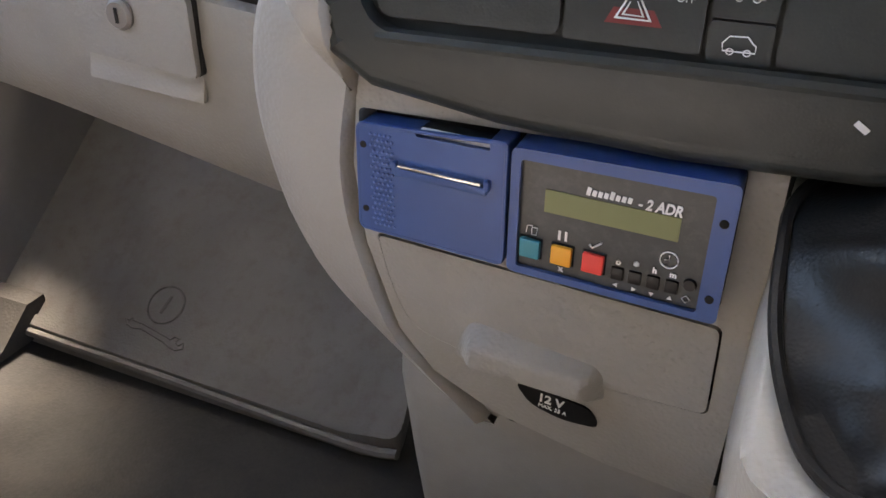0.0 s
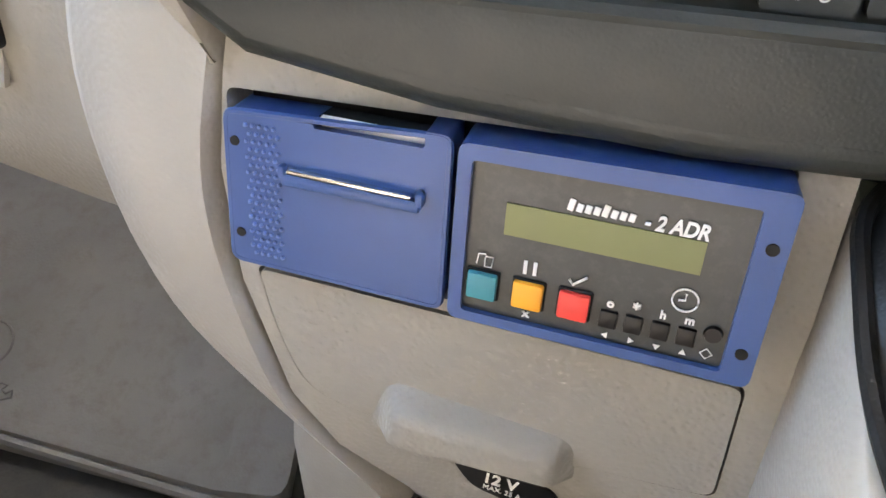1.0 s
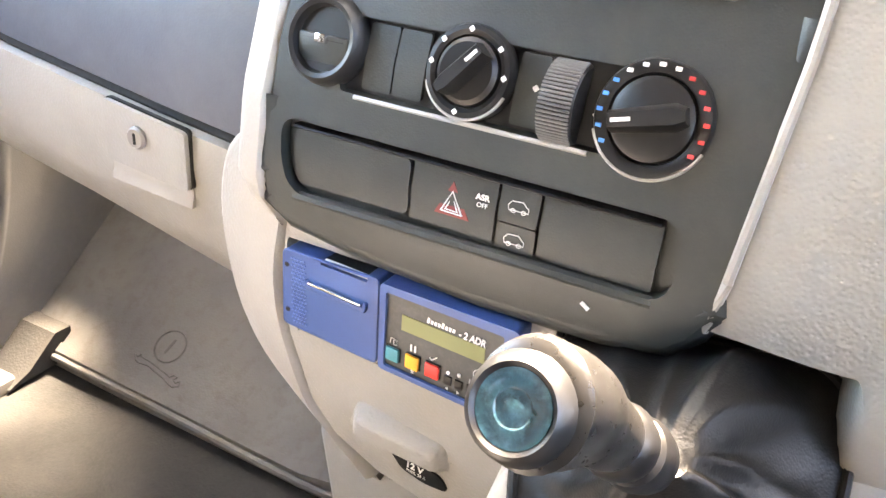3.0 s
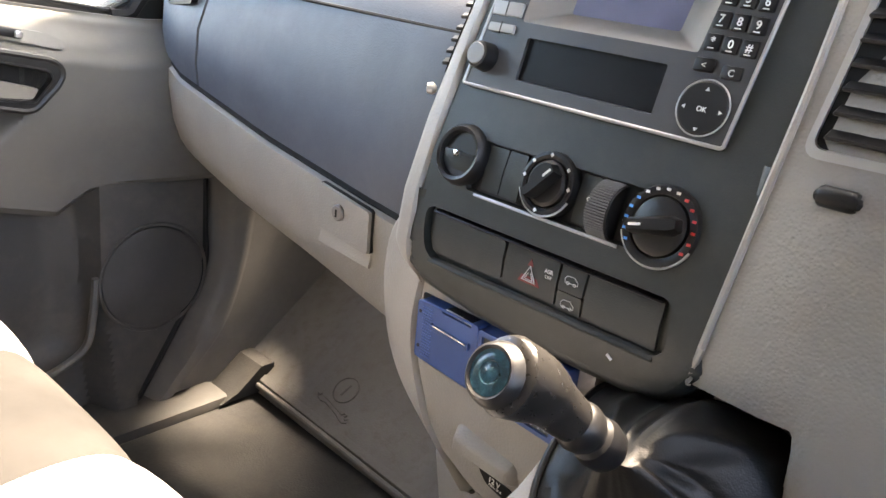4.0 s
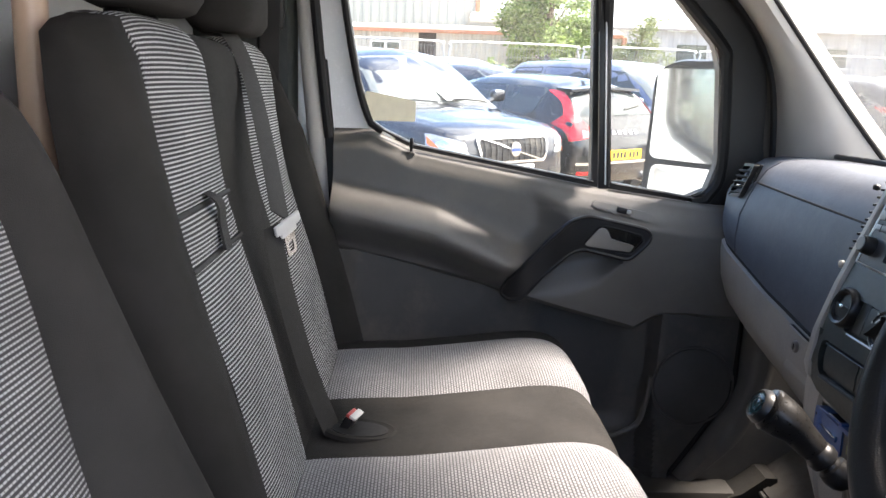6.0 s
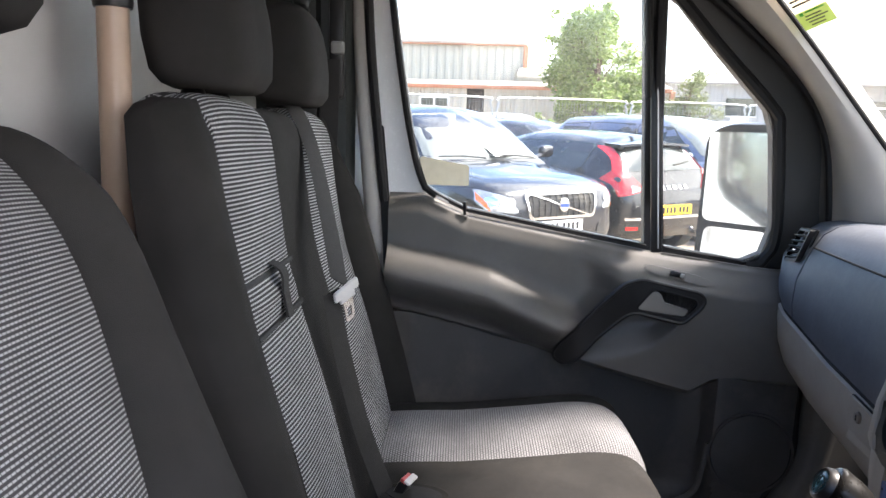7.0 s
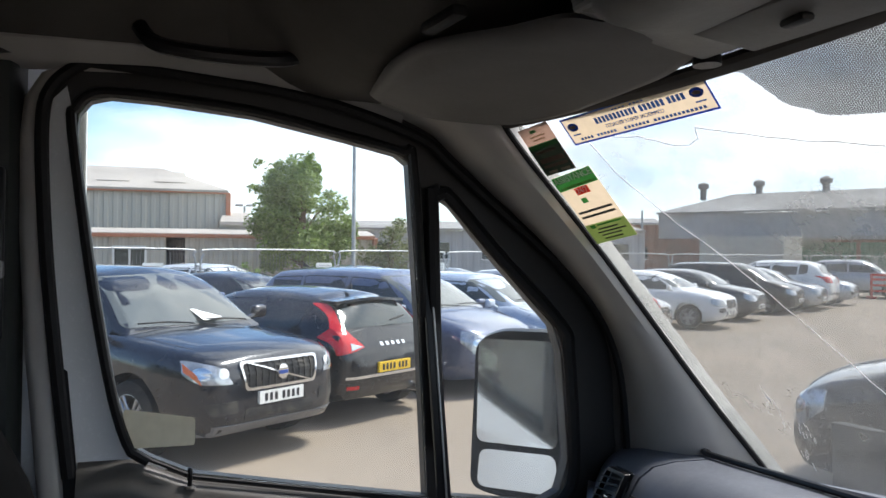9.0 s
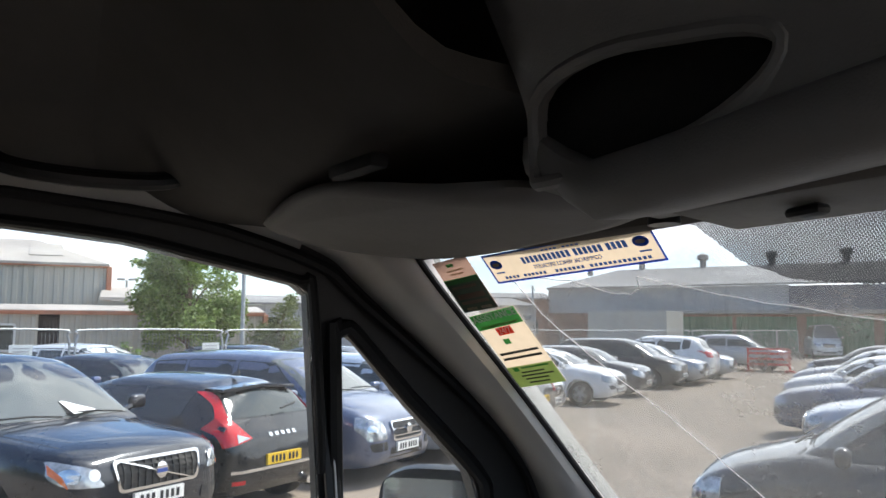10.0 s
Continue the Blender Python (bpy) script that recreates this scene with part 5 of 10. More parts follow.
keys = ["1", "2", "3", "4", "5", "6", "7", "8", "9", "*", "0", "#"]
for i, ch in enumerate(keys):
    r_, c_ = divmod(i, 3)
    kx, kz = 0.1150 + c_ * 0.0143 - r_ * 0.0012, 1.7195 - r_ * 0.0158 - c_ * 0.0006
    kk = part("number_key", moved(box((0, 0, 0), (0.0125, 0.0125, 0.004), 0.0014, 2), rm(kx, kz, 0.003)), BLACK, radio)
    lettering("digit", ch, 0.0085, rm(kx, kz + 0.0008, 0.0052), INK, kk, bold=0.0001)
    part("key_print", moved(box((0, -0.0045, 0.0022), (0.005, 0.0008, 0.0002), 0, 1), rm(kx, kz, 0.003)), INK, kk)
for kx, kz, ch in ((0.1105, 1.6560, "<"), (0.1330, 1.6535, "C")):
    kk = part("function_key", moved(box((0, 0, 0), (0.016, 0.010, 0.004), 0.0012, 2), rm(kx, kz, 0.003)), BLACK, radio)
    lettering("digit", ch, 0.007, rm(kx, kz, 0.0052), INK, kk)
dp = part("cursor_pad", lathe([(0, 0.004), (0.0185, 0.004), (0.0205, 0.0025), (0.021, -0.003)], 40, rm(0.1205, 1.6265, 0.002)), BLACK, radio, "round black cursor pad")
part("pad_ring", tube([rm(0.1205, 1.6265, 0.002) @ Vector((0.0205 * math.cos(a), 0.0205 * math.sin(a), 0.0028)) for a in lin(0, 6.283, 41)[:-1]], 0.0007, 5, True), SILVER, dp, "thin bright ring")
for a in (0, 90, 180, 270):
    part("arrow", moved(lathe([(0, 0.0003), (0.0019, 0.0003), (0.0019, -0.0003), (0, -0.0003)], 3, pose(0.0145, 0, 0)), rm(0.1205, 1.6265, 0.0063) @ pose(0, 0, 0, 0, 0, a)), INK, dp)
lettering("ok_print", "OK", 0.0055, rm(0.1205, 1.6265, 0.0064), INK, dp)
vk = part("volume_knob", lathe([(0, 0.016), (0.0095, 0.016), (0.0115, 0.0145), (0.0125, 0.011), (0.013, 0.0), (0.0155, -0.001), (0.0155, -0.003)], 36, rm(-0.098, 1.631, 0.003)), BLACK, radio, "round volume knob")
part("knob_cap", lathe([(0, 0.0172), (0.009, 0.0168), (0.0098, 0.016), (0, 0.015)], 30, rm(-0.098, 1.631, 0.003)), stuff("worn_knob_cap", (0.2, 0.195, 0.19), 0.45, 0.3), vk, "worn silver cap")

# ---- lower console with temperature recorder ----
low = thing("lower_console", "grey grained lower console with an ashtray flap and socket", "console", (0.0, 0.45, 0.93))
LOW_IN = [(-0.126, 1.440), (-0.133, 1.40), (-0.1365, 1.362), (-0.130, 1.312), (-0.112, 1.255), (-0.090, 1.226), (-0.05, 1.205), (0.02, 1.19), (0.083, 1.185), (0.085, 1.34), (0.084, 1.44)]
DEV = [(-0.132, 1.395), (0.0675, 1.400), (0.0675, 1.326), (-0.132, 1.324)]
FLAP = [(-0.123, 1.3215), (0.071, 1.316), (0.0725, 1.257), (0.018, 1.2545), (-0.012, 1.245), (-0.060, 1.249), (-0.104, 1.258), (-0.117, 1.290)]
lm = lambda u, v, d: (u, low_y(u, v) + d, v)
part("console_face", plate(LOW_IN, [rounded(DEV, 0.004), rounded(FLAP, [0.004, 0.005, 0.005, 0.004, 0.01, 0.01, 0.015, 0.02])], lm, 0.014, cuts_v=(1.22, 1.25, 1.29, 1.32)), GREY, low, "grey grained face")
part("flap_gap", plate(rounded([(-0.13, 1.327), (0.077, 1.322), (0.078, 1.235), (-0.11, 1.235), (-0.125, 1.28)], 0.01), [], lambda u, v, d: lm(u, v, 0.010 + d), 0.002, cuts_v=(1.25, 1.29)), DEEP, low, "dark gap round the flap")
fl = [(0.0 + (a + 0.022) * 0.987 - 0.022, 1.286 + (b - 1.286) * 0.965) for a, b in FLAP]
part("ashtray_flap", plate(rounded(fl, [0.004, 0.005, 0.005, 0.004, 0.01, 0.01, 0.015, 0.02]), [], lambda u, v, d: lm(u, v, d - 0.001), 0.012, cuts_v=(1.26, 1.275, 1.29, 1.305)), GREY, low, "grey grained ashtray flap")
part("flap_grip", sheet(lambda u, v: (-0.074 + 0.097 * u + 0.006 * v * (1 - u), low_y(-0.02, 1.265) + 0.003 - 0.015 * smooth01(0, 0.14, u) * smooth01(1, 0.82, u) * smooth01(0, 0.25, v) * smooth01(1.0, 0.55, v), 1.2455 + 0.036 * v - 0.006 * u), lin(0, 1, 36), lin(0, 1, 18), (0, 0.01, 0)), GREY, low, "raised rounded finger grip")
sock = part("socket_panel", plate(rounded([(-0.036, 1.240), (0.010, 1.236), (0.017, 1.222), (-0.006, 1.2195), (-0.026, 1.225)], 0.006), [], lambda u, v, d: lm(u, v, d - 0.0018), 0.006), BLACK, low, "black twelve volt socket cover")
def lmm(x, z, d=0.0, spin=0):
    return Matrix.Translation((x, low_y(x, z) - d, z)) @ pose(0, 0, 0, 92, 0, -3.4) @ pose(0, 0, 0, 0, 0, spin)
lettering("volt_print", "12 V", 0.0085, lmm(-0.013, 1.2330, 0.0022, -4), INK, sock, bold=0.0002)
lettering("ampere_print", "MAX. 25 A", 0.0038, lmm(-0.012, 1.2265, 0.0022, -4), INK, sock)
# pale band wrapping the left edge, and the body behind
rows_ = []
outer = spline([(-0.165, 0, 1.475), (-0.198, 0, 1.447), (-0.210, 0, 1.400), (-0.203, 0, 1.345), (-0.180, 0, 1.287), (-0.143, 0, 1.247), (-0.100, 0, 1.208), (-0.062, 0, 1.188)], 4)
inner_ = spline([(-0.129, 0, 1.450), (-0.131, 0, 1.42), (-0.140, 0, 1.362), (-0.1335, 0, 1.312), (-0.1155, 0, 1.255), (-0.093, 0, 1.226), (-0.075, 0, 1.208), (-0.058, 0, 1.190)], 4)
for o, i in zip(outer, inner_):
    yi, yo = low_y(i.x, i.z), low_y(o.x, o.z)
    rows_.append([(i.x + 0.003, yi + 0.02, i.z), (i.x, yi + 0.002, i.z), (i.x - 0.004, yi - 0.003, i.z), ((i.x + o.x) / 2, yi + 0.002, (i.z + o.z) / 2), (o.x + 0.010, yo + 0.003, o.z), (o.x + 0.001, yo + 0.012, o.z), (o.x, yo + 0.20, o.z), (i.x, yo + 0.20, i.z)])
part("edge_band", loft(rows_), GREY_SMOOTH, low, "pale grained band round the edge", angle=55)
rows_ = []
for z, xl, xr, y in ((1.245, -0.125, 0.10, 0.388), (1.19, -0.128, 0.11, 0.391), (1.10, -0.125, 0.12, 0.405), (1.0, -0.122, 0.13, 0.425), (0.90, -0.12, 0.14, 0.44)):
    rows_.append([(xl + 0.015, y, z), (xr, y - 0.01, z), (xr, y + 0.30, z), (xl - 0.04, y + 0.30, z), (xl - 0.012, y + 0.05, z), (xl, y + 0.014, z)])
part("tunnel", loft(rows_), stuff("grey_tunnel", (0.24, 0.23, 0.21), 0.6, grain=0.3, grain_scale=520, dirt=0.2), low, "grey tunnel moulding below", angle=45)

# Near-black fillers added behind the faces, so no windscreen light shows through the openings.
part("console_light_block", loft([[(xl, 0.376, z), (0.17, 0.366, z), (0.17, 0.66, z), (xl, 0.66, z)] for z, xl in ((1.20, -0.04), (1.26, -0.10), (1.32, -0.125), (1.44, -0.125))]), DEEP, low, "near-black filler added in the console to shut out light")
part("stack_light_block", loft([[(-0.115, y, z), (0.175, y - 0.008, z), (0.175, 0.72, z), (-0.115, 0.72, z)] for z, y in ((1.43, 0.362), (1.54, 0.376), (1.61, 0.408), (1.76, 0.46))]), DEEP, stack, "near-black filler added in the console to shut out light")

rec = thing("temperature_recorder", "blue cased temperature recorder with printer, set in the console", "recorder", (-0.03, 0.36, 1.325))
dy = lambda u: 0.3465 - 0.095 * u
dm = lambda u, v, d: (-0.1285 + (u + 0.1285) * 0.985, dy(u) + d, v + 0.015 * (u + 0.1285))
prn = part("printer_case", plate(rounded([(-0.1285, 1.390), (-0.092, 1.390), (-0.092, 1.3885), (-0.050, 1.3885), (-0.050, 1.3945), (-0.0405, 1.3945), (-0.0405, 1.326), (-0.1295, 1.3275)], [0.004, 0.001, 0.001, 0.001, 0.001, 0.003, 0.003, 0.004]), [], dm, 0.020), BLUE, rec, "blue printer case")
part("case_edge", tube([dm(a, b, 0.001) for a, b in rounded([(-0.128, 1.3895), (-0.041, 1.3935), (-0.041, 1.3265), (-0.129, 1.328)], 0.004)], 0.0014, 6, True, up=(0, 1, 0)), BLUE, prn)
part("dark_top", box((-0.072, dy(-0.07) + 0.0135, 1.3890), (0.044, 0.012, 0.004), 0.001, 1, (0, 0, -5.4)), DEEP, prn, "dark paper slot")
part("paper", box((-0.071, dy(-0.07) + 0.0045, 1.3905), (0.040, 0.0025, 0.0050), 0.0004, 1, (18, 0, -5.4)), stuff("paper", (0.75, 0.75, 0.73), 0.8), prn, "edge of white printer paper")
part("slot_ledge", moved(box((0, 0, 0), (0.054, 0.004, 0.005), 0.0012, 2), pose(*dm(-0.0775, 1.3675, -0.001), 0, 0, -5.4)), BLUE, prn, "blue ledge below the tear bar")
part("tear_bar", moved(box((0, 0, 0), (0.048, 0.003, 0.0018), 0.0005, 2), pose(*dm(-0.0775, 1.3712, -0.0022), 0, 0, -5.4)), CHROME, prn, "bright metal tear bar")
for u in (-0.1045, -0.0505):
    part("bar_stop", moved(box((0, 0, 0), (0.003, 0.004, 0.006), 0.001, 2), pose(*dm(u, 1.370, -0.001), 0, 0, -5.4)), BLUE, prn)
# Lighter blue than the case: the studs' highlights are put into the colour.
STUD = stuff("highlit_blue_studs", (0.09, 0.17, 0.42), 0.35, vary=0.1)
for r_ in range(18):
    for c_ in range(5):
        u, v = -0.1195 + c_ * 0.0029 + (0.0014 if r_ % 2 else 0), 1.3855 - r_ * 0.0031
        part("speaker_stud", moved(lathe([(0, 0.0012), (0.0007, 0.0010), (0.0010, 0)], 6), pose(*dm(u, v, 0), 90, 0, 0)), STUD, prn)
for v in (1.3785, 1.3405):
    part("screw_hole", lathe([(0, 0.0005), (0.0019, 0.0005), (0.0019, -0.001), (0, -0.001)], 16, pose(*dm(-0.1245, v, 0), 90, 0, 0)), DEEP, prn)
dsp = part("display_case", plate(rounded([(-0.0375, 1.394), (0.0700, 1.396), (0.0700, 1.3245), (-0.0375, 1.3255)], 0.004), [rounded([(-0.0325, 1.3885), (0.0600, 1.389), (0.0600, 1.3285), (-0.0325, 1.3295)], 0.002)], lambda u, v, d: dm(u, v, d - 0.002), 0.020), BLUE, rec, "blue display case")
part("display_panel", plate(rounded([(-0.034, 1.390), (0.0615, 1.390), (0.0615, 1.327), (-0.034, 1.328)], 0.002), [], lambda u, v, d: dm(u, v, d + 0.0006), 0.004), stuff("slate_panel", (0.026, 0.032, 0.034), 0.35, vary=0.15, scale=60, dirt=0.25, dirt_colour=(0.12, 0.12, 0.11), dirt_scale=150), dsp, "scuffed slate-black panel")
part("lcd_window", plate([(-0.0195, 1.3745), (0.0465, 1.3740), (0.0465, 1.3620), (-0.0195, 1.3625)], [], lambda u, v, d: dm(u, v, d), 0.0006), LCD, dsp, "blank green liquid crystal window")
def dmm(u, v, d=0.0, spin=0):
    return Matrix.Translation(dm(u, v, -d)) @ pose(0, 0, 0, 90, 0, -5.4) @ pose(0, 0, 0, 0, 0, spin)
for i in range(8):
    part("maker_mark", moved(box((0, 0, 0), (0.0021, (0.0044, 0.0031, 0.0031, 0.0031, 0.0044, 0.0031, 0.0031, 0.0031)[i], 0.0004), 0.0002, 1), dmm(0.0022 + i * 0.00285, 1.3776 + (0.0006 if i in (0, 4) else 0)) @ pose(0, 0, 0, 0, 0, -10)), INK, dsp, "white maker mark drawn as plain bars")
lettering("model_print", "- 2 ADR", 0.0074, dmm(0.0362, 1.3772, 0.0002), INK, dsp, shear=0.2, bold=0.00022, stretch=0.80, depth=0.0002)
for u, c_, lb in ((-0.0252, TEAL, "teal push button"), (-0.0083, ORANGE, "orange push button"), (0.0082, RED, "red push button")):
    part("button_well", moved(box((0, 0, 0), (0.0122, 0.0118, 0.001), 0.0004, 1), dmm(u, 1.3412)), DEEP, dsp)
    part("push_button", moved(box((0, 0, 0.0008), (0.0108, 0.0105, 0.0036), 0.0008, 2), dmm(u, 1.3410)), c_, dsp, lb)
for i, u in enumerate((0.0205, 0.0292, 0.0382, 0.0470)):
    part("small_button", moved(box((0, 0, -0.0002), (0.0062, 0.0068, 0.0020), 0.0006, 2), dmm(u, 1.3380)), BLACK, dsp)
    part("small_arrow", moved(lathe([(0, 0.0002), (0.0014, 0.0002), (0.0014, -0.0001), (0, -0.0001)], 3), dmm(u, 1.3318, 0.0003) @ pose(0, 0, 0, 0, 0, (180, 0, 270, 90)[i])), INK, dsp)
for u, ch, sz in ((0.0205, "o", 0.0045), (0.0292, "*", 0.006), (0.0382, "h", 0.0042), (0.0470, "m", 0.0042), (-0.0083, "x", 0.0045)):
    lettering("key_letter", ch, sz, dmm(u, 1.3447 if ch != "x" else 1.3330, 0.0003), INK, dsp, bold=0.00015)
for u in (-0.0105, -0.0070):
    part("pause_bar", moved(box((0, 0, 0), (0.0013, 0.0052, 0.0004), 0, 1), dmm(u, 1.3515)), INK, dsp)
part("tick_print", tube([dmm(0.0082, 1.3505) @ Vector(p) for p in ((-0.0028, 0.0002, 0.0004), (-0.0015, -0.0016, 0.0004), (0.003, 0.0022, 0.0004))], 0.0005, 5), INK, dsp)
part("receipt_print", tube([dmm(-0.0250, 1.3512) @ Vector(p) for p in ((-0.003, -0.002, 0.0004), (-0.0024, 0.002, 0.0004), (0, 0.0024, 0.0004), (0.0002, 0.0015, 0.0004), (0.003, 0.0015, 0.0004), (0.0024, -0.0026, 0.0004), (0, -0.0026, 0.0004), (0, 0.001, 0.0004))], 0.00028, 5), INK, dsp)
part("clock_ring", tube([dmm(0.0440, 1.3520) @ Vector((0.0042 * math.cos(a), 0.0042 * math.sin(a), 0.0003)) for a in lin(0, 6.283, 25)[:-1]], 0.00035, 5, True), INK, dsp)
part("clock_hand", tube([dmm(0.0440, 1.3520) @ Vector(p) for p in ((-0.0022, -0.0003, 0.0004), (0, 0, 0.0004), (0, 0.0025, 0.0004))], 0.0004, 5), INK, dsp)
part("jack_socket", lathe([(0.0012, 0.0012), (0.0028, 0.0012), (0.0032, 0.0), (0.0012, -0.001)], 18, dmm(0.0552, 1.3415)), BLACK, dsp, "small round socket")
part("plug_print", tube([dmm(0.0545, 1.3335) @ Vector(p) for p in ((-0.002, 0, 0.0004), (0, 0.002, 0.0004), (0.002, 0, 0.0004), (0, -0.002, 0.0004))], 0.00028, 5, True), INK, dsp)
for v in (1.3768, 1.3375):
    part("screw_hole", lathe([(0, 0.0004), (0.0021, 0.0004), (0.0021, -0.001), (0, -0.001)], 16, dmm(0.0650, v, 0.002)), DEEP, dsp)

# ---- gear lever ----
gear = thing("gear_lever", "black gear lever with a worn knob and leather gaiter", "gear lever", (0.17, 0.30, 1.30))
def evened(pts, n):
    """The closed outline with its points at even steps."""
    ring = [Vector(p).to_2d() for p in pts]
    ring.append(ring[0])
    run = [0.0]
    for a, b in zip(ring, ring[1:]):
        run.append(run[-1] + (b - a).length)
    at = [run[-1] * i / n for i in range(n)]
    return [Vector((interp(s, run, [p.x for p in ring]), interp(s, run, [p.y for p in ring]))) for s in at]


gb = evened(rounded([(0.088, 0.290), (0.086, 0.356), (0.111, 0.376), (0.230, 0.391), (0.256, 0.372), (0.258, 0.262), (0.112, 0.240)], [0.03, 0.015, 0.02, 0.015, 0.02, 0.04, 0.04], 8), 120)
gz = lambda u, v: 1.343 + 0.55 * (v - 0.27)
tip = Vector((0.172, 0.252, 1.416))
rows_ = []
nb = len(gb)
for k in range(15):
    t = k / 14
    sc = 1 - 0.84 * t ** 0.72
    ring = []
    for j, p in enumerate(gb):
        ang = math.atan2(p.y - 0.31, p.x - 0.175)
        # drawn tight over the frame's corners, slack and creased between them
        ridge = 0.5 - abs(math.sin(2.0 * ang + 0.35 + 0.5 * t))
        crease = 0.5 - abs(math.sin(5.5 * ang - 2.2 * t))
        fold = 1 + math.sin(math.pi * t) ** 0.7 * (0.15 * ridge + 0.07 * crease + 0.02 * math.sin(17 * ang + 5 * t))
        x, y = 0.175 + (p.x - 0.175) * sc * fold, 0.310 + (p.y - 0.310) * sc * fold
        sag = math.sin(math.pi * t) ** 0.7 * (0.012 * (ridge + 0.4 * crease) + 0.012 * max(0, math.sin(ang)))
        lift = smooth01(0.0, 1.0, t) * 0.25 + t * 0.75
        ring.append((x + (tip.x - 0.175) * t, y + (tip.y - 0.310) * t, gz(p.x, p.y) * (1 - lift) + (tip.z + (gz(p.x, p.y) - 1.36) * sc * 0.5) * lift + sag))
    rows_.append(ring)
part("gaiter", loft(rows_), LEATHER, gear, "creased black leatherette gaiter", angle=70)
part("gaiter_edge", tube([(p.x, p.y, gz(p.x, p.y) + 0.001) for p in gb], 0.003, 8, True), LEATHER, gear, "stitched edge of the gaiter")
ax0, ax1 = Vector((0.166, 0.236, 1.425)), Vector((0.142, 0.176, 1.484))
axis = (ax1 - ax0).normalized()
gm = Matrix.Translation(ax0) @ axis.to_track_quat("Z", "Y").to_matrix().to_4x4()
part("stalk", lathe([(0.012, -0.01), (0.016, -0.004), (0.0175, 0.006), (0.016, 0.014), (0.013, 0.016), (0.0125, 0.019), (0.016, 0.022), (0.0172, 0.029), (0.0155, 0.036), (0.0135, 0.038), (0.0135, 0.042), (0.0, 0.042)], 28, gm), BLACK, gear, "ribbed black collar")
kp = spline([ax0 + axis * 0.036, ax0 + axis * 0.056, ax0 + axis * 0.075, (0.1365, 0.1665, 1.487), (0.1345, 0.1590, 1.491)], 5)
part("knob", tube(kp, [interp(i / (len(kp) - 1), [0, 0.12, 0.35, 0.6, 0.8, 0.93, 1.0], [0.0140, 0.0152, 0.0170, 0.0222, 0.0240, 0.0215, 0.0150]) for i in range(len(kp))], 28, False, (1, 1.05)), stuff("worn_black_knob", (0.011, 0.0105, 0.010), 0.30, vary=0.2, scale=30, dirt=0.12, dirt_colour=(0.04, 0.037, 0.033), dirt_scale=30), gear, "worn shiny black knob")
cap_n = Vector((-0.08, -0.86, 0.50)).normalized()
cap_m = Matrix.Translation((0.1336, 0.1506, 1.4942)) @ cap_n.to_track_quat("Z", "Y").to_matrix().to_4x4()
part("knob_ring", lathe([(0.0140, 0.0005), (0.0160, 0.0022), (0.0185, 0.0), (0.0205, -0.006), (0.0140, -0.003)], 36, cap_m), BLACK, gear)
part("knob_cap", lathe([(0, 0.0012), (0.0030, 0.0012), (0.0036, 0.0008), (0.0066, 0.0008), (0.0072, 0.0013), (0.0100, 0.0013), (0.0106, 0.0009), (0.0130, 0.0009), (0.0140, 0.001), (0.0145, -0.002), (0, -0.002)], 36, cap_m), TEALCAP, gear, "worn teal cap with scratched pattern")
hous = []
for z, x0, x1, y0, y1 in ((1.36, 0.088, 0.285, 0.232, 0.42), (1.33, 0.084, 0.290, 0.228, 0.42), (1.25, 0.084, 0.292, 0.245, 0.42), (1.15, 0.088, 0.29, 0.275, 0.43), (1.0, 0.095, 0.285, 0.33, 0.44), (0.89, 0.10, 0.28, 0.37, 0.46)):
    hous.append([(p.x, p.y, z + (0.55 * (p.y - 0.27) - 0.02 if z > 1.35 else 0)) for p in rounded([(x0, y0), (x1, y0 + 0.012), (x1, y1), (x0, y1)], 0.035, 5)])
part("lever_housing", loft(hous), GREY_SMOOTH, low, "pale smooth moulding under the gear lever", angle=50)

# ---- driver's side of the dash and steering wheel ----
dside = thing("driver_dash", "grey and charcoal dash on the driver's side with an air vent", "dashboard", (0.55, 0.6, 1.2))


def drv_prof(x):
    y = interp(x, [0.186, 0.24, 0.32, 0.5, 0.9], [0.356, 0.350, 0.358, 0.385, 0.44])
    edge = lambda z: x - (0.1885 - interp(z, [1.2, 1.41, 1.432, 1.445, 1.592, 1.705, 1.77], [0.150, 0.157, 0.167, 0.174, 0.1875, 0.1905, 0.192])) * max(0, 1 - (x - 0.1885) / 0.12)
    w = smooth01(0.266, 0.254, x)   # cut away over the gear lever's frame
    low_ = lambda p, q: (x, p[0] + (q[0] - p[0]) * w, p[1] + (q[1] - p[1]) * w)
    return [(edge(c), b, c) for a, b, c in [low_((y + 0.30, 1.20), (y + 0.30, 1.424)), low_((y + 0.03, 1.21), (y + 0.07, 1.426)), low_((y - 0.004, 1.30), (y + 0.010, 1.429)), low_((y - 0.022, 1.42), (y - 0.017, 1.438)), (x, y - 0.020, 1.47), (x, y + 0.004, 1.58), (x, y + 0.035, 1.66), (x, y + 0.062, 1.74), (x, y + 0.085, 1.765), (x, y + 0.12, 1.772), (x, y + 0.45, 1.70)]]


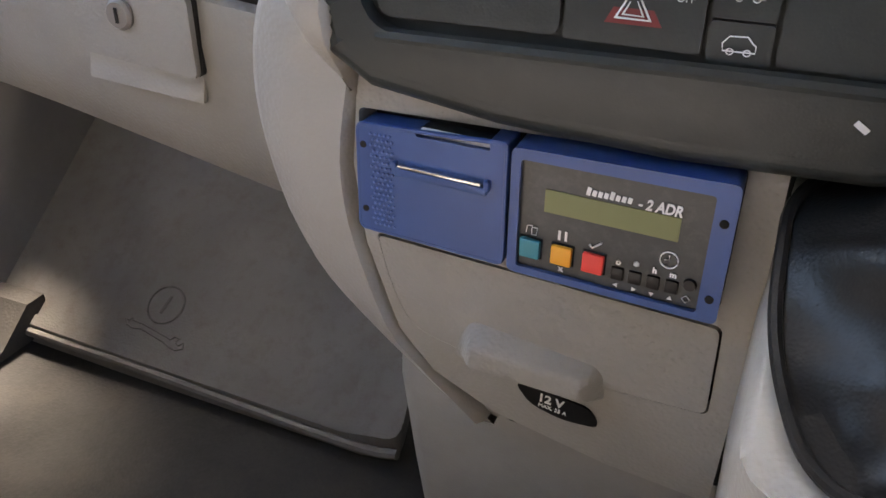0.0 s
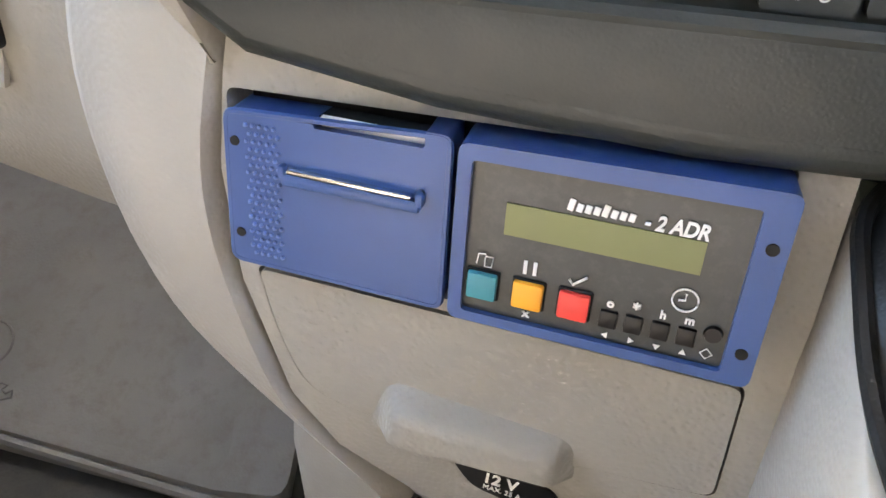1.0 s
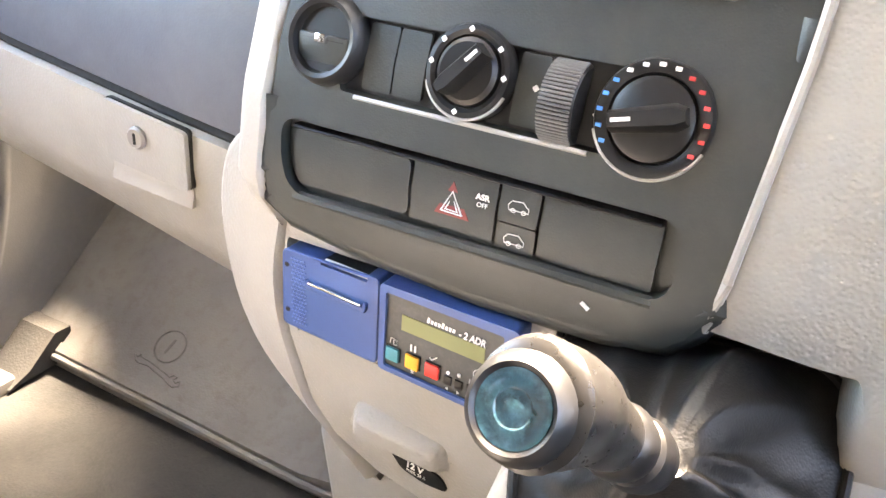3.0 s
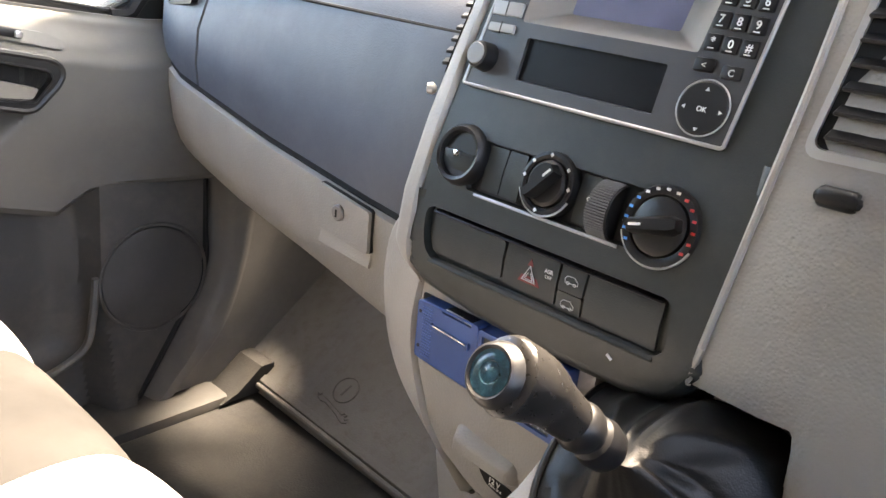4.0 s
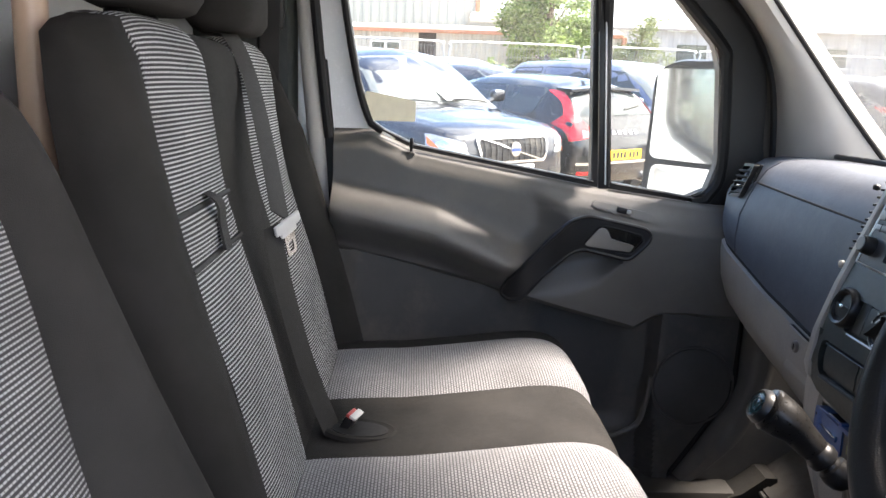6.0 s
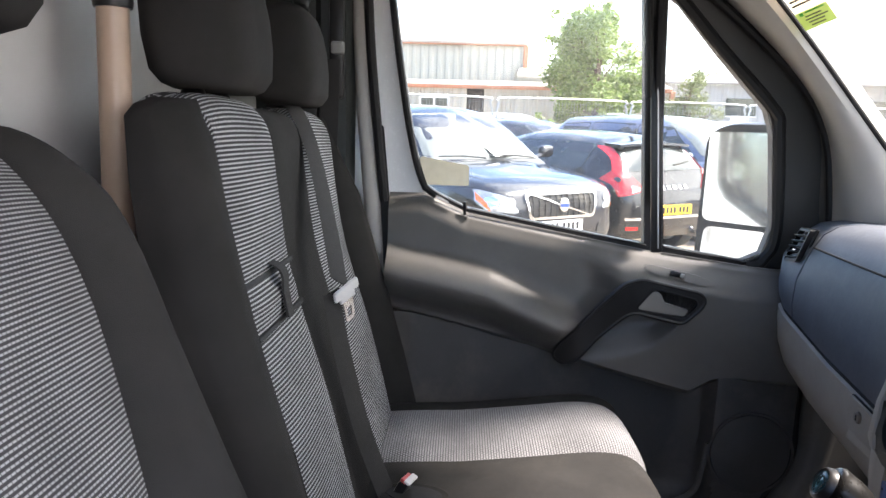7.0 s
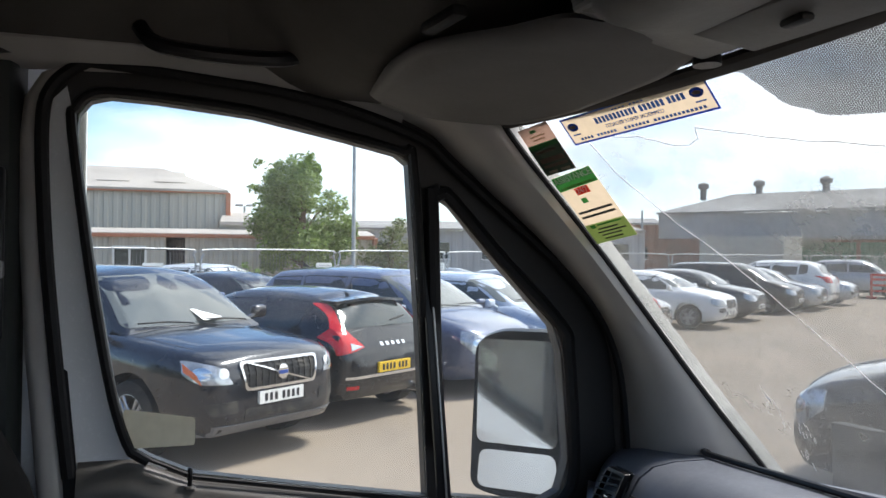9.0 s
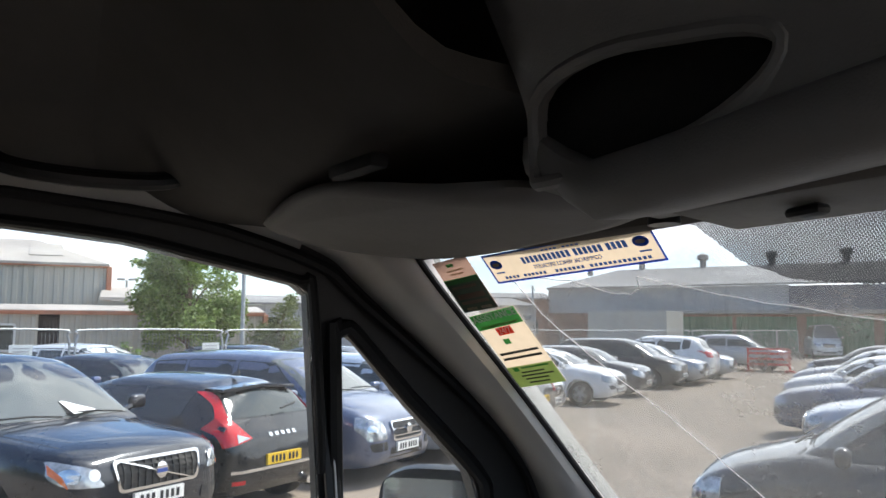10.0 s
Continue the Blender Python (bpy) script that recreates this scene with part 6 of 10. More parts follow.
part("side_panel", loft([drv_prof(x) for x in [0.1885, 0.195, 0.21, 0.235, 0.25, 0.254, 0.257, 0.260, 0.263, 0.266] + lin(0.28, 0.345, 4)]), GREY, dside, "pale grey panel beside the fascia", angle=50)
part("outer_panel", loft([drv_prof(x) for x in lin(0.347, 0.92, 14)]), DASH, dside, "charcoal driver's panel", angle=50)
part("panel_bead", tube([(p[0] - 0.001, p[1] - 0.001, p[2]) for p in drv_prof(0.1885)[3:9]], 0.003, 8), GREY_SMOOTH, dside, "pale bead along the fascia")
part("instrument_hood", loft([[(x, 0.30 + dy_, 1.70 + 0.08 * math.sin(math.pi * (x - 0.30) / 0.5)), (x, 0.30 + dy_, 1.73 + 0.09 * math.sin(math.pi * (x - 0.30) / 0.5)), (x, 0.60, 1.73 + 0.07 * math.sin(math.pi * (x - 0.30) / 0.5)), (x, 0.60, 1.66)] for x, dy_ in ((0.30, 0.06), (0.36, 0.02), (0.45, 0.0), (0.55, 0.0), (0.66, 0.0), (0.74, 0.02), (0.80, 0.06))]), DASH, dside, "charcoal instrument hood", angle=50)
part("column_shroud", loft([[(0.45, y, z0), (0.57, y, z0), (0.58, y, z1), (0.44, y, z1)] for y, z0, z1 in ((0.26, 1.60, 1.68), (0.34, 1.56, 1.68), (0.46, 1.52, 1.68))]), BLACK, dside, "black column shroud")
dv = lambda u, v, d: (u, interp(v, [1.58, 1.66, 1.74, 1.77], [0.004, 0.035, 0.062, 0.08]) + interp(u, [0.186, 0.24, 0.32, 0.5], [0.356, 0.350, 0.358, 0.385]) - d, v)
vf = rounded([(0.199, 1.612), (0.335, 1.612), (0.335, 1.762), (0.212, 1.762)], 0.012)
part("vent_frame", plate(vf, [rounded([(0.204, 1.618), (0.330, 1.618), (0.330, 1.756), (0.217, 1.756)], 0.009)], lambda u, v, d: dv(u, v, 0.005 - d), 0.012, cuts_v=(1.66, 1.71, 1.74)), SILVER, dside, "pale vent frame")
part("vent_back", plate(vf, [], lambda u, v, d: dv(u, v, 0.0015 - d), 0.003, cuts_v=(1.66, 1.71, 1.74)), DEEP, dside)
for k in range(9):
    z = 1.628 + k * 0.0152
    part("slat", box(dv(0.270, z, 0.006), (0.118, 0.012, 0.003), 0.001, 1, (22, 0, -2)), BLACK, dside)
part("vent_tab", box(dv(0.285, 1.705, 0.012), (0.016, 0.014, 0.006), 0.002, 2), CHROME, dside, "bright vent tab")
part("thumb_slot", box((0.232, drv_prof(0.232)[5][1] + 0.001, 1.592), (0.030, 0.012, 0.009), 0.004, 2, (-14, 0, -3)), DEEP, dside)
part("thumb_wheel", lathe([(0.006, -0.012), (0.0072, -0.010), (0.0072, 0.010), (0.006, 0.012)], 30, pose(0.232, drv_prof(0.232)[5][1] + 0.002, 1.592, 0, 90, 0)), BLACK, dside, "small black thumb wheel")
sw_c, sw_t = Vector((0.510, 0.183, 1.666)), 27.5
wm = Matrix.Translation(sw_c) @ pose(0, 0, 0, -sw_t, 0, 0)
wheel = thing("steering_wheel", "black leather-trimmed steering wheel with silver spoke and buttons", "steering wheel", (0.51, 0.20, 1.5))
W = lambda x, z, d=0.0: wm @ Vector((x, -d, z))
part("rim", tube([W(0.174 * math.cos(a), 0.174 * math.sin(a)) for a in lin(0, 6.2832, 65)[:-1]], 0.0165, 16, True, (1.0, 0.9), up=(0, -1, 0.5)), LEATHER, wheel, "worn black leather rim")
hub = loft([[W(p.x, p.y, d) for p in rounded([(-0.085, -0.075), (0.085, -0.075), (0.10, 0.05), (-0.10, 0.05)], 0.04, 5)] for d in (-0.045, 0.0, 0.012)] + [[W(p.x * 0.8, p.y * 0.8, 0.024) for p in rounded([(-0.085, -0.075), (0.085, -0.075), (0.10, 0.05), (-0.10, 0.05)], 0.04, 5)]])
part("hub", hub, PANEL, wheel, "black padded hub", angle=50)
for s_ in (-1, 1):
    sp = loft([[W(s_ * x, z0, 0.004), W(s_ * x, z1, 0.004), W(s_ * x, z1, -0.018), W(s_ * x, z0, -0.018)] for x, z0, z1 in ((0.07, -0.055, 0.045), (0.115, -0.02, 0.048), (0.145, 0.004, 0.060), (0.168, 0.000, 0.072))])
    spk = part("spoke", sp, PANEL, wheel, "black side spoke", angle=50)
    part("button_dish", lathe([(0, 0.003), (0.024, 0.003), (0.026, 0.001), (0.026, -0.004)], 32, W(s_ * 0.108, 0.016, 0.004).to_tuple() and Matrix.Translation(W(s_ * 0.108, 0.016, 0.004)) @ pose(0, 0, 0, 90 - sw_t, 0, 0)), BLACK, spk, "round button dish")
    bm_ = Matrix.Translation(W(s_ * 0.108, 0.016, 0.0075)) @ pose(0, 0, 0, 90 - sw_t, 0, 0)
    part("centre_button", lathe([(0, 0.0015), (0.008, 0.001), (0.009, -0.001), (0, -0.001)], 24, bm_), SILVER, spk)
    for a in (45, 135, 225, 315):
        part("button_split", moved(box((0.016, 0, 0), (0.014, 0.001, 0.0008), 0, 1), bm_ @ pose(0, 0, 0, 0, 0, a)), DEEP, spk)
    for a in (0, 90, 180, 270):
        part("button_print", moved(box((0.0165, 0, 0), (0.004, 0.004, 0.0006), 0, 1), bm_ @ pose(0, 0, 0, 0, 0, a)), INK, spk)
    lo_ = loft([[W(s_ * x0, z, 0.006), W(s_ * x1, z, 0.006), W(s_ * x1, z, -0.012), W(s_ * x0, z, -0.012)] for x0, x1, z in ((0.006, 0.040, -0.072), (0.026, 0.063, -0.118), (0.044, 0.086, -0.156))])
    part("lower_spoke", lo_, SILVER, wheel, "silver lower spoke", angle=50)


# ---- seats ----
def uv_metres(ob, fn):
    me = ob.data
    layer = me.uv_layers.new(name="UVMap")
    for l in me.loops:
        layer.data[l.index].uv = fn(me.vertices[l.vertex_index].co)
    return ob


CUSH = [(-0.455, 1.215), (-0.40, 1.233), (-0.30, 1.240), (-0.235, 1.243), (-0.10, 1.258), (0.0, 1.270), (0.055, 1.270), (0.090, 1.260), (0.112, 1.238), (0.122, 1.20), (0.118, 1.13), (0.108, 1.06)]
cush_line = spline([(0, y, z) for y, z in CUSH], 3)
CLEN = [0.0]
for a, b in zip(cush_line, cush_line[1:]):
    CLEN.append(CLEN[-1] + (b - a).length)


def cushion_piece(x0, x1, i0, i1, puff, lift=0.0, round_side=0):
    def f(u, v):
        k = int(round(i0 + (i1 - i0) * v))
        p = cush_line[k]
        n_ = (cush_line[min(k + 1, len(cush_line) - 1)] - cush_line[max(k - 1, 0)]).normalized()
        nrm = Vector((0, -n_.z, n_.y))
        e = puff * (1 - (2 * u - 1) ** 4) * min(1.0, min(k - i0, i1 - k) / 1.5 + 0.25)
        off = lift + e
        if round_side == 1:
            off -= 0.045 * u ** 3
        if round_side == -1:
            off -= 0.045 * (1 - u) ** 3
        return (x0 + (x1 - x0) * u, p.y + nrm.y * off, p.z + nrm.z * off)
    return sheet(f, lin(0, 1, 13), [j / (i1 - i0) for j in range(i1 - i0 + 1)], (0, -0.01, -0.03))


bench = thing("bench_seat", "double passenger seat in black and grey woven cloth, worn", "seat", (-0.37, -0.25, 0.89))
n_c = len(cush_line) - 1
k_seam = min(range(n_c), key=lambda k: abs(cush_line[k].y + 0.238))


def cloth_uv(co):
    y = co.y + BASE["bench_seat"].y
    z = co.z + BASE["bench_seat"].z
    k = min(range(len(cush_line)), key=lambda k: (cush_line[k].y - y) ** 2 + (cush_line[k].z - z) ** 2)
    return (co.x, CLEN[k])


for nm, x0, x1, i0, i1, mt, pf, rs, lb in (
    ("cushion_side", -0.880, -0.795, 0, n_c, DARK_CLOTH, 0.010, -1, "black cloth side"),
    ("cushion_panel", -0.795, -0.497, 0, k_seam, WEAVE, 0.008, 0, "grey woven panel"),
    ("cushion_panel", -0.795, -0.497, k_seam, n_c, WEAVE, 0.010, 0, "grey woven panel"),
    ("cushion_centre", -0.497, -0.245, 0, n_c, DARK_CLOTH, 0.004, 0, "dusty black cloth centre"),
    ("cushion_panel", -0.245, 0.092, 0, k_seam, WEAVE, 0.008, 0, "grey woven panel"),
    ("cushion_panel", -0.245, 0.092, k_seam, n_c, WEAVE, 0.010, 0, "grey woven panel"),
    ("cushion_side", 0.092, 0.112, 0, n_c, DARK_CLOTH, 0.008, 1, "black cloth side"),
):
    ob = part(nm, cushion_piece(x0, x1, i0, i1, pf, 0.0, rs), mt, bench, lb, angle=50)
    if mt is WEAVE:
        uv_metres(ob, cloth_uv)
part("seat_box", box((-0.38, -0.17, 1.03), (0.93, 0.50, 0.28), 0.02), BLACK, bench, "black seat base")

BACK = [(1.17, -0.385), (1.25, -0.405), (1.35, -0.430), (1.45, -0.457), (1.56, -0.492), (1.66, -0.520), (1.76, -0.536), (1.84, -0.547), (1.872, -0.560), (1.888, -0.580), (1.890, -0.605), (1.875, -0.622)]
back_line = spline([(0, y, z) for z, y in BACK], 3)
BLEN = [0.0]
for a, b in zip(back_line, back_line[1:]):
    BLEN.append(BLEN[-1] + (b - a).length)


def back_piece(x0, x1, i0, i1, puff, dx=0.0, dyy=0.0, side=0, arch=0.0, line=None):
    line = line or back_line

    def f(u, v):
        k = int(round(i0 + (i1 - i0) * v))
        p = line[k]
        t_ = (line[min(k + 1, len(line) - 1)] - line[max(k - 1, 0)]).normalized()
        nrm = Vector((0, t_.z, -t_.y))
        ahead = 0
        off = puff * (1 - (2 * u - 1) ** 4) * min(1.0, min(k - i0, i1 - k) / 1.5 + 0.2)
        xa, xb = (e_(p.z) if callable(e_) else e_ for e_ in (x0, x1))
        x = xa + (xb - xa) * u
        if side:
            q = u if side > 0 else 1 - u
            ahead = 0.022 * math.sin(math.pi * min(q * 1.25, 1)) * (1 - smooth01(1.78, 1.88, p.z)) - 0.14 * max(q - 0.62, 0) ** 1.5 * (1 - 0.8 * smooth01(1.76, 1.87, p.z))
            dz_side = -0.035 * q * q * smooth01(1.78, 1.88, p.z)
        dz = -arch * (2 * u - 1) ** 2 * smooth01(1.75, 1.9, p.z) + (dz_side if side else 0)
        return (x + dx, p.y + nrm.y * off + dyy + ahead, p.z + nrm.z * off + dz)
    return sheet(f, lin(0, 1, 15), [j / (i1 - i0) for j in range(i1 - i0 + 1)], (0, -0.03, 0))


def back_uv(line, lens, base):
    def fn(co):
        y, z = co.y + base.y, co.z + base.z
        k = min(range(len(line)), key=lambda k: (line[k].y - y) ** 2 + (line[k].z - z) ** 2)
        return (co.x, lens[k])
    return fn


n_b = len(back_line) - 1
k_fold = min(range(n_b), key=lambda k: abs(back_line[k].z - 1.585))
k_flap = min(range(n_b), key=lambda k: abs(back_line[k].z - 1.665))
for nm, x0, x1, i0, i1, mt, pf, lb in (
    ("back_panel", -0.272, 0.008, 0, k_fold, WEAVE_FINE, 0.010, "grey woven panel"),
    ("back_panel", -0.272, 0.008, k_fold, k_flap, WEAVE_FINE, 0.016, "grey woven folding flap"),
    ("back_panel", -0.272, 0.008, k_flap, n_b, WEAVE_FINE, 0.012, "grey woven panel"),
    ("back_centre", -0.505, -0.272, 0, n_b, DARK_CLOTH, 0.002, "black cloth centre"),
    ("back_panel", -0.815, -0.505, 0, k_fold, WEAVE_FINE, 0.010, "grey woven panel"),
    ("back_panel", -0.815, -0.505, k_fold, n_b, WEAVE_FINE, 0.012, "grey woven panel"),
):
    ob = part(nm, back_piece(x0, x1, i0, i1, pf), mt, bench, lb, angle=50)
    if mt is WEAVE_FINE:
        uv_metres(ob, back_uv(back_line, BLEN, BASE["bench_seat"]))


def bolster(xi, xo, bulge):
    """The padded side of a seat back, from the panel's edge xi out to xo, rounded off at the top."""
    zs, ys = [p[0] for p in BACK[:9]], [p[1] for p in BACK[:9]]
    w = xo - xi
    rings = []
    for z, k, back in ((1.10, 1, 0), (1.20, 1, 0), (1.35, 1, 0), (1.50, 1, 0), (1.62, 1, 0), (1.72, 1, 0), (1.80, 0.98, 0), (1.845, 0.93, 0.003), (1.868, 0.85, 0.008), (1.882, 0.72, 0.016), (1.890, 0.50, 0.028)):
        y, f = interp(z, zs, ys), bulge * (1 - smooth01(1.66, 1.86, z))
        yb = min(y - 0.075, -0.600) + back
        ring = [(xi, y - 0.006 - back * 0.4, z), (xi + w * 0.10 * k, y + 0.003 + f * 0.25 - back * 0.4, z), (xi + w * 0.35 * k, y + 0.008 + f * 0.80 - back * 0.4, z), (xi + w * 0.65 * k, y + 0.006 + f - back * 0.5, z), (xi + w * 0.87 * k, y - 0.008 + f * 0.85 - back * 0.6, z), (xi + w * 0.98 * k, y - 0.028 + f * 0.5 - back * 0.6, z), (xi + w * k, (y + yb) / 2, z), (xi + w * 0.97 * k, yb + 0.008, z), (xi + w * 0.8 * k, yb, z), (xi, yb, z)]
        rings.append([p_ for p_ in ring])
    return loft(rings)


for k_ in (k_fold, k_flap):
    part("flap_seam", tube([(x, back_line[k_].y + 0.004, back_line[k_].z) for x in lin(-0.268, 0.004, 9)], 0.0045, 6), DEEP, bench, "dark gap round the folding flap")
part("back_side", bolster(0.008, 0.125, 0.016), DARK_CLOTH, bench, "black cloth bolster", angle=60)
part("back_side", bolster(-0.815, -0.905, 0.050), DARK_CLOTH, bench, "black cloth bolster", angle=60)
part("back_piping", tube([(0.033, interp(z, [p[0] for p in BACK[:9]], [p[1] for p in BACK[:9]]) + 0.014 - 0.016 * smooth01(1.66, 1.86, z), z) for z in lin(1.2, 1.86, 24)], 0.0022, 6), DARK_CLOTH, bench, "piped seam")
part("back_shell", box((-0.41, -0.632, 1.50), (0.84, 0.03, 0.70), 0.015, 2, (3, 0, 0)), BLACK, bench, "black seat back")
strap = [(1.676, -0.520), (1.668, -0.500), (1.655, -0.494), (1.635, -0.494), (1.615, -0.490), (1.598, -0.486)]
part("pull_strap", sheet(lambda u, v: (-0.158 + 0.034 * u, interp(-1.676 + 0.078 * v, [-p[0] for p in strap], [p[1] for p in strap]), 1.676 - 0.078 * v), lin(0, 1, 4), lin(0, 1, 14), (0, -0.004, 0)), WEBBING, bench, "black pull strap")
part("buckle_recess", lathe([(0, 0.001), (0.038, 0.001), (0.046, 0.005), (0.052, 0.003), (0.054, -0.004)], 28, pose(-0.335, -0.315, 1.2455, -3, 0, 0) @ Matrix.Diagonal((0.8, 1.25, 1, 1))), DARK_CLOTH, bench, "worn hole in the cushion")
part("recess_floor", lathe([(0, 0.0), (0.038, 0.0), (0.038, -0.002), (0, -0.002)], 28, pose(-0.335, -0.315, 1.2485, -3, 0, 0) @ Matrix.Diagonal((0.8, 1.25, 1, 1))), DEEP, bench)


def headrest(x, dyy=0.0, dz=0.0, w=0.128, lean=0):
    rows_ = []
    for k, (z, sx, sy) in enumerate(((1.916, 0.80, 0.55), (1.922, 0.92, 0.74), (1.938, 0.99, 0.92), (1.98, 1.0, 1.0), (2.02, 0.97, 1.0), (2.055, 0.90, 0.95), (2.082, 0.78, 0.84), (2.098, 0.60, 0.64), (2.106, 0.34, 0.34))):
        ring = []
        for j in range(52):
            a = 2 * math.pi * j / 52
            ca, sa = math.cos(a), math.sin(a)
            ring.append((x + w * sx * math.copysign(abs(ca) ** 0.55, ca), -0.592 + dyy + 0.068 * sy * math.copysign(abs(sa) ** 0.7, sa) - 0.10 * (z - 2.0), z + dz))
        rows_.append(ring)
    return loft(rows_)


for x in (-0.118, -0.600):
    hr = part("headrest", headrest(x, 0.0, -0.010), DARK_CLOTH, bench, "black cloth headrest", angle=60)
    for dx in (-0.055, 0.055):
        part("headrest_post", tube([(x + dx, -0.598, 1.86), (x + dx, -0.598, 1.93)], 0.007, 10), CHROME, hr, "chrome post")
        part("post_collar", lathe([(0.0, 0.012), (0.013, 0.011), (0.016, 0.0), (0, 0)], 16, pose(x + dx, -0.598, 1.900)), BLACK, hr)

belt = thing("seat_belt", "black lap and shoulder belt hanging with its steel tongue", "seat belt", (-0.33, -0.4, 1.24))
part("belt_webbing", tube(spline([(-0.545, -0.612, 1.915), (-0.535, -0.568, 1.902), (-0.505, -0.528, 1.83), (-0.41, -0.483, 1.72), (-0.318, -0.446, 1.615)], 6), 0.025, 8, False, (1, 0.06), up=(0.45, 1, 0.35)), WEBBING, belt, "flat black webbing")
part("belt_webbing", tube(spline([(-0.312, -0.458, 1.60), (-0.318, -0.440, 1.50), (-0.325, -0.410, 1.38), (-0.332, -0.380, 1.29), (-0.338, -0.360, 1.238)], 6), 0.025, 8, False, (1, 0.06), up=(0.45, 1, 0.35)), WEBBING, belt, "flat black webbing")
tg = Matrix.Translation((-0.312, -0.434, 1.604)) @ pose(0, 0, 0, 0, 0, -32) @ pose(0, 0, 0, 75, 0, 0) @ pose(0, 0, 0, 0, 0, -28)
part("tongue_head", moved(merge(box((0, 0, 0), (0.056, 0.020, 0.008), 0.004, 2), box((0, -0.014, 0), (0.034, 0.014, 0.007), 0.003, 2)), tg), stuff("pale_grey_plastic_tongue", (0.55, 0.55, 0.54), 0.4), belt, "pale plastic tongue head")
part("steel_tongue", plate(rounded([(-0.012, -0.016), (0.012, -0.016), (0.010, -0.066), (-0.010, -0.066)], 0.006), [rounded([(-0.005, -0.036), (0.005, -0.036), (0.005, -0.056), (-0.005, -0.056)], 0.002)], lambda u, v, d: tg @ Vector((u, v, d - 0.001)), 0.0025), CHROME, belt, "bright steel tongue")
bk = thing("belt_buckle", "black belt buckle with a red button, sunk in the cushion", "belt buckle", (-0.345, -0.33, 1.24))
bkm = Matrix.Translation((-0.346, -0.332, 1.262)) @ pose(0, 0, 0, 62, 0, -20)
part("buckle_body", moved(box((0, -0.02, 0), (0.034, 0.055, 0.018), 0.005, 2), bkm), BLACK, bk)
part("red_button", moved(box((0, 0.008, 0.002), (0.030, 0.010, 0.012), 0.003, 2), bkm), stuff("buckle_red", (0.62, 0.08, 0.07), 0.4), bk, "worn red release button")
part("buckle_rim", moved(box((0, 0.012, -0.005), (0.036, 0.006, 0.012), 0.002, 2), bkm), stuff("buckle_white", (0.65, 0.62, 0.6), 0.5), bk, "pale worn edge")
anc = thing("belt_anchor", "black belt anchor beside the far end of the bench", "belt anchor", (-0.885, -0.40, 1.24))
part("anchor_body", box((-0.876, -0.392, 1.275), (0.02, 0.05, 0.06), 0.006, 2, (20, 0, 0)), BLACK, anc)
part("anchor_bolt", lathe([(0, 0.006), (0.010, 0.005), (0.011, 0), (0, 0)], 6, pose(-0.866, -0.388, 1.272, 0, 90, 0)), CHROME, anc)

drv = thing("bucket_seat", "driver's seat in black and grey woven cloth", "seat", (0.51, -0.35, 0.89))
DB = [(1.15, -0.31), (1.25, -0.340), (1.36, -0.372), (1.47, -0.412), (1.57, -0.462), (1.68, -0.519), (1.77, -0.560), (1.815, -0.592), (1.838, -0.62), (1.842, -0.645), (1.83, -0.667)]
drv_line = spline([(0, y, z) for z, y in DB], 3)
DLEN = [0.0]
for a, b in zip(drv_line, drv_line[1:]):
    DLEN.append(DLEN[-1] + (b - a).length)
n_d = len(drv_line) - 1
drv_edge = lambda z: 0.365 + 0.10 * smooth01(1.74, 1.48, z)
for nm, x0, x1, mt, pf, sd, lb in (("back_side", 0.282, drv_edge, DARK_CLOTH, 0.016, -1, "black cloth bolster"), ("back_panel", drv_edge, 0.65, WEAVE_SMALL, 0.004, 0, "grey woven panel"), ("back_side", 0.65, 0.74, DARK_CLOTH, 0.016, 1, "black cloth bolster")):
    ob = part(nm, back_piece(x0, x1, 0, n_d, pf, side=sd, line=drv_line, arch=0.05 if sd else 0.0), mt, drv, lb, angle=50)
    if mt is WEAVE_SMALL:
        uv_metres(ob, back_uv(drv_line, DLEN, BASE["bucket_seat"]))
for xs_ in (0.292, 0.73):
    part("back_flank", loft([[(xs_ - 0.012, y - 0.02, z), (xs_ + 0.012, y - 0.02, z), (xs_ + 0.012, -0.67, z), (xs_ - 0.012, -0.67, z)] for z, y in ((1.12, -0.32), (1.30, -0.37), (1.5, -0.445), (1.66, -0.525), (1.74, -0.57), (1.78, -0.61))]), DARK_CLOTH, drv, "black cloth flank", angle=50)
part("back_shell", box((0.51, -0.66, 1.45), (0.44, 0.03, 0.66), 0.015), BLACK, drv, "black seat back")
part("headrest", headrest(0.51, -0.01, 0.0), DARK_CLOTH, drv, "black cloth headrest", angle=60)
part("cushion", loft([[(p.x, p.y, z) for p in rounded([(0.51 - 0.24 * s_, -0.36), (0.51 + 0.24 * s_, -0.36), (0.51 + 0.24 * s_, 0.08 * s_), (0.51 - 0.24 * s_, 0.08 * s_)], 0.06, 5)] for z, s_ in ((1.09, 0.97), (1.14, 1.0), (1.19, 0.98), (1.215, 0.88))]), DARK_CLOTH, drv, "black cloth cushion", angle=60)
part("seat_box", box((0.51, -0.17, 0.99), (0.42, 0.42, 0.20), 0.02), BLACK, drv, "black seat base")

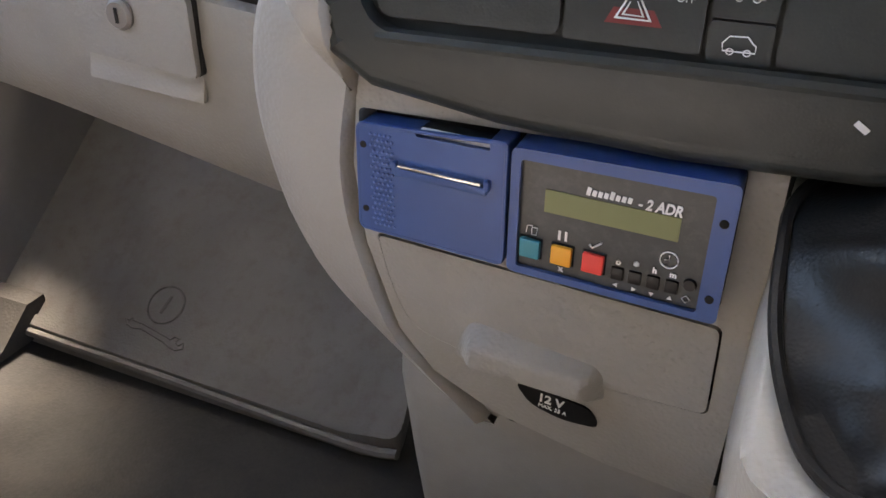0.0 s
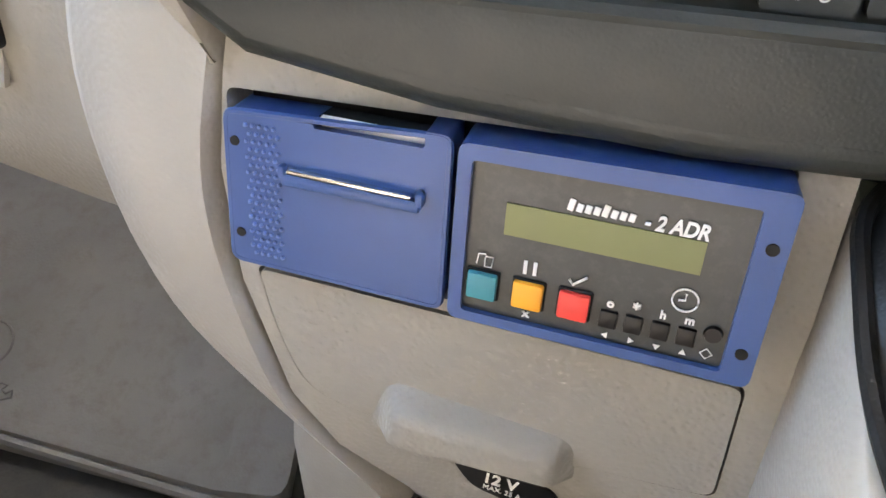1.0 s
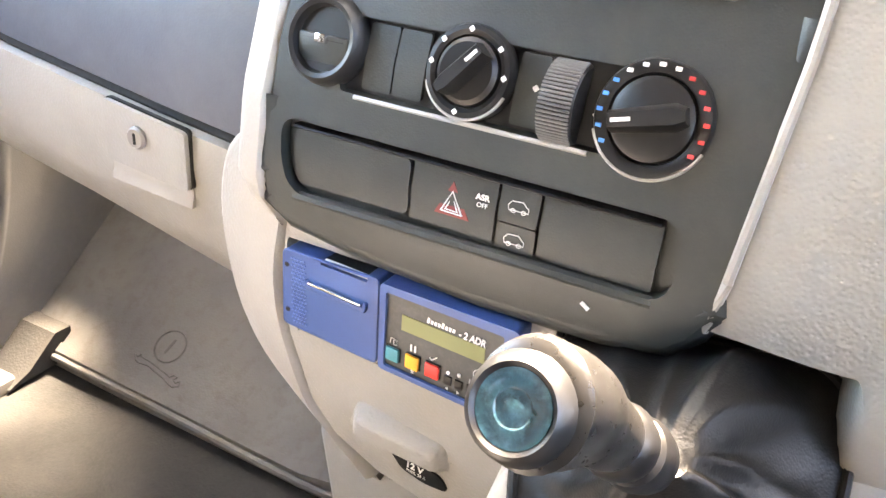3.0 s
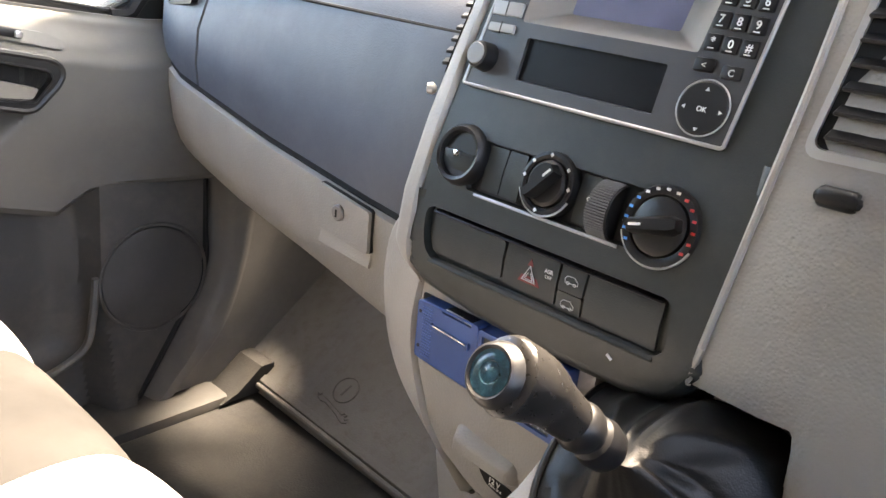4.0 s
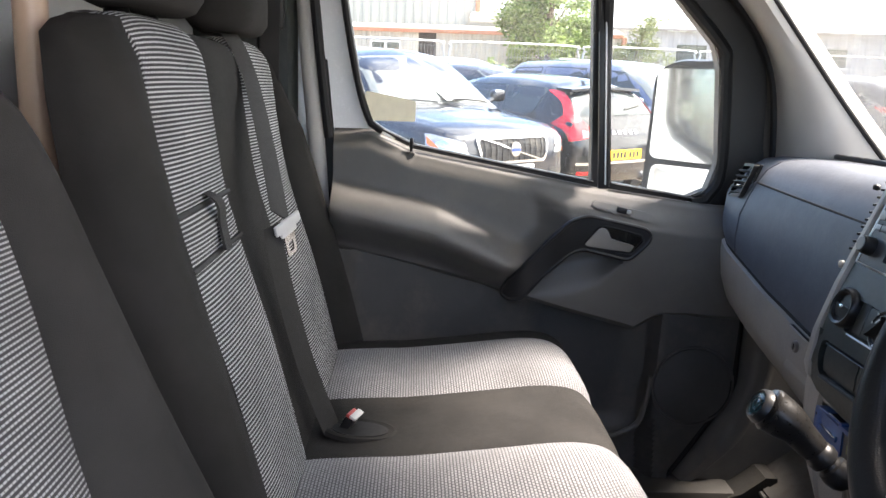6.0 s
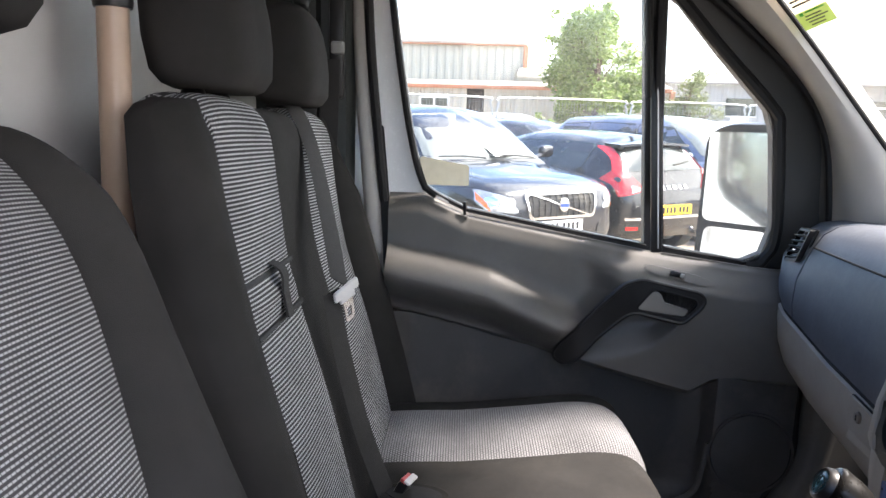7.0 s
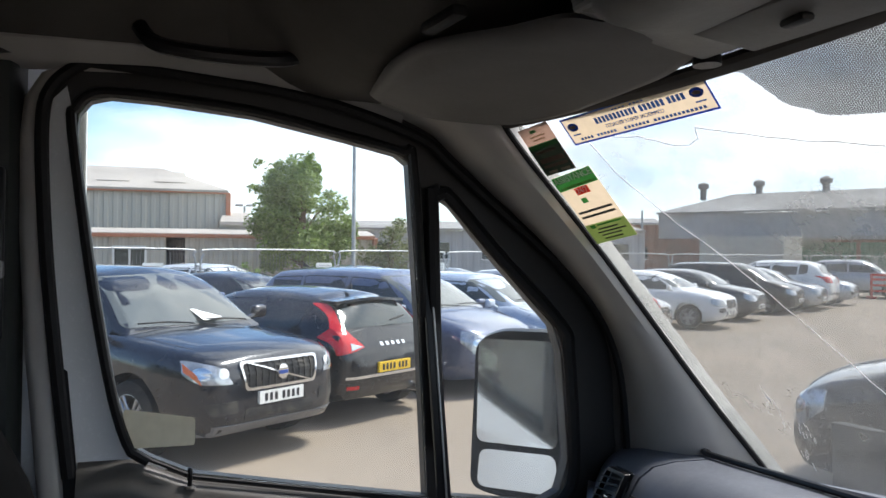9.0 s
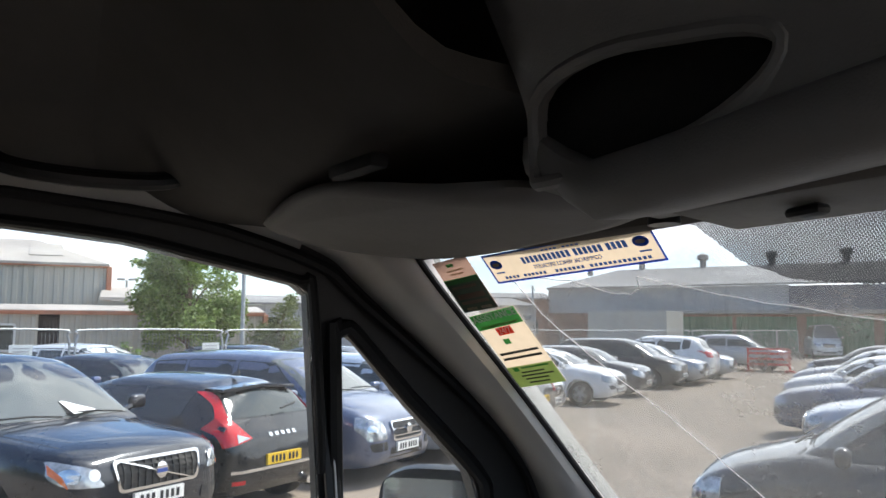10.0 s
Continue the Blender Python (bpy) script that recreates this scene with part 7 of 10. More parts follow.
# ---- above the windscreen ----
VISOR = stuff("grey_visor_vinyl", (0.145, 0.139, 0.13), 0.75, vary=0.05, grain=0.3, grain_scale=700)
vis = thing("sun_visor", "grey vinyl sun visor folded up over the windscreen", "sun visor", (-0.43, 0.12, 2.28))
vpts = rounded([(-0.735, 0.02), (-0.56, 0.0), (-0.42, 0.008), (-0.25, 0.03), (-0.10, 0.055), (-0.135, 0.255), (-0.30, 0.302), (-0.55, 0.292), (-0.715, 0.243), (-0.775, 0.12)], [0.03, 0.05, 0.05, 0.05, 0.03, 0.04, 0.05, 0.06, 0.05, 0.05], 5)


def vz(u, v):
    return 2.323 - 0.135 * v - 0.05 * smooth01(-0.5, -0.08, u) * (1 - smooth01(0.05, 0.3, v)) - 0.008 * math.sin(math.pi * min(max(v / 0.3, 0), 1)) + 0.010 * smooth01(-0.62, -0.78, u)


part("visor_pad", loft([[(-0.43 + (p.x + 0.43) * k, 0.15 + (p.y - 0.15) * k, vz(p.x, p.y) + d) for p in vpts] for k, d in ((0.88, -0.008), (0.97, -0.007), (1.0, 0.0), (0.98, 0.007), (0.9, 0.009))]), VISOR, vis, angle=60)
part("visor_tab", box((-0.298, 0.000, 2.312), (0.095, 0.020, 0.014), 0.005, 2, (0, 4, 4)), DEEP, vis, "black tab on the visor edge")
part("visor_clip", merge(lathe([(0.006, 0.010), (0.013, 0.010), (0.016, 0.0), (0.016, -0.008), (0.006, -0.008)], 18, pose(-0.216, 0.285, 2.272)), box((-0.216, 0.292, 2.282), (0.05, 0.02, 0.012), 0.004)), BLACK, vis, "black visor clip")
SHELF = stuff("grey_shelf_plastic", (0.19, 0.183, 0.172), 0.55, vary=0.06, grain=0.25, grain_scale=700)
shelf = thing("overhead_shelf", "grey moulded overhead shelf with a deep open pocket", "overhead shelf", (0.1, 0.1, 2.24), kind="")


def skew(x, y):
    """The shelf's end runs outwards towards the glass."""
    return x - 0.52 * (y - 0.03) * (1 - smooth01(-0.08, 0.35, x))


rows_ = []
for x in [-0.082, -0.080, -0.074, -0.06, -0.035, 0.0, 0.05, 0.1, 0.2, 0.35, 0.5, 0.7, 0.85]:
    k = smooth01(-0.085, 0.01, x)
    zl, yb = 2.262 - 0.044 * k, 0.045 - 0.02 * k
    ring = [(0.275, 2.268 - 0.004 * k), (0.18, 2.262 - 0.016 * k), (0.09, 2.262 - 0.036 * k), (yb + 0.016, zl), (yb + 0.004, zl + 0.005), (yb, zl + 0.014), (yb + 0.002, zl + 0.030), (yb + 0.012, zl + 0.036), (0.24, zl + 0.050), (0.29, 2.30)]
    rows_.append([(skew(x, y), y, z) for y, z in ring])
part("shelf_tray", loft(rows_), SHELF, shelf, "grey shelf with a rounded lip", angle=60)
face_out = rounded([(-0.078, 2.258), (-0.03, 2.236), (0.1, 2.226), (0.85, 2.226), (0.85, 2.46), (-0.10, 2.46), (-0.092, 2.35)], [0.02, 0.02, 0.02, 0, 0, 0, 0.03])
hole = [(p.x, p.y) for p in spline([(-0.068, 2.256, 0), (-0.03, 2.249, 0), (0.03, 2.246, 0), (0.09, 2.250, 0), (0.13, 2.262, 0), (0.142, 2.277, 0), (0.125, 2.290, 0), (0.08, 2.302, 0), (0.02, 2.314, 0), (-0.04, 2.312, 0), (-0.068, 2.288, 0)], 3, True)]
shelf_y = lambda u, v: 0.034 - 0.05 * smooth01(2.28, 2.46, v) + 0.012 * smooth01(2.25, 2.23, v) + 0.02 * smooth01(-0.05, -0.1, u)
part("pocket_face", plate(face_out, [hole], lambda u, v, d: (u, shelf_y(u, v) + d, v), 0.012, cuts_u=lin(-0.09, 0.2, 12), cuts_v=lin(2.24, 2.45, 10)), SHELF, shelf, "grey moulded face with a rounded pocket mouth", angle=60)
part("pocket_rim", tube([(u, shelf_y(u, v) + 0.002, v) for u, v in hole], 0.005, 8, True, up=(0, 1, 0)), SHELF, shelf, "rounded rim of the pocket")
# Near-black sheet inside the grey pocket; its shade is put into the colour.
part("pocket_shade", loft([[(skew(x, 0.07), 0.055, 2.268 if x < 0 else 2.24), (skew(x, 0.25), 0.25, 2.285), (skew(x, 0.25), 0.25, 2.38), (skew(x, 0.07), 0.055, 2.38)] for x in (-0.062, 0.0, 0.2, 0.8)], caps=False), DEEP, shelf, "near-black lining, the pocket's shade put into its colour")
part("shelf_end", sheet(lambda u, v: (skew(-0.070 - 0.01 * v, 0.055 + 0.21 * u), 0.055 + 0.21 * u - 0.05 * v * (1 - u), 2.300 + 0.17 * v * (1 - 0.5 * u)), lin(0, 1, 8), lin(0, 1, 8), (0.012, 0, 0)), SHELF, shelf, "grey end of the shelf")
part("lamp_panel", box((0.06, 0.20, 2.238), (0.26, 0.075, 0.010), 0.004, 2, (-6, 2, 4)), SHELF, shelf, "flat panel under the shelf")
part("lamp_clip", box((0.025, 0.188, 2.230), (0.028, 0.014, 0.008), 0.004, 2), BLACK, shelf)
head = thing("header_lining", "grey moulded lining over the passenger's visor", "header lining", (-0.5, 0.1, 2.3), kind="")
ceil_z = lambda x, y: 2.385 + (0.155 - 0.17 * smooth01(0.62, 1.0, (y + 0.75) / 1.10)) * (1 - abs(x / 0.92) ** 3.2)
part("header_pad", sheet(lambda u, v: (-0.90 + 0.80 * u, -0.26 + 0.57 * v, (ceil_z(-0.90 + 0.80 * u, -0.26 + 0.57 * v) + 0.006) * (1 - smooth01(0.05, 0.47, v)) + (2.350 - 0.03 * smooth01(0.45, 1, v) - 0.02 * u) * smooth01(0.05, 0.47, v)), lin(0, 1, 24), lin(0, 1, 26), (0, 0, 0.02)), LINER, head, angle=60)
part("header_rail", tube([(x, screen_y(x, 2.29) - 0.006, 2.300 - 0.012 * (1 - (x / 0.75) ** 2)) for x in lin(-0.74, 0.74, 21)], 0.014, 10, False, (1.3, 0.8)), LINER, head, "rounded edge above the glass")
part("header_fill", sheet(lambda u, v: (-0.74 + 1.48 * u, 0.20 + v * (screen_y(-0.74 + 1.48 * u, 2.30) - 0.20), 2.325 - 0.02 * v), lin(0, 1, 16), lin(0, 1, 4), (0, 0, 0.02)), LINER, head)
grab = thing("ceiling_grip", "dark grab handle recessed in the headliner above the door", "grab handle", (-0.78, -0.2, 2.40))
part("handle_bar", tube(spline([(-0.80, -0.33, 2.425), (-0.775, -0.30, 2.392), (-0.765, -0.20, 2.380), (-0.775, -0.10, 2.388), (-0.80, -0.07, 2.42)], 6), 0.013, 10), BLACK, grab)

# dotted sunband round the mirror base, one thin sheet of dots on the glass
dots = bmesh.new()
DOTX = lin(-0.33, 0.60, 310)
nrm_s = Vector((0, -0.76, -0.65))
step = DOTX[1] - DOTX[0]


def mask_z(x):
    """The lower edge of the dotted band."""
    return interp(x, [-0.30, -0.272, -0.245, -0.20, -0.126, 0.0, 0.60], [2.294, 2.278, 2.238, 2.216, 2.205, 2.200, 2.200])


for i, x in enumerate(DOTX):
    for j in range(60):
        z = 2.315 - j * step * 0.80 - (step * 0.4 if i % 2 else 0)
        if z < mask_z(x):
            break
        c_ = Vector((x, screen_y(x, z), z)) + nrm_s * 0.002
        r_ = step * 0.57
        tx, tz = Vector((1, 0.0, 0)), Vector((0, -0.65, 0.76))
        vs = [dots.verts.new(c_ + tx * r_ * math.cos(a) + tz * r_ * math.sin(a)) for a in lin(0.5236, 5.7596, 6)]
        dots.faces.new(vs)
dm_ = part("trim_dot_band", dots, BLACK, None, fix=False)
dm_.matrix_world = VAN
tagged(dm_, "black dotted band printed on the windscreen", "dot band", kind="stuff")


# stickers on the inside of the windscreen
def on_screen(p, q, lift=0.003):
    """A frame on the glass: the corner p, and q along its lower edge (x, z pairs)."""
    a, b = (Vector((x, screen_y(x, z), z)) + nrm_s * lift for x, z in (p, q))
    ux = (b - a).normalized()
    uy = nrm_s.cross(ux).normalized()
    m = Matrix((ux, uy, nrm_s)).transposed().to_4x4()
    return Matrix.Translation(a) @ m, (b - a).length


def film(x, y, z, w, h):
    bm = bmesh.new()
    bm.faces.new([bm.verts.new((x + a * w / 2, y + b * h / 2, z)) for a, b in ((-1, -1), (1, -1), (1, 1), (-1, 1))])
    return bm


def label_bits(parent, m, bits):
    for nm, x, y, w, h, mt in bits:
        part(nm, moved(film(x, y, 0.0009, w, h), m), mt, parent)


CREAM = film_print("cream_label", (0.52, 0.43, 0.31))
PRINT_BLUE = film_print("blue_print", (0.05, 0.13, 0.48))
PRINT_GREEN = film_print("green_print", (0.05, 0.30, 0.08))
PRINT_LIME = film_print("lime_print", (0.28, 0.45, 0.16))
PRINT_DARK = stuff("dark_print", (0.03, 0.04, 0.035), 0.6)
PRINT_RED = film_print("red_print", (0.62, 0.05, 0.03))
BROWN = film_print("brown_label", (0.25, 0.16, 0.12))
PALE = stuff("clear_film", (0.7, 0.7, 0.7), 0.4)
s1 = thing("dealer_sticker", "cream windscreen sticker with a blue border, seen from behind", "sticker", (-0.5, 0.39, 2.26))
m1, w1 = on_screen((-0.6286, 2.2465), (-0.334, 2.2500))
m1 = m1 @ Matrix.Translation((0, 0, 0))
h1 = 0.050
part("blue_border", moved(plate([(0, 0), (w1, 0), (w1, h1), (0, h1)], [[(0.003, 0.003), (w1 - 0.003, 0.003), (w1 - 0.003, h1 - 0.003), (0.003, h1 - 0.003)]], lambda u, v, d: (u, v, d), 0.0003), m1), PRINT_BLUE, s1)
part("cream_field", moved(film(w1 / 2, h1 / 2, 0, w1 - 0.006, h1 - 0.006), m1), CREAM, s1)
name_x = 0.0
for word in (4, 6, 11):
    for k in range(word):
        part("name_bar", moved(film(w1 * 0.845 - name_x, h1 * 0.64, 0.0009, 0.0062, 0.0105), m1), PRINT_BLUE, s1)
        name_x += 0.0083
    name_x += 0.0050
for row_, n_ in ((0.86, 9), (0.17, 34)):
    for k in range(n_):
        if k not in (4, 11, 12, 20):
            part("small_bar", moved(film(w1 * (0.52 + (k - n_ / 2) * 0.0255), h1 * row_, 0.0009, 0.0052, 0.0046 if n_ > 9 else 0.0024), m1), PRINT_BLUE, s1)
for x_ in (0.925, 0.068):
    part("emblem", moved(lathe([(0, 0.0003), (0.0095, 0.0003), (0.0095, 0), (0, 0)], 20, pose(w1 * x_, h1 * 0.64, 0.0007) @ Matrix.Diagonal((1.25, 0.8, 1, 1))), m1), PRINT_BLUE, s1, "blue emblem")
    part("emblem_field", moved(lathe([(0, 0.0002), (0.005, 0.0002), (0.005, 0), (0, 0)], 16, pose(w1 * x_, h1 * 0.64, 0.0012) @ Matrix.Diagonal((1.5, 0.6, 1, 1))), m1), CREAM, s1)
    part("emblem_bar", moved(film(w1 * x_, h1 * 0.36, 0.0009, 0.018, 0.0025), m1), PRINT_BLUE, s1)
lettering("trade_line", "COMMERCIAL VEHICLE SPECIALISTS", 0.0088, m1 @ Matrix.Translation((w1 * 0.5, h1 * 0.38, 0.0008)) @ Matrix.Diagonal((-1, 1, 1, 1)), PRINT_BLUE, s1, depth=0.0002, stretch=0.86)
s2 = thing("permit_sticker", "brown and green permit sticker on the windscreen", "sticker", (-0.72, 0.33, 2.24))


def tilted(c0, c1, c2):
    """A frame on the glass from three corners: top left, top right, bottom left (x, z pairs)."""
    a, b, c_ = (Vector((x, screen_y(x, z), z)) + nrm_s * 0.003 for x, z in (c0, c1, c2))
    ux, dn = (b - a), (c_ - a)
    w_, h_ = ux.length, dn.length
    ux, uy = ux.normalized(), -dn.normalized()
    n_ = ux.cross(uy).normalized()
    uy = n_.cross(ux)
    return Matrix.Translation(c_) @ Matrix((ux, uy, n_)).transposed().to_4x4(), w_, h_


m2, w2, h2 = tilted((-0.7412, 2.2814), (-0.6667, 2.2867), (-0.7353, 2.2102))
part("label_field", moved(film(w2 / 2, h2 / 2, 0, w2, h2), m2), BROWN, s2)
label_bits(s2, m2, [("green_field", w2 / 2, h2 * 0.32, w2, h2 * 0.63, stuff("deep_green", (0.03, 0.07, 0.035), 0.6)), ("green_band", w2 / 2, h2 * 0.60, w2, h2 * 0.10, PRINT_GREEN)])
for x, y, w, h, mt in ((0.45, 0.90, 0.2, 0.06, PRINT_GREEN), (0.5, 0.80, 0.5, 0.03, CREAM), (0.5, 0.73, 0.4, 0.03, CREAM), (0.46, 0.48, 0.7, 0.05, BROWN), (0.5, 0.30, 0.78, 0.10, BROWN), (0.5, 0.18, 0.78, 0.06, BROWN), (0.3, 0.06, 0.3, 0.05, CREAM), (0.72, 0.06, 0.3, 0.05, CREAM)):
    part("print_bar", moved(film(w2 * x, h2 * y, 0.0010, w2 * w, h2 * h), m2), mt, s2)
s3 = thing("breakdown_sticker", "green and cream breakdown assistance sticker on the windscreen", "sticker", (-0.76, 0.43, 2.15))
m3, w3, h3 = tilted((-0.7522, 2.2005), (-0.6529, 2.2122), (-0.7366, 2.0934))
part("label_field", moved(film(w3 / 2, h3 / 2, 0, w3, h3), m3), CREAM, s3)
label_bits(s3, m3, [("green_head", w3 / 2, h3 * 0.90, w3, h3 * 0.20, PRINT_GREEN), ("lime_foot", w3 / 2, h3 * 0.14, w3, h3 * 0.28, PRINT_LIME)])
lettering("assist_print", "ASSISTANCE", w3 * 0.17, m3 @ Matrix.Translation((w3 * 0.5, h3 * 0.94, 0.0010)), INK, s3, depth=0.0002, bold=0.0003)
part("maker_bar", moved(film(w3 * 0.5, h3 * 0.83, 0.0010, w3 * 0.8, h3 * 0.030), m3), PRINT_LIME, s3)
part("red_tab", moved(film(w3 * 0.52, h3 * 0.745, 0.0012, w3 * 0.34, h3 * 0.10), m3), PRINT_RED, s3)
lettering("hours_print", "24/7", w3 * 0.15, m3 @ Matrix.Translation((w3 * 0.52, h3 * 0.745, 0.0016)), INK, s3, depth=0.0002)
for x, y, w, h, mt in ((0.42, 0.61, 0.14, 0.07, PRINT_GREEN), (0.5, 0.46, 0.85, 0.032, PRINT_DARK), (0.5, 0.39, 0.85, 0.032, PRINT_DARK), (0.18, 0.24, 0.12, 0.05, PRINT_GREEN), (0.6, 0.25, 0.6, 0.02, PRINT_GREEN), (0.5, 0.19, 0.5, 0.02, PRINT_DARK), (0.55, 0.145, 0.7, 0.02, PRINT_DARK), (0.5, 0.10, 0.5, 0.02, PRINT_DARK), (0.5, 0.05, 0.45, 0.02, PRINT_DARK)):
    part("print_bar", moved(film(w3 * x, h3 * y, 0.0012, w3 * w, h3 * h), m3), mt, s3)

# cracks in the glass
CRACK = stuff("bright_crack", (0.9, 0.9, 0.9), 0.3)
crk = thing("screen_crack", "long thin cracks running through the windscreen", "crack", (-0.4, 0.5, 2.0))
for path in ([(-0.600, 2.252), (-0.592, 2.20), (-0.575, 2.165), (-0.545, 2.115), (-0.50, 2.055), (-0.46, 1.985), (-0.42, 1.91), (-0.385, 1.84), (-0.36, 1.77)], [(-0.560, 2.249), (-0.50, 2.240), (-0.46, 2.222), (-0.425, 2.216), (-0.405, 2.222), (-0.395, 2.236), (-0.35, 2.222), (-0.25, 2.195), (-0.10, 2.165), (0.10, 2.12)]):
    pts = []
    for (x0, z0), (x1, z1) in zip(path, path[1:]):
        for k in range(4):
            x, z = x0 + (x1 - x0) * k / 4 + random.uniform(-0.0012, 0.0012), z0 + (z1 - z0) * k / 4 + random.uniform(-0.0012, 0.0012)
            pts.append(Vector((x, screen_y(x, z), z)) + nrm_s * 0.002)
    part("crack_line", tube(pts, 0.00055, 4), CRACK, crk, "hair-thin bright crack")
for (x0, z0), (x1, z1) in (((-0.615, 1.851), (-0.626, 1.747)), ((-0.619, 1.835), (-0.647, 1.778)), ((-0.616, 1.825), (-0.630, 1.762)), ((-0.589, 1.788), (-0.613, 1.733)), ((-0.582, 1.784), (-0.600, 1.725)), ((-0.627, 1.731), (-0.638, 1.681))):
    for k in range(5):
        f0 = random.uniform(0, 0.8)
        f1 = f0 + random.uniform(0.05, 0.3)
        dx = random.uniform(-0.006, 0.006)
        ends = [(x0 + (x1 - x0) * f + dx, z0 + (z1 - z0) * f) for f in (f0, f1)]
        part("scratch_mark", tube([Vector((x, screen_y(x, z), z)) + nrm_s * 0.002 for x, z in ends], 0.0004, 4), CRACK, crk, "faint pale scratch")

# ---- outside: parked cars ----
from mathutils.bvhtree import BVHTree


def car_paint(name, colour, metal=0.35, rough=0.3):
    return stuff(name, colour, rough, metal, vary=0.05, scale=3, coat=1.0, dirt=0.05, dirt_colour=(0.3, 0.27, 0.23), dirt_scale=2.5)


P_NAVY = car_paint("blue_black_paint", (0.012, 0.014, 0.022))
P_BLACK = car_paint("black_paint", (0.01, 0.01, 0.012))
P_SLATE = car_paint("blue_grey_paint", (0.12, 0.14, 0.21))
P_SILVER = car_paint("silver_paint", (0.42, 0.44, 0.47), 0.6)
P_PALE = car_paint("pale_silver_blue_paint", (0.45, 0.5, 0.58), 0.5)
P_WHITE = car_paint("white_car_paint", (0.78, 0.78, 0.77), 0.0)
P_GREY = car_paint("dark_grey_paint", (0.05, 0.052, 0.058))
P_BLUE = car_paint("blue_paint", (0.03, 0.06, 0.16))
CAR_GLASS = stuff("tinted_car_glass", (0.035, 0.043, 0.043), 0.05, vary=0.15, scale=0.8, spec=0.6, coat=0.3, dirt=0.08, dirt_scale=2)
# Pale base colour stands in for the sky reflected in the windscreens.
CAR_SCREEN = stuff("sky_toned_windscreen", (0.13, 0.14, 0.135), 0.07, vary=0.12, scale=0.8, spec=0.7, coat=0.4, dirt=0.1, dirt_scale=2)
RUBBER_TYRE = stuff("tyre_rubber", (0.018, 0.018, 0.018), 0.85, vary=0.2, scale=8, dirt=0.5, dirt_colour=(0.12, 0.1, 0.08))
ALLOY = stuff("alloy_rim", (0.45, 0.45, 0.46), 0.35, 0.8, vary=0.12, scale=10, dirt=0.3)
BLACK_TRIM = stuff("black_car_trim", (0.02, 0.02, 0.021), 0.6, vary=0.15, scale=8, dirt=0.3)
CHROME_CAR = stuff("bright_chrome", (0.75, 0.75, 0.76), 0.15, 1.0, vary=0.05)
LAMP_CLEAR = stuff("clear_lamp", (0.5, 0.52, 0.54), 0.12, 0.5, vary=0.4, scale=16, coat=1.0)
LAMP_AMBER = stuff("amber_lamp", (0.75, 0.17, 0.03), 0.15, vary=0.1, coat=1.0)
LAMP_RED = stuff("red_lamp", (0.55, 0.012, 0.015), 0.15, vary=0.2, scale=20, coat=1.0)
PLATE_WHITE = stuff("white_plate", (0.8, 0.8, 0.78), 0.4, vary=0.03)
PLATE_YELLOW = stuff("yellow_plate", (0.8, 0.52, 0.03), 0.4, vary=0.03)
PLATE_INK = stuff("plate_ink", (0.02, 0.02, 0.025), 0.5, vary=0.05)
BLUE_INK = stuff("plate_blue", (0.03, 0.07, 0.3), 0.5, vary=0.05)
PAPER_OUT = stuff("white_paper", (0.82, 0.82, 0.8), 0.8, vary=0.03)
WHEELS = {}


def wheel_meshes(r):
    if r not in WHEELS:
        made = []
        w = 0.11
        ty = lathe([(r * 0.66, -w), (r * 0.9, -w), (r * 0.98, -w * 0.85), (r, -w * 0.4), (r, w * 0.4), (r * 0.98, w * 0.85), (r * 0.9, w), (r * 0.66, w)], 32)
        rim = lathe([(r * 0.69, w * 0.95), (r * 0.64, w * 0.98), (r * 0.61, w * 0.6), (r * 0.6, -w), (r * 0.69, -w)], 32)
        spokes = []
        for k in range(5):
            for off in (-0.16, 0.16):
                a = 2 * math.pi * k / 5
                p0 = Vector((r * 0.14 * math.cos(a + off * 2), r * 0.14 * math.sin(a + off * 2), w * 0.72))
                p1 = Vector((r * 0.65 * math.cos(a + off), r * 0.65 * math.sin(a + off), w * 0.85))
                spokes.append(tube([p0, (p0 + p1) / 2 + Vector((0, 0, w * 0.06)), p1], [r * 0.06, r * 0.05, r * 0.06], 6, up=(0, 0, 1), flat=(1, 0.6)))
        hub = lathe([(0, w * 0.9), (r * 0.1, w * 0.88), (r * 0.17, w * 0.7), (r * 0.17, w * 0.4), (0, w * 0.4)], 16)
        disc = lathe([(0, w * 0.2), (r * 0.42, w * 0.2), (r * 0.6, w * -0.1), (r * 0.6, w * -0.3), (0, w * -0.3)], 24)
        for nm, b, mat in (("wheel", disc, BLACK_TRIM), ("tyre", ty, RUBBER_TYRE), ("rim", merge(rim, hub, *spokes), ALLOY)):
            bmesh.ops.delete(b, geom=[f for f in b.faces if len(f.verts) > 20], context="FACES_ONLY")
            finish(b)
            me = bpy.data.meshes.new(nm)
            b.to_mesh(me)
            b.free()
            me.materials.append(mat)
            made.append(me)
        WHEELS[r] = made
    return WHEELS[r]


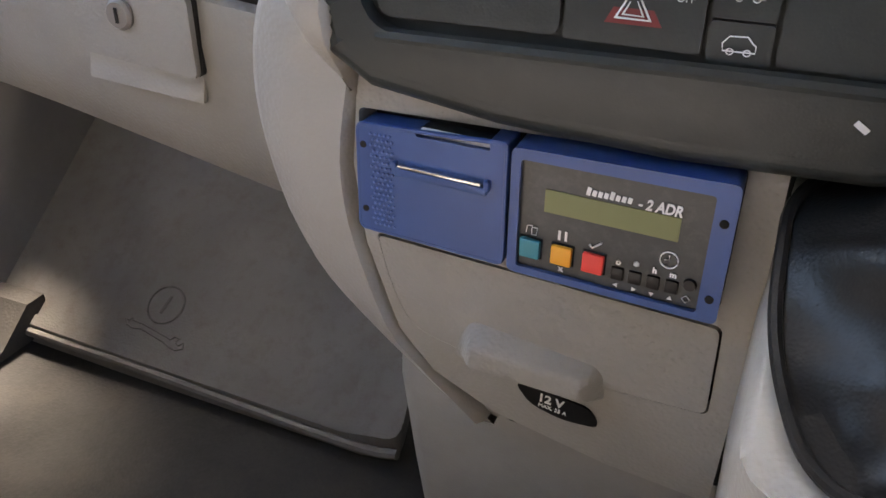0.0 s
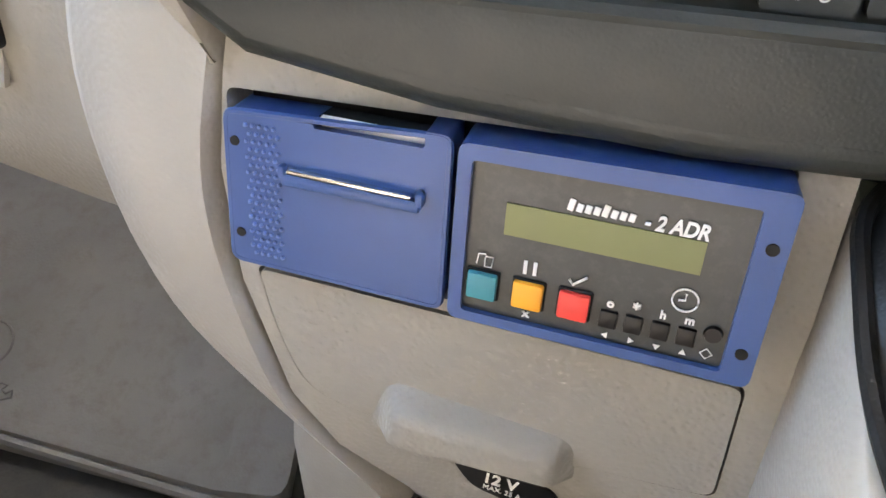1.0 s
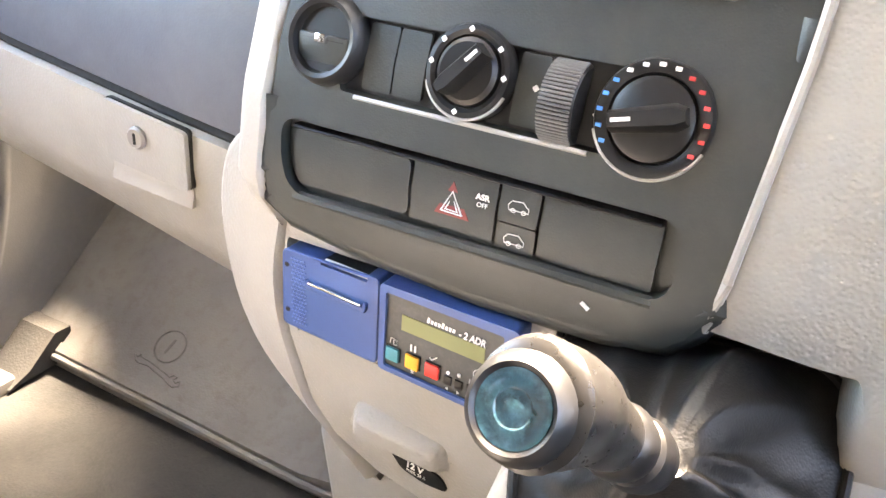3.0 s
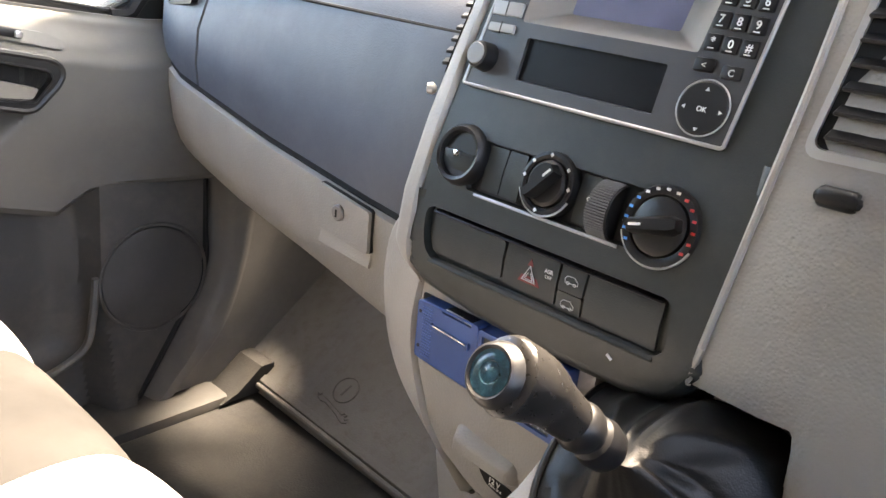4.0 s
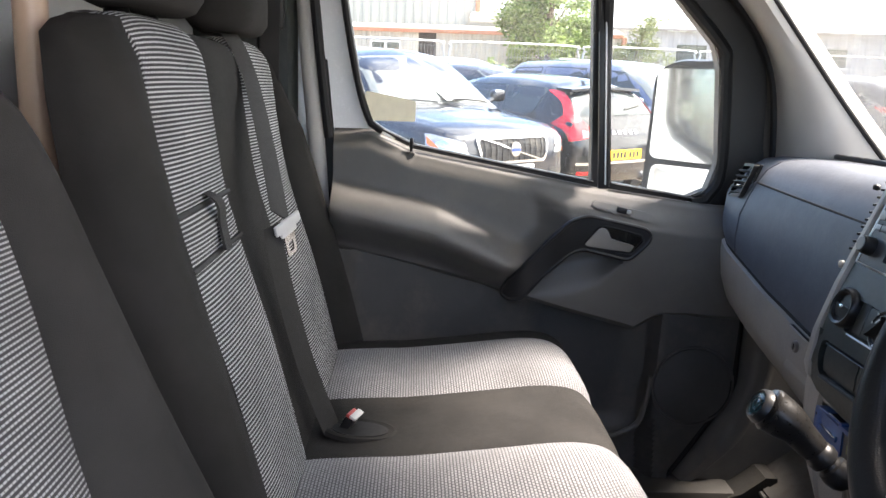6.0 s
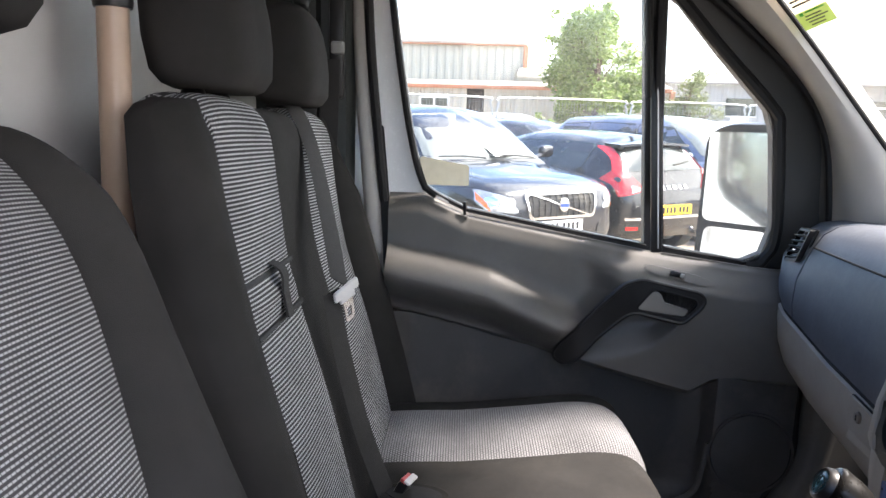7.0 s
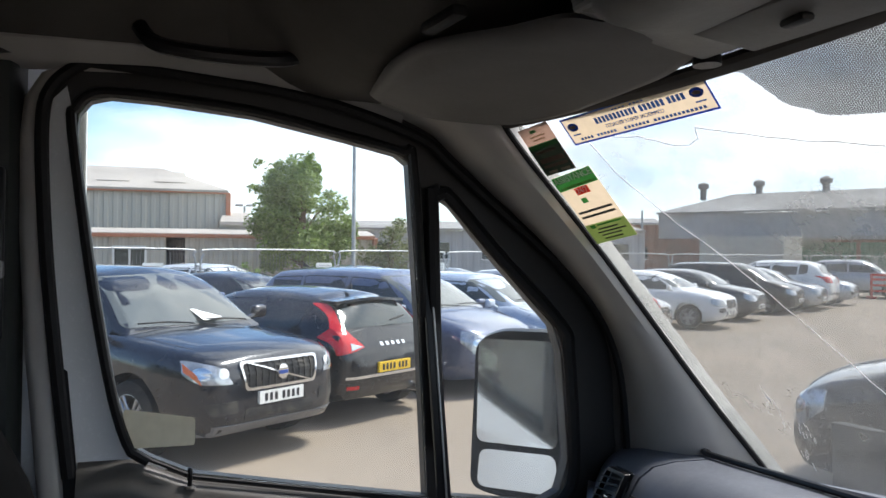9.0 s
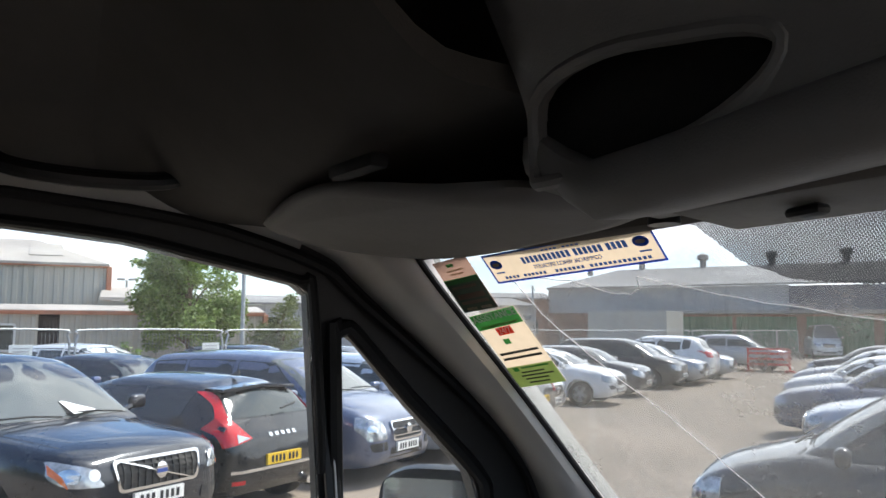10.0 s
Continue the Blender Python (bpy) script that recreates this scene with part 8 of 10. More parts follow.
def car(label, paint, at, L=4.3, W=1.78, H=1.46, belt=0.93, nose=0.72, hood=0.98, A=-1.05, B=-1.95, C=-3.7, D=-4.1, rear_belt=1.02, tail=0.95, base=2.6, over=0.85, r=0.32, clear=0.2,
        side=2, near=False, lamp="slim", tails="block", plates=(True, True), suv=False, rails=False, boot=0.0, chrome=True, amber=False, spoiler=False, paper=False, bars=False, wagon=True, name="parked_car"):
    """A parked car: y ahead from the front bumper, ground at 0; shaped by its side profile and plan."""
    ob = thing(name, label, "car", at=at, group="parked cars in the yard")
    hw = W / 2
    # lower body
    prof_y = [0, -0.05, -0.14, -0.3, A - 0.02, (A + D) / 2, D, -L + 0.22, -L + 0.08, -L]
    prof_z = [nose - 0.12, nose, nose + (hood - nose) * 0.25, nose + (hood - nose) * 0.5, hood, (belt + rear_belt) / 2, rear_belt, tail, tail - 0.04, tail - 0.16]
    low_y = [0, -0.1, -0.5, -L + 0.5, -L + 0.08, -L]
    low_z = [clear + 0.16, clear + 0.05, clear, clear, clear + 0.08, clear + 0.2]
    wid_y = [0, -0.04, -0.12, -0.3, -0.65, -1.2, -L * 0.6, -L + 0.6, -L + 0.2, -L + 0.06, -L]
    wid = [0.62, 0.72, 0.83, 0.92, 0.975, 1, 1, 0.975, 0.91, 0.84, 0.72]
    ys = [0, -0.02, -0.05, -0.09, -0.14, -0.2, -0.3, -0.45, -0.65, -0.85] + lin(-1.05, -L + 0.75, 14) + [-L + 0.5, -L + 0.34, -L + 0.22, -L + 0.14, -L + 0.08, -L + 0.03, -L]
    rings = []
    for y in ys:
        zt, zb, w = interp(-y, [-v for v in prof_y], prof_z), interp(-y, [-v for v in low_y], low_z), hw * interp(-y, [-v for v in wid_y], wid)
        h = zt - zb
        half = [(0.0, zb), (w * 0.88, zb), (w * 0.965, zb + h * 0.1), (w * 0.99, zb + h * 0.3), (w, zb + h * 0.52), (w * 0.985, zb + h * 0.7), (w * 0.985, zb + h * 0.76), (w * 0.955, zb + h * 0.88), (w * 0.9, zt - h * 0.035), (w * 0.8, zt), (w * 0.45, zt + 0.035), (0.0, zt + 0.045)]
        rings.append([(x, y, z) for x, z in half] + [(-x, y, z) for x, z in reversed(half[1:-1])])
    body = loft(rings)
    finish(body, 40)
    # wheel arches cut through the sides
    me = bpy.data.meshes.new("body")
    body.to_mesh(me)
    body.free()
    tmp = new("tmp", me)
    axles = (-over, -over - base)
    cut = []
    for y in axles:
        for sx in (-1, 1):
            cut.append(lathe([(0, -0.16), (r * 1.17, -0.16), (r * 1.17, 0.25), (0, 0.25)], 28, pose(sx * hw * 0.98, y, r * 1.02, 0, sx * 90, 0)))
    cme = bpy.data.meshes.new("cut")
    cb = merge(*cut)
    bmesh.ops.recalc_face_normals(cb, faces=cb.faces)
    cb.to_mesh(cme)
    cb.free()
    cob = new("cut", cme)
    mod = tmp.modifiers.new("arch", "BOOLEAN")
    mod.object, mod.operation, mod.solver = cob, "DIFFERENCE", "FAST"
    bm = bmesh.new()
    bm.from_mesh(bpy.data.meshes.new_from_object(tmp.evaluated_get(bpy.context.evaluated_depsgraph_get())))
    bpy.data.objects.remove(tmp)
    bpy.data.objects.remove(cob)
    # cabin
    gy = [A, (A * 2 + B) / 3, (A + B * 2) / 3, B, B - 0.25, (B + C) / 2, C + 0.2, C, (C + D) / 2, D]
    zr = H - 0.045
    gz = [hood - 0.03, hood + (zr - hood) * 0.36, hood + (zr - hood) * 0.7, zr - 0.06, zr - 0.015, zr, zr - 0.03, zr - 0.08, (zr + rear_belt) / 2 + 0.06, rear_belt - 0.03]
    curve = spline([(0, a, b) for a, b in zip(gy, gz)], 4)
    rings = []
    for p in curve:
        y, zt = p.y, p.z
        zb = interp(-y, [-A, -D], [belt, rear_belt]) - 0.06
        fr = interp(-y, [-A, -B, -C, -D], [0.86, 0.92, 0.92, 0.84])
        wb = hw * fr
        k = 0.30 * hw / (H - belt)
        zt = max(zt, zb + 0.02)
        wt = wb - (zt - zb) * k
        rr = min(0.12, (zt - zb) * 0.6)
        half = [(wb, zb)] + [(wb - (z - zb) * k, z) for z in lin(zb + (zt - zb - rr) * 0.35, zt - rr, 3)] + [(wt - rr * 0.16, zt - rr * 0.42), (wt - rr * 0.6, zt - rr * 0.12), (wt - rr * 1.3, zt), (wt * 0.4, zt + 0.03), (0.0, zt + 0.038)]
        rings.append([(x, y, z) for x, z in half] + [(-x, y, z) for x, z in reversed(half[:-1])])
    cabin = loft(rings)
    finish(cabin, 45)
    both = bmesh.new()
    for b in (bm, cabin):
        m2 = bpy.data.meshes.new("x")
        b.to_mesh(m2)
        both.from_mesh(m2)
        bpy.data.meshes.remove(m2)
    bvh = BVHTree.FromBMesh(both)
    both.free()
    bp = part("body", bm, paint, ob, angle=40)
    part("roof", cabin, paint, ob, angle=45)

    def patch(nm, poly, axis, mat, off=0.004, label="", parent=None, grid=0.12, holes=(), rad=0.0):
        """A fitted piece laid on the shell: seen from 'front', 'rear', 'side' (+1), 'near' (-1) or 'top'."""
        src, ray = {"front": (lambda u, v: (u, 1, v), (0, -1, 0)), "rear": (lambda u, v: (u, -L - 1, v), (0, 1, 0)), "side": (lambda u, v: (2, u, v), (-1, 0, 0)), "near": (lambda u, v: (-2, u, v), (1, 0, 0)), "top": (lambda u, v: (u, v, 3), (0, 0, -1))}[axis]
        ray = Vector(ray)
        depth = {}

        def place(u, v, d):
            hit = bvh.ray_cast(Vector(src(u, v)), ray)
            p = hit[0] if hit[0] is not None else None
            if p is None:
                q = bvh.find_nearest(Vector(src(u, v)) + ray * 1.2)
                p = q[0]
                n = -ray
            else:
                n = hit[1] if hit[1].dot(ray) < 0 else -hit[1]
            return p + (n * 0.6 - ray * 0.4) * (off - d)
        pts = rounded([(a, b, 0) for a, b in poly], rad, 4) if rad else [Vector((a, b, 0)) for a, b in poly]
        us, vs = [p[0] for p in pts], [p[1] for p in pts]
        cu = [min(us) + (i + 0.503) * grid for i in range(int((max(us) - min(us)) / grid))]
        cv = [min(vs) + (i + 0.507) * grid for i in range(int((max(vs) - min(vs)) / grid))]
        b = plate(pts, [rounded([(a, c, 0) for a, c in h], rad, 4) for h in holes], place, off + 0.004, cu, cv)
        return part(nm, b, mat, parent or ob, label, angle=30)

    def mirror_poly(poly):
        return [(-a, b) for a, b in poly]
    # glazing
    wsx = hw * 0.80
    zs0, zs1 = hood + 0.05, zr - 0.07
    patch("windscreen", [(-wsx, zs0), (wsx, zs0), (wsx - 0.16, zs1), (0.0, zs1 + 0.025), (-wsx + 0.16, zs1)], "front", CAR_SCREEN, 0.006, rad=0.05)
    zg0 = rear_belt + 0.05
    patch("rear_window", [(-wsx * 0.92, zg0), (wsx * 0.92, zg0), (wsx * 0.72, zr - 0.12), (-wsx * 0.72, zr - 0.12)], "rear", CAR_GLASS, 0.006, rad=0.07)
    b_at = B - (0.62 if side == 2 else 0.85)
    for ax in ("side", "near"):
        f = [(A - 0.28, belt + 0.035), (b_at + 0.04, belt + 0.05), (b_at + 0.02, zr - 0.09), (B + 0.02, zr - 0.11)]
        patch("front_side_window", f, ax, CAR_GLASS, 0.005, rad=0.03)
        end = C - 0.05 if not boot else C + 0.1
        b2 = [(b_at - 0.04, belt + 0.05), (end - 0.22 if not wagon else end + 0.06 + (0.12 if side == 1 else 0), rear_belt + 0.03), (end + 0.1, zr - 0.1), (b_at - 0.06, zr - 0.085)]
        if suv or H > 1.55 or (wagon and L > 4.4):
            c_at = b_at - 0.92
            patch("rear_side_window", [b2[0], (c_at + 0.03, (belt + rear_belt) / 2 + 0.045), (c_at + 0.01, zr - 0.09), b2[3]], ax, CAR_GLASS, 0.005, rad=0.03)
            patch("quarter_window", [(c_at - 0.04, (belt + rear_belt) / 2 + 0.05), (end + 0.14, rear_belt + 0.05), (end + 0.12, zr - 0.13), (c_at - 0.05, zr - 0.095)], ax, CAR_GLASS, 0.005, rad=0.05)
        else:
            patch("rear_side_window", b2, ax, CAR_GLASS, 0.005, rad=0.08)
        if near:
            d0, d1 = A - 0.12, b_at - 0.02
            for s0 in ((d0, d1) if side == 1 else (d0, d1, d1 - 0.95)):
                patch("door_gap", [(s0, clear + 0.15), (s0 + 0.007, clear + 0.15), (s0 + 0.007, belt), (s0, belt)], ax, BLACK_TRIM, 0.002, grid=0.1)
            patch("door_handle", [(d1 + 0.24, belt - 0.14), (d1 + 0.06, belt - 0.13), (d1 + 0.06, belt - 0.1), (d1 + 0.24, belt - 0.11)], ax, paint, 0.025, rad=0.012, grid=0.05)
        patch("sill_trim", [(-over - r * 1.3, clear + 0.035), (-over - base + r * 1.3, clear + 0.035), (-over - base + r * 1.3, clear + 0.12), (-over - r * 1.3, clear + 0.12)], ax, BLACK_TRIM if suv else paint, 0.012, grid=0.3)
    # door mirrors
    for sx in (-1, 1):
        b = merge(box((sx * (hw + 0.07), A - 0.32, belt + 0.1), (0.19, 0.11, 0.14), 0.045, 3), tube([(sx * hw * 0.9, A - 0.3, belt + 0.03), (sx * (hw + 0.02), A - 0.31, belt + 0.07)], 0.03, 6))
        part("door_mirror", b, paint, ob)
    # front
    gx = hw * (0.46 if bars else 0.40)
    gz0, gz1 = nose - 0.22, nose - 0.01
    gr = patch("grille", [(-gx * 0.9, gz0), (gx * 0.9, gz0), (gx, gz1), (-gx, gz1)], "front", BLACK_TRIM, 0.012, rad=0.05, grid=0.08)
    if chrome:
        o = [(-gx * 0.95, gz0 - 0.025), (gx * 0.95, gz0 - 0.025), (gx * 1.06, gz1 + 0.02), (-gx * 1.06, gz1 + 0.02)]
        i = [(-gx * 0.9, gz0), (gx * 0.9, gz0), (gx, gz1 - 0.005), (-gx, gz1 - 0.005)]
        patch("grille_surround", o, "front", CHROME_CAR, 0.026, "chrome grille surround", gr, 0.07, (i,), rad=0.05)
        for q in range(1, 5):
            z = gz0 + (gz1 - gz0) * q / 5
            patch("grille_bar", [(-gx * 0.93, z - 0.008), (gx * 0.93, z - 0.008), (gx * 0.93, z + 0.008), (-gx * 0.93, z + 0.008)], "front", CHROME_CAR if q % 2 and not bars else BLACK_TRIM, 0.02, "", gr, 0.08)
    if bars:
        for q in range(-5, 6):
            x = gx * q / 6
            patch("grille_bar", [(x - 0.006, gz0), (x + 0.006, gz0), (x + 0.006, gz1), (x - 0.006, gz1)], "front", BLACK_TRIM, 0.026, "", gr, 0.08)
        patch("diagonal_bar", [(-gx * 0.9, gz0 - 0.01), (-gx * 0.8, gz0 - 0.01), (gx * 0.9, gz1 + 0.0), (gx * 0.8, gz1 + 0.0)], "front", CHROME_CAR, 0.034, "chrome diagonal bar", gr, 0.05)
    zc = (gz0 + gz1) / 2
    ring = [(0.062 * math.cos(a), zc + 0.062 * math.sin(a)) for a in lin(0, 2 * math.pi * 19 / 20, 20)]
    patch("badge", ring, "front", CHROME_CAR, 0.044, "round chrome badge", None, 0.06)
    if bars:
        patch("badge_bar", [(-0.05, zc - 0.016), (0.05, zc - 0.016), (0.05, zc + 0.016), (-0.05, zc + 0.016)], "front", BLUE_INK, 0.05, "", None, 0.06)
    x0, x1 = hw * (0.60 if bars else 0.52), hw * 0.90
    if lamp == "tall":
        hl = [(x0, gz0 + 0.02), (x1 * 0.9, gz0 + 0.0), (x1, gz0 + 0.16), (x1 * 0.96, gz1 + 0.09), (x0 + 0.05, gz1 + 0.02)]
    else:
        hl = [(x0 - 0.04, gz0 + 0.05), (x1 * 0.92, gz0 + 0.06), (x1, gz0 + 0.14), (x1 * 0.97, gz1 + 0.05), (x0 + 0.06, gz1 - 0.01)]
    for fn in (lambda q: q, mirror_poly):
        h = patch("headlight", fn(hl), "front", LAMP_CLEAR, 0.008, "", None, 0.06, rad=0.03)
        if near:
            cx, cz = (x0 + x1) / 2 - 0.02, (gz0 + gz1) / 2 + 0.04
            for dx, rr in ((-0.08, 0.045), (0.06, 0.055)):
                cir = [(cx + dx + rr * math.cos(a), cz + rr * math.sin(a)) for a in lin(0, 2 * math.pi * 15 / 16, 16)]
                patch("lamp_lens", fn(cir), "front", CHROME_CAR, 0.011, "", h, 0.04)
        if amber:
            patch("side_lamp", fn([(x1 * 0.9, gz0 + 0.05), (x1 * 0.985, gz0 + 0.16), (x1 * 0.975, gz1 + 0.02), (x1 * 0.93, gz0 + 0.15)]), "front", LAMP_AMBER, 0.014, "amber side lamp", h, 0.05)
        fog = [(hw * 0.5, clear + 0.24), (hw * 0.76, clear + 0.23), (hw * 0.8, clear + 0.33), (hw * 0.52, clear + 0.35)]
        patch("fog_recess", fn(fog), "front", BLACK_TRIM, 0.006, "", None, 0.08, rad=0.03)
    patch("lower_grille", [(-hw * 0.44, clear + 0.13), (hw * 0.44, clear + 0.13), (hw * 0.42, clear + 0.26), (-hw * 0.42, clear + 0.26)], "front", BLACK_TRIM, 0.006, rad=0.03)
    if suv:
        patch("front_skirt", [(-hw * 0.86, clear + 0.05), (hw * 0.86, clear + 0.05), (hw * 0.88, clear + 0.14), (-hw * 0.88, clear + 0.14)], "front", stuff("skid_grey", (0.16, 0.16, 0.17), 0.5, vary=0.1), 0.014, rad=0.03)
    # bonnet edge, wipers
    if near:
        for sx in (-1, 1):
            ln = [(sx * hw * 0.80, A + 0.06), (sx * hw * 0.81, A + 0.06), (sx * hw * 0.69, -0.24), (sx * hw * 0.68, -0.24)]
            patch("bonnet_gap", ln, "top", BLACK_TRIM, 0.002, grid=0.15)
        for sx in (-0.55, 0.1):
            part("wiper", tube([(sx, A + 0.02, hood + 0.07), (sx + 0.25, A - 0.04, hood + 0.09), (sx + 0.55, A - 0.06, hood + 0.09)], 0.009, 5), BLACK_TRIM, ob)
    if plates[0]:
        pz = gz0 - 0.10
        pl = patch("number_plate", [(-0.26, pz - 0.055), (0.26, pz - 0.055), (0.26, pz + 0.055), (-0.26, pz + 0.055)], "front", PLATE_WHITE, 0.03, "white plate with dark bars", None, 0.13)
        for q in range(7):
            x = -0.19 + q * 0.058 + (0.03 if q > 3 else 0)
            patch("plate_bar", [(x - 0.016, pz - 0.034), (x + 0.016, pz - 0.034), (x + 0.016, pz + 0.034), (x - 0.016, pz + 0.034)], "front", PLATE_INK, 0.033, "", pl, 0.2)
    # rear
    tz0, tz1 = tail - 0.22, tail + 0.02
    for fn in (lambda q: q, mirror_poly):
        if tails == "tall":
            tp = [(hw * 0.50, tz0 + 0.12), (hw * 0.86, tz0 + 0.05), (hw * 0.88, tz1 - 0.02), (hw * 0.80, tail + 0.1), (hw * 0.66, zr - 0.12), (hw * 0.61, zr - 0.12), (hw * 0.70, tail + 0.12), (hw * 0.62, tz1 + 0.0)]
        else:
            tp = [(hw * 0.6, tz0), (hw * 0.87, tz0), (hw * 0.88, tz1), (hw * 0.62, tz1)]
        tl = patch("tail_lamp", fn(tp), "rear", LAMP_RED, 0.016, "red tail lamp", None, 0.05, rad=0.012)
        if tails == "tall":
            patch("reversing_lamp", fn([(hw * 0.53, tz0 + 0.125), (hw * 0.72, tz0 + 0.09), (hw * 0.70, tz0 + 0.17)]), "rear", LAMP_CLEAR, 0.021, "", tl, 0.05)
            patch("reflector", fn([(hw * 0.62, clear + 0.19), (hw * 0.78, clear + 0.19), (hw * 0.78, clear + 0.23), (hw * 0.62, clear + 0.23)]), "rear", LAMP_RED, 0.008, "", None, 0.1)
    if plates[1]:
        pz = tail - 0.33
        pl = patch("number_plate", [(-0.26, pz - 0.055), (0.26, pz - 0.055), (0.26, pz + 0.055), (-0.26, pz + 0.055)], "rear", PLATE_YELLOW, 0.03, "yellow plate with dark bars", None, 0.13)
        for q in range(7):
            x = -0.19 + q * 0.058 + (0.03 if q > 3 else 0)
            patch("plate_bar", [(x - 0.016, pz - 0.034), (x + 0.016, pz - 0.034), (x + 0.016, pz + 0.034), (x - 0.016, pz + 0.034)], "rear", PLATE_INK, 0.033, "", pl, 0.2)
    patch("rear_bumper_strip", [(-hw * 0.8, clear + 0.3), (hw * 0.8, clear + 0.3), (hw * 0.8, clear + 0.33), (-hw * 0.8, clear + 0.33)], "rear", CHROME_CAR if tails == "tall" else BLACK_TRIM, 0.012, grid=0.2)
    if near and tails == "tall":
        for q in range(5):
            patch("lettering_bar", [(-0.2 + q * 0.09, tail - 0.1), (-0.15 + q * 0.09, tail - 0.1), (-0.15 + q * 0.09, tail - 0.06), (-0.2 + q * 0.09, tail - 0.06)], "rear", CHROME_CAR, 0.008, "", None, 0.2)
        part("rear_wiper", tube([(0.05, -L + 0.1, rear_belt + 0.12), (0.3, -L + 0.12, rear_belt + 0.16)], 0.012, 5), BLACK_TRIM, ob)
        part("exhaust_pipe", lathe([(0.03, 0), (0.04, 0), (0.04, 0.15), (0.03, 0.15)], 14, pose(hw * 0.45, -L + 0.12, clear + 0.1, 90, 0, 0)), CHROME_CAR, ob)
    if spoiler:
        sp = loft([[(x, C - 0.02, zr - 0.05 - abs(x) * 0.06), (x, C - 0.28, zr - 0.055 - abs(x) * 0.06), (x, C - 0.28, zr - 0.085 - abs(x) * 0.06), (x, C - 0.02, zr - 0.1 - abs(x) * 0.06)] for x in lin(-hw * 0.62, hw * 0.62, 9)])
        part("roof_spoiler", sp, paint, ob)
    if near:
        part("roof_aerial", loft([[(sx * s, C + 0.16 - q * 0.06, zr + 0.02 + hh) for sx, hh in ((-0.02, 0), (0.02, 0), (0.004, hgt), (-0.004, hgt))] for q, s, hgt in ((0, 0.3, 0.01), (1, 1, 0.04), (2, 0.8, 0.07))]), BLACK_TRIM, ob)
    if rails:
        for sx in (-1, 1):
            x = sx * hw * 0.62
            part("roof_rail", tube(spline([(x, B - 0.02, zr - 0.01), (x, B - 0.14, zr + 0.05), (x, (B + C) / 2, zr + 0.07), (x, C + 0.2, zr + 0.04), (x, C + 0.05, zr - 0.02)], 4), 0.018, 6), CHROME_CAR, ob)
    for y in axles:
        for sx in (-1, 1):
            md, mt, mr_ = wheel_meshes(r)
            w = new("wheel", md)
            w.parent = ob
            w.matrix_local = pose(sx * (hw - 0.125), y, r, 0, sx * 90, 0)
            for nm, m3 in (("tyre", mt), ("rim", mr_)):
                c = new(nm, m3)
                c.parent = w
    if paper:
        pb = box((-0.18, A - 0.14, hood + 0.135), (0.3, 0.21, 0.002), 0.0005, 1, (-30, 0, 12))
        solo("paper_sheet", pb, PAPER_OUT, "white paper sheet lying behind a car windscreen", "paper", at=at)
    return ob


HEAD = (0.82, 0.57)
YAW = math.degrees(math.atan2(-HEAD[0], HEAD[1]))


LEVEL = 0.16


def yard(x, y):
    """Plan places, drawn in about the eye to the yard's level."""
    return 0.42 + 0.924 * (x - 0.42), -0.27 + 0.924 * (y + 0.27)


def facing(x, y, turn=0.0):
    """Front bumper at (x, y), nose towards the lane."""
    x, y = yard(x, y)
    return pose(x, y, LEVEL, 0, 0, YAW + turn)


def reversed_at(x, y, L, turn=0.0):
    """Rear bumper at (x, y), tail towards the lane."""
    x, y = yard(x, y)
    return pose(x - HEAD[0] * L, y - HEAD[1] * L, LEVEL, 0, 0, YAW + 180 + turn)


def opposite(x, y, turn=0.0):
    x, y = yard(x, y)
    return pose(x, y, LEVEL, 0, 0, YAW + 180 + turn)


SUV = dict(L=4.63, W=1.89, H=1.71, belt=1.1, nose=0.90, hood=1.09, A=-1.15, B=-2.0, C=-3.95, D=-4.4, rear_belt=1.2, tail=1.15, base=2.77, over=0.92, r=0.36, clear=0.24, suv=True)
MPV = dict(L=4.47, W=1.80, H=1.635, belt=1.0, nose=0.78, hood=1.06, A=-0.82, B=-1.75, C=-4.0, D=-4.3, rear_belt=1.08, tail=1.05, base=2.7, over=0.9, r=0.32)
HATCH = dict(L=4.05, W=1.74, H=1.45, belt=0.93, nose=0.75, hood=0.98, A=-0.95, B=-1.8, C=-3.5, D=-3.88, rear_belt=1.02, tail=0.97, base=2.5, over=0.82, r=0.31)
ESTATE = dict(L=4.6, W=1.8, H=1.5, belt=0.95, nose=0.74, hood=1.0, A=-1.1, B=-1.95, C=-4.1, D=-4.45, rear_belt=1.02, tail=1.0, base=2.7, over=0.9, r=0.32)
SALOON = dict(L=4.5, W=1.77, H=1.44, belt=0.94, nose=0.72, hood=0.98, A=-1.15, B=-1.95, C=-3.0, D=-3.75, rear_belt=1.0, tail=0.98, base=2.65, over=0.85, r=0.32, boot=0.7, wagon=False)
car("blue-black sport utility car with chrome barred grille, windscreen coloured with sky reflection", P_NAVY, facing(-7.5, 0.8), near=True, amber=True, bars=True, paper=True, plates=(True, False), **SUV)
car("black three-door hatchback with tall red tail lamps and roof spoiler", P_BLACK, reversed_at(-9.12, 2.5, 4.25, -2), near=True, tails="tall", spoiler=True, side=1, plates=(False, True), L=4.25, W=1.78, H=1.45, belt=0.95, nose=0.74, hood=0.98, A=-1.1, B=-2.0, C=-3.62, D=-4.12, rear_belt=0.98, tail=0.93, base=2.64, over=0.88, r=0.33)
car("blue-grey people carrier with a chrome grille", P_SLATE, facing(-10.3, 4.5), near=True, lamp="tall", plates=(True, False), **MPV)
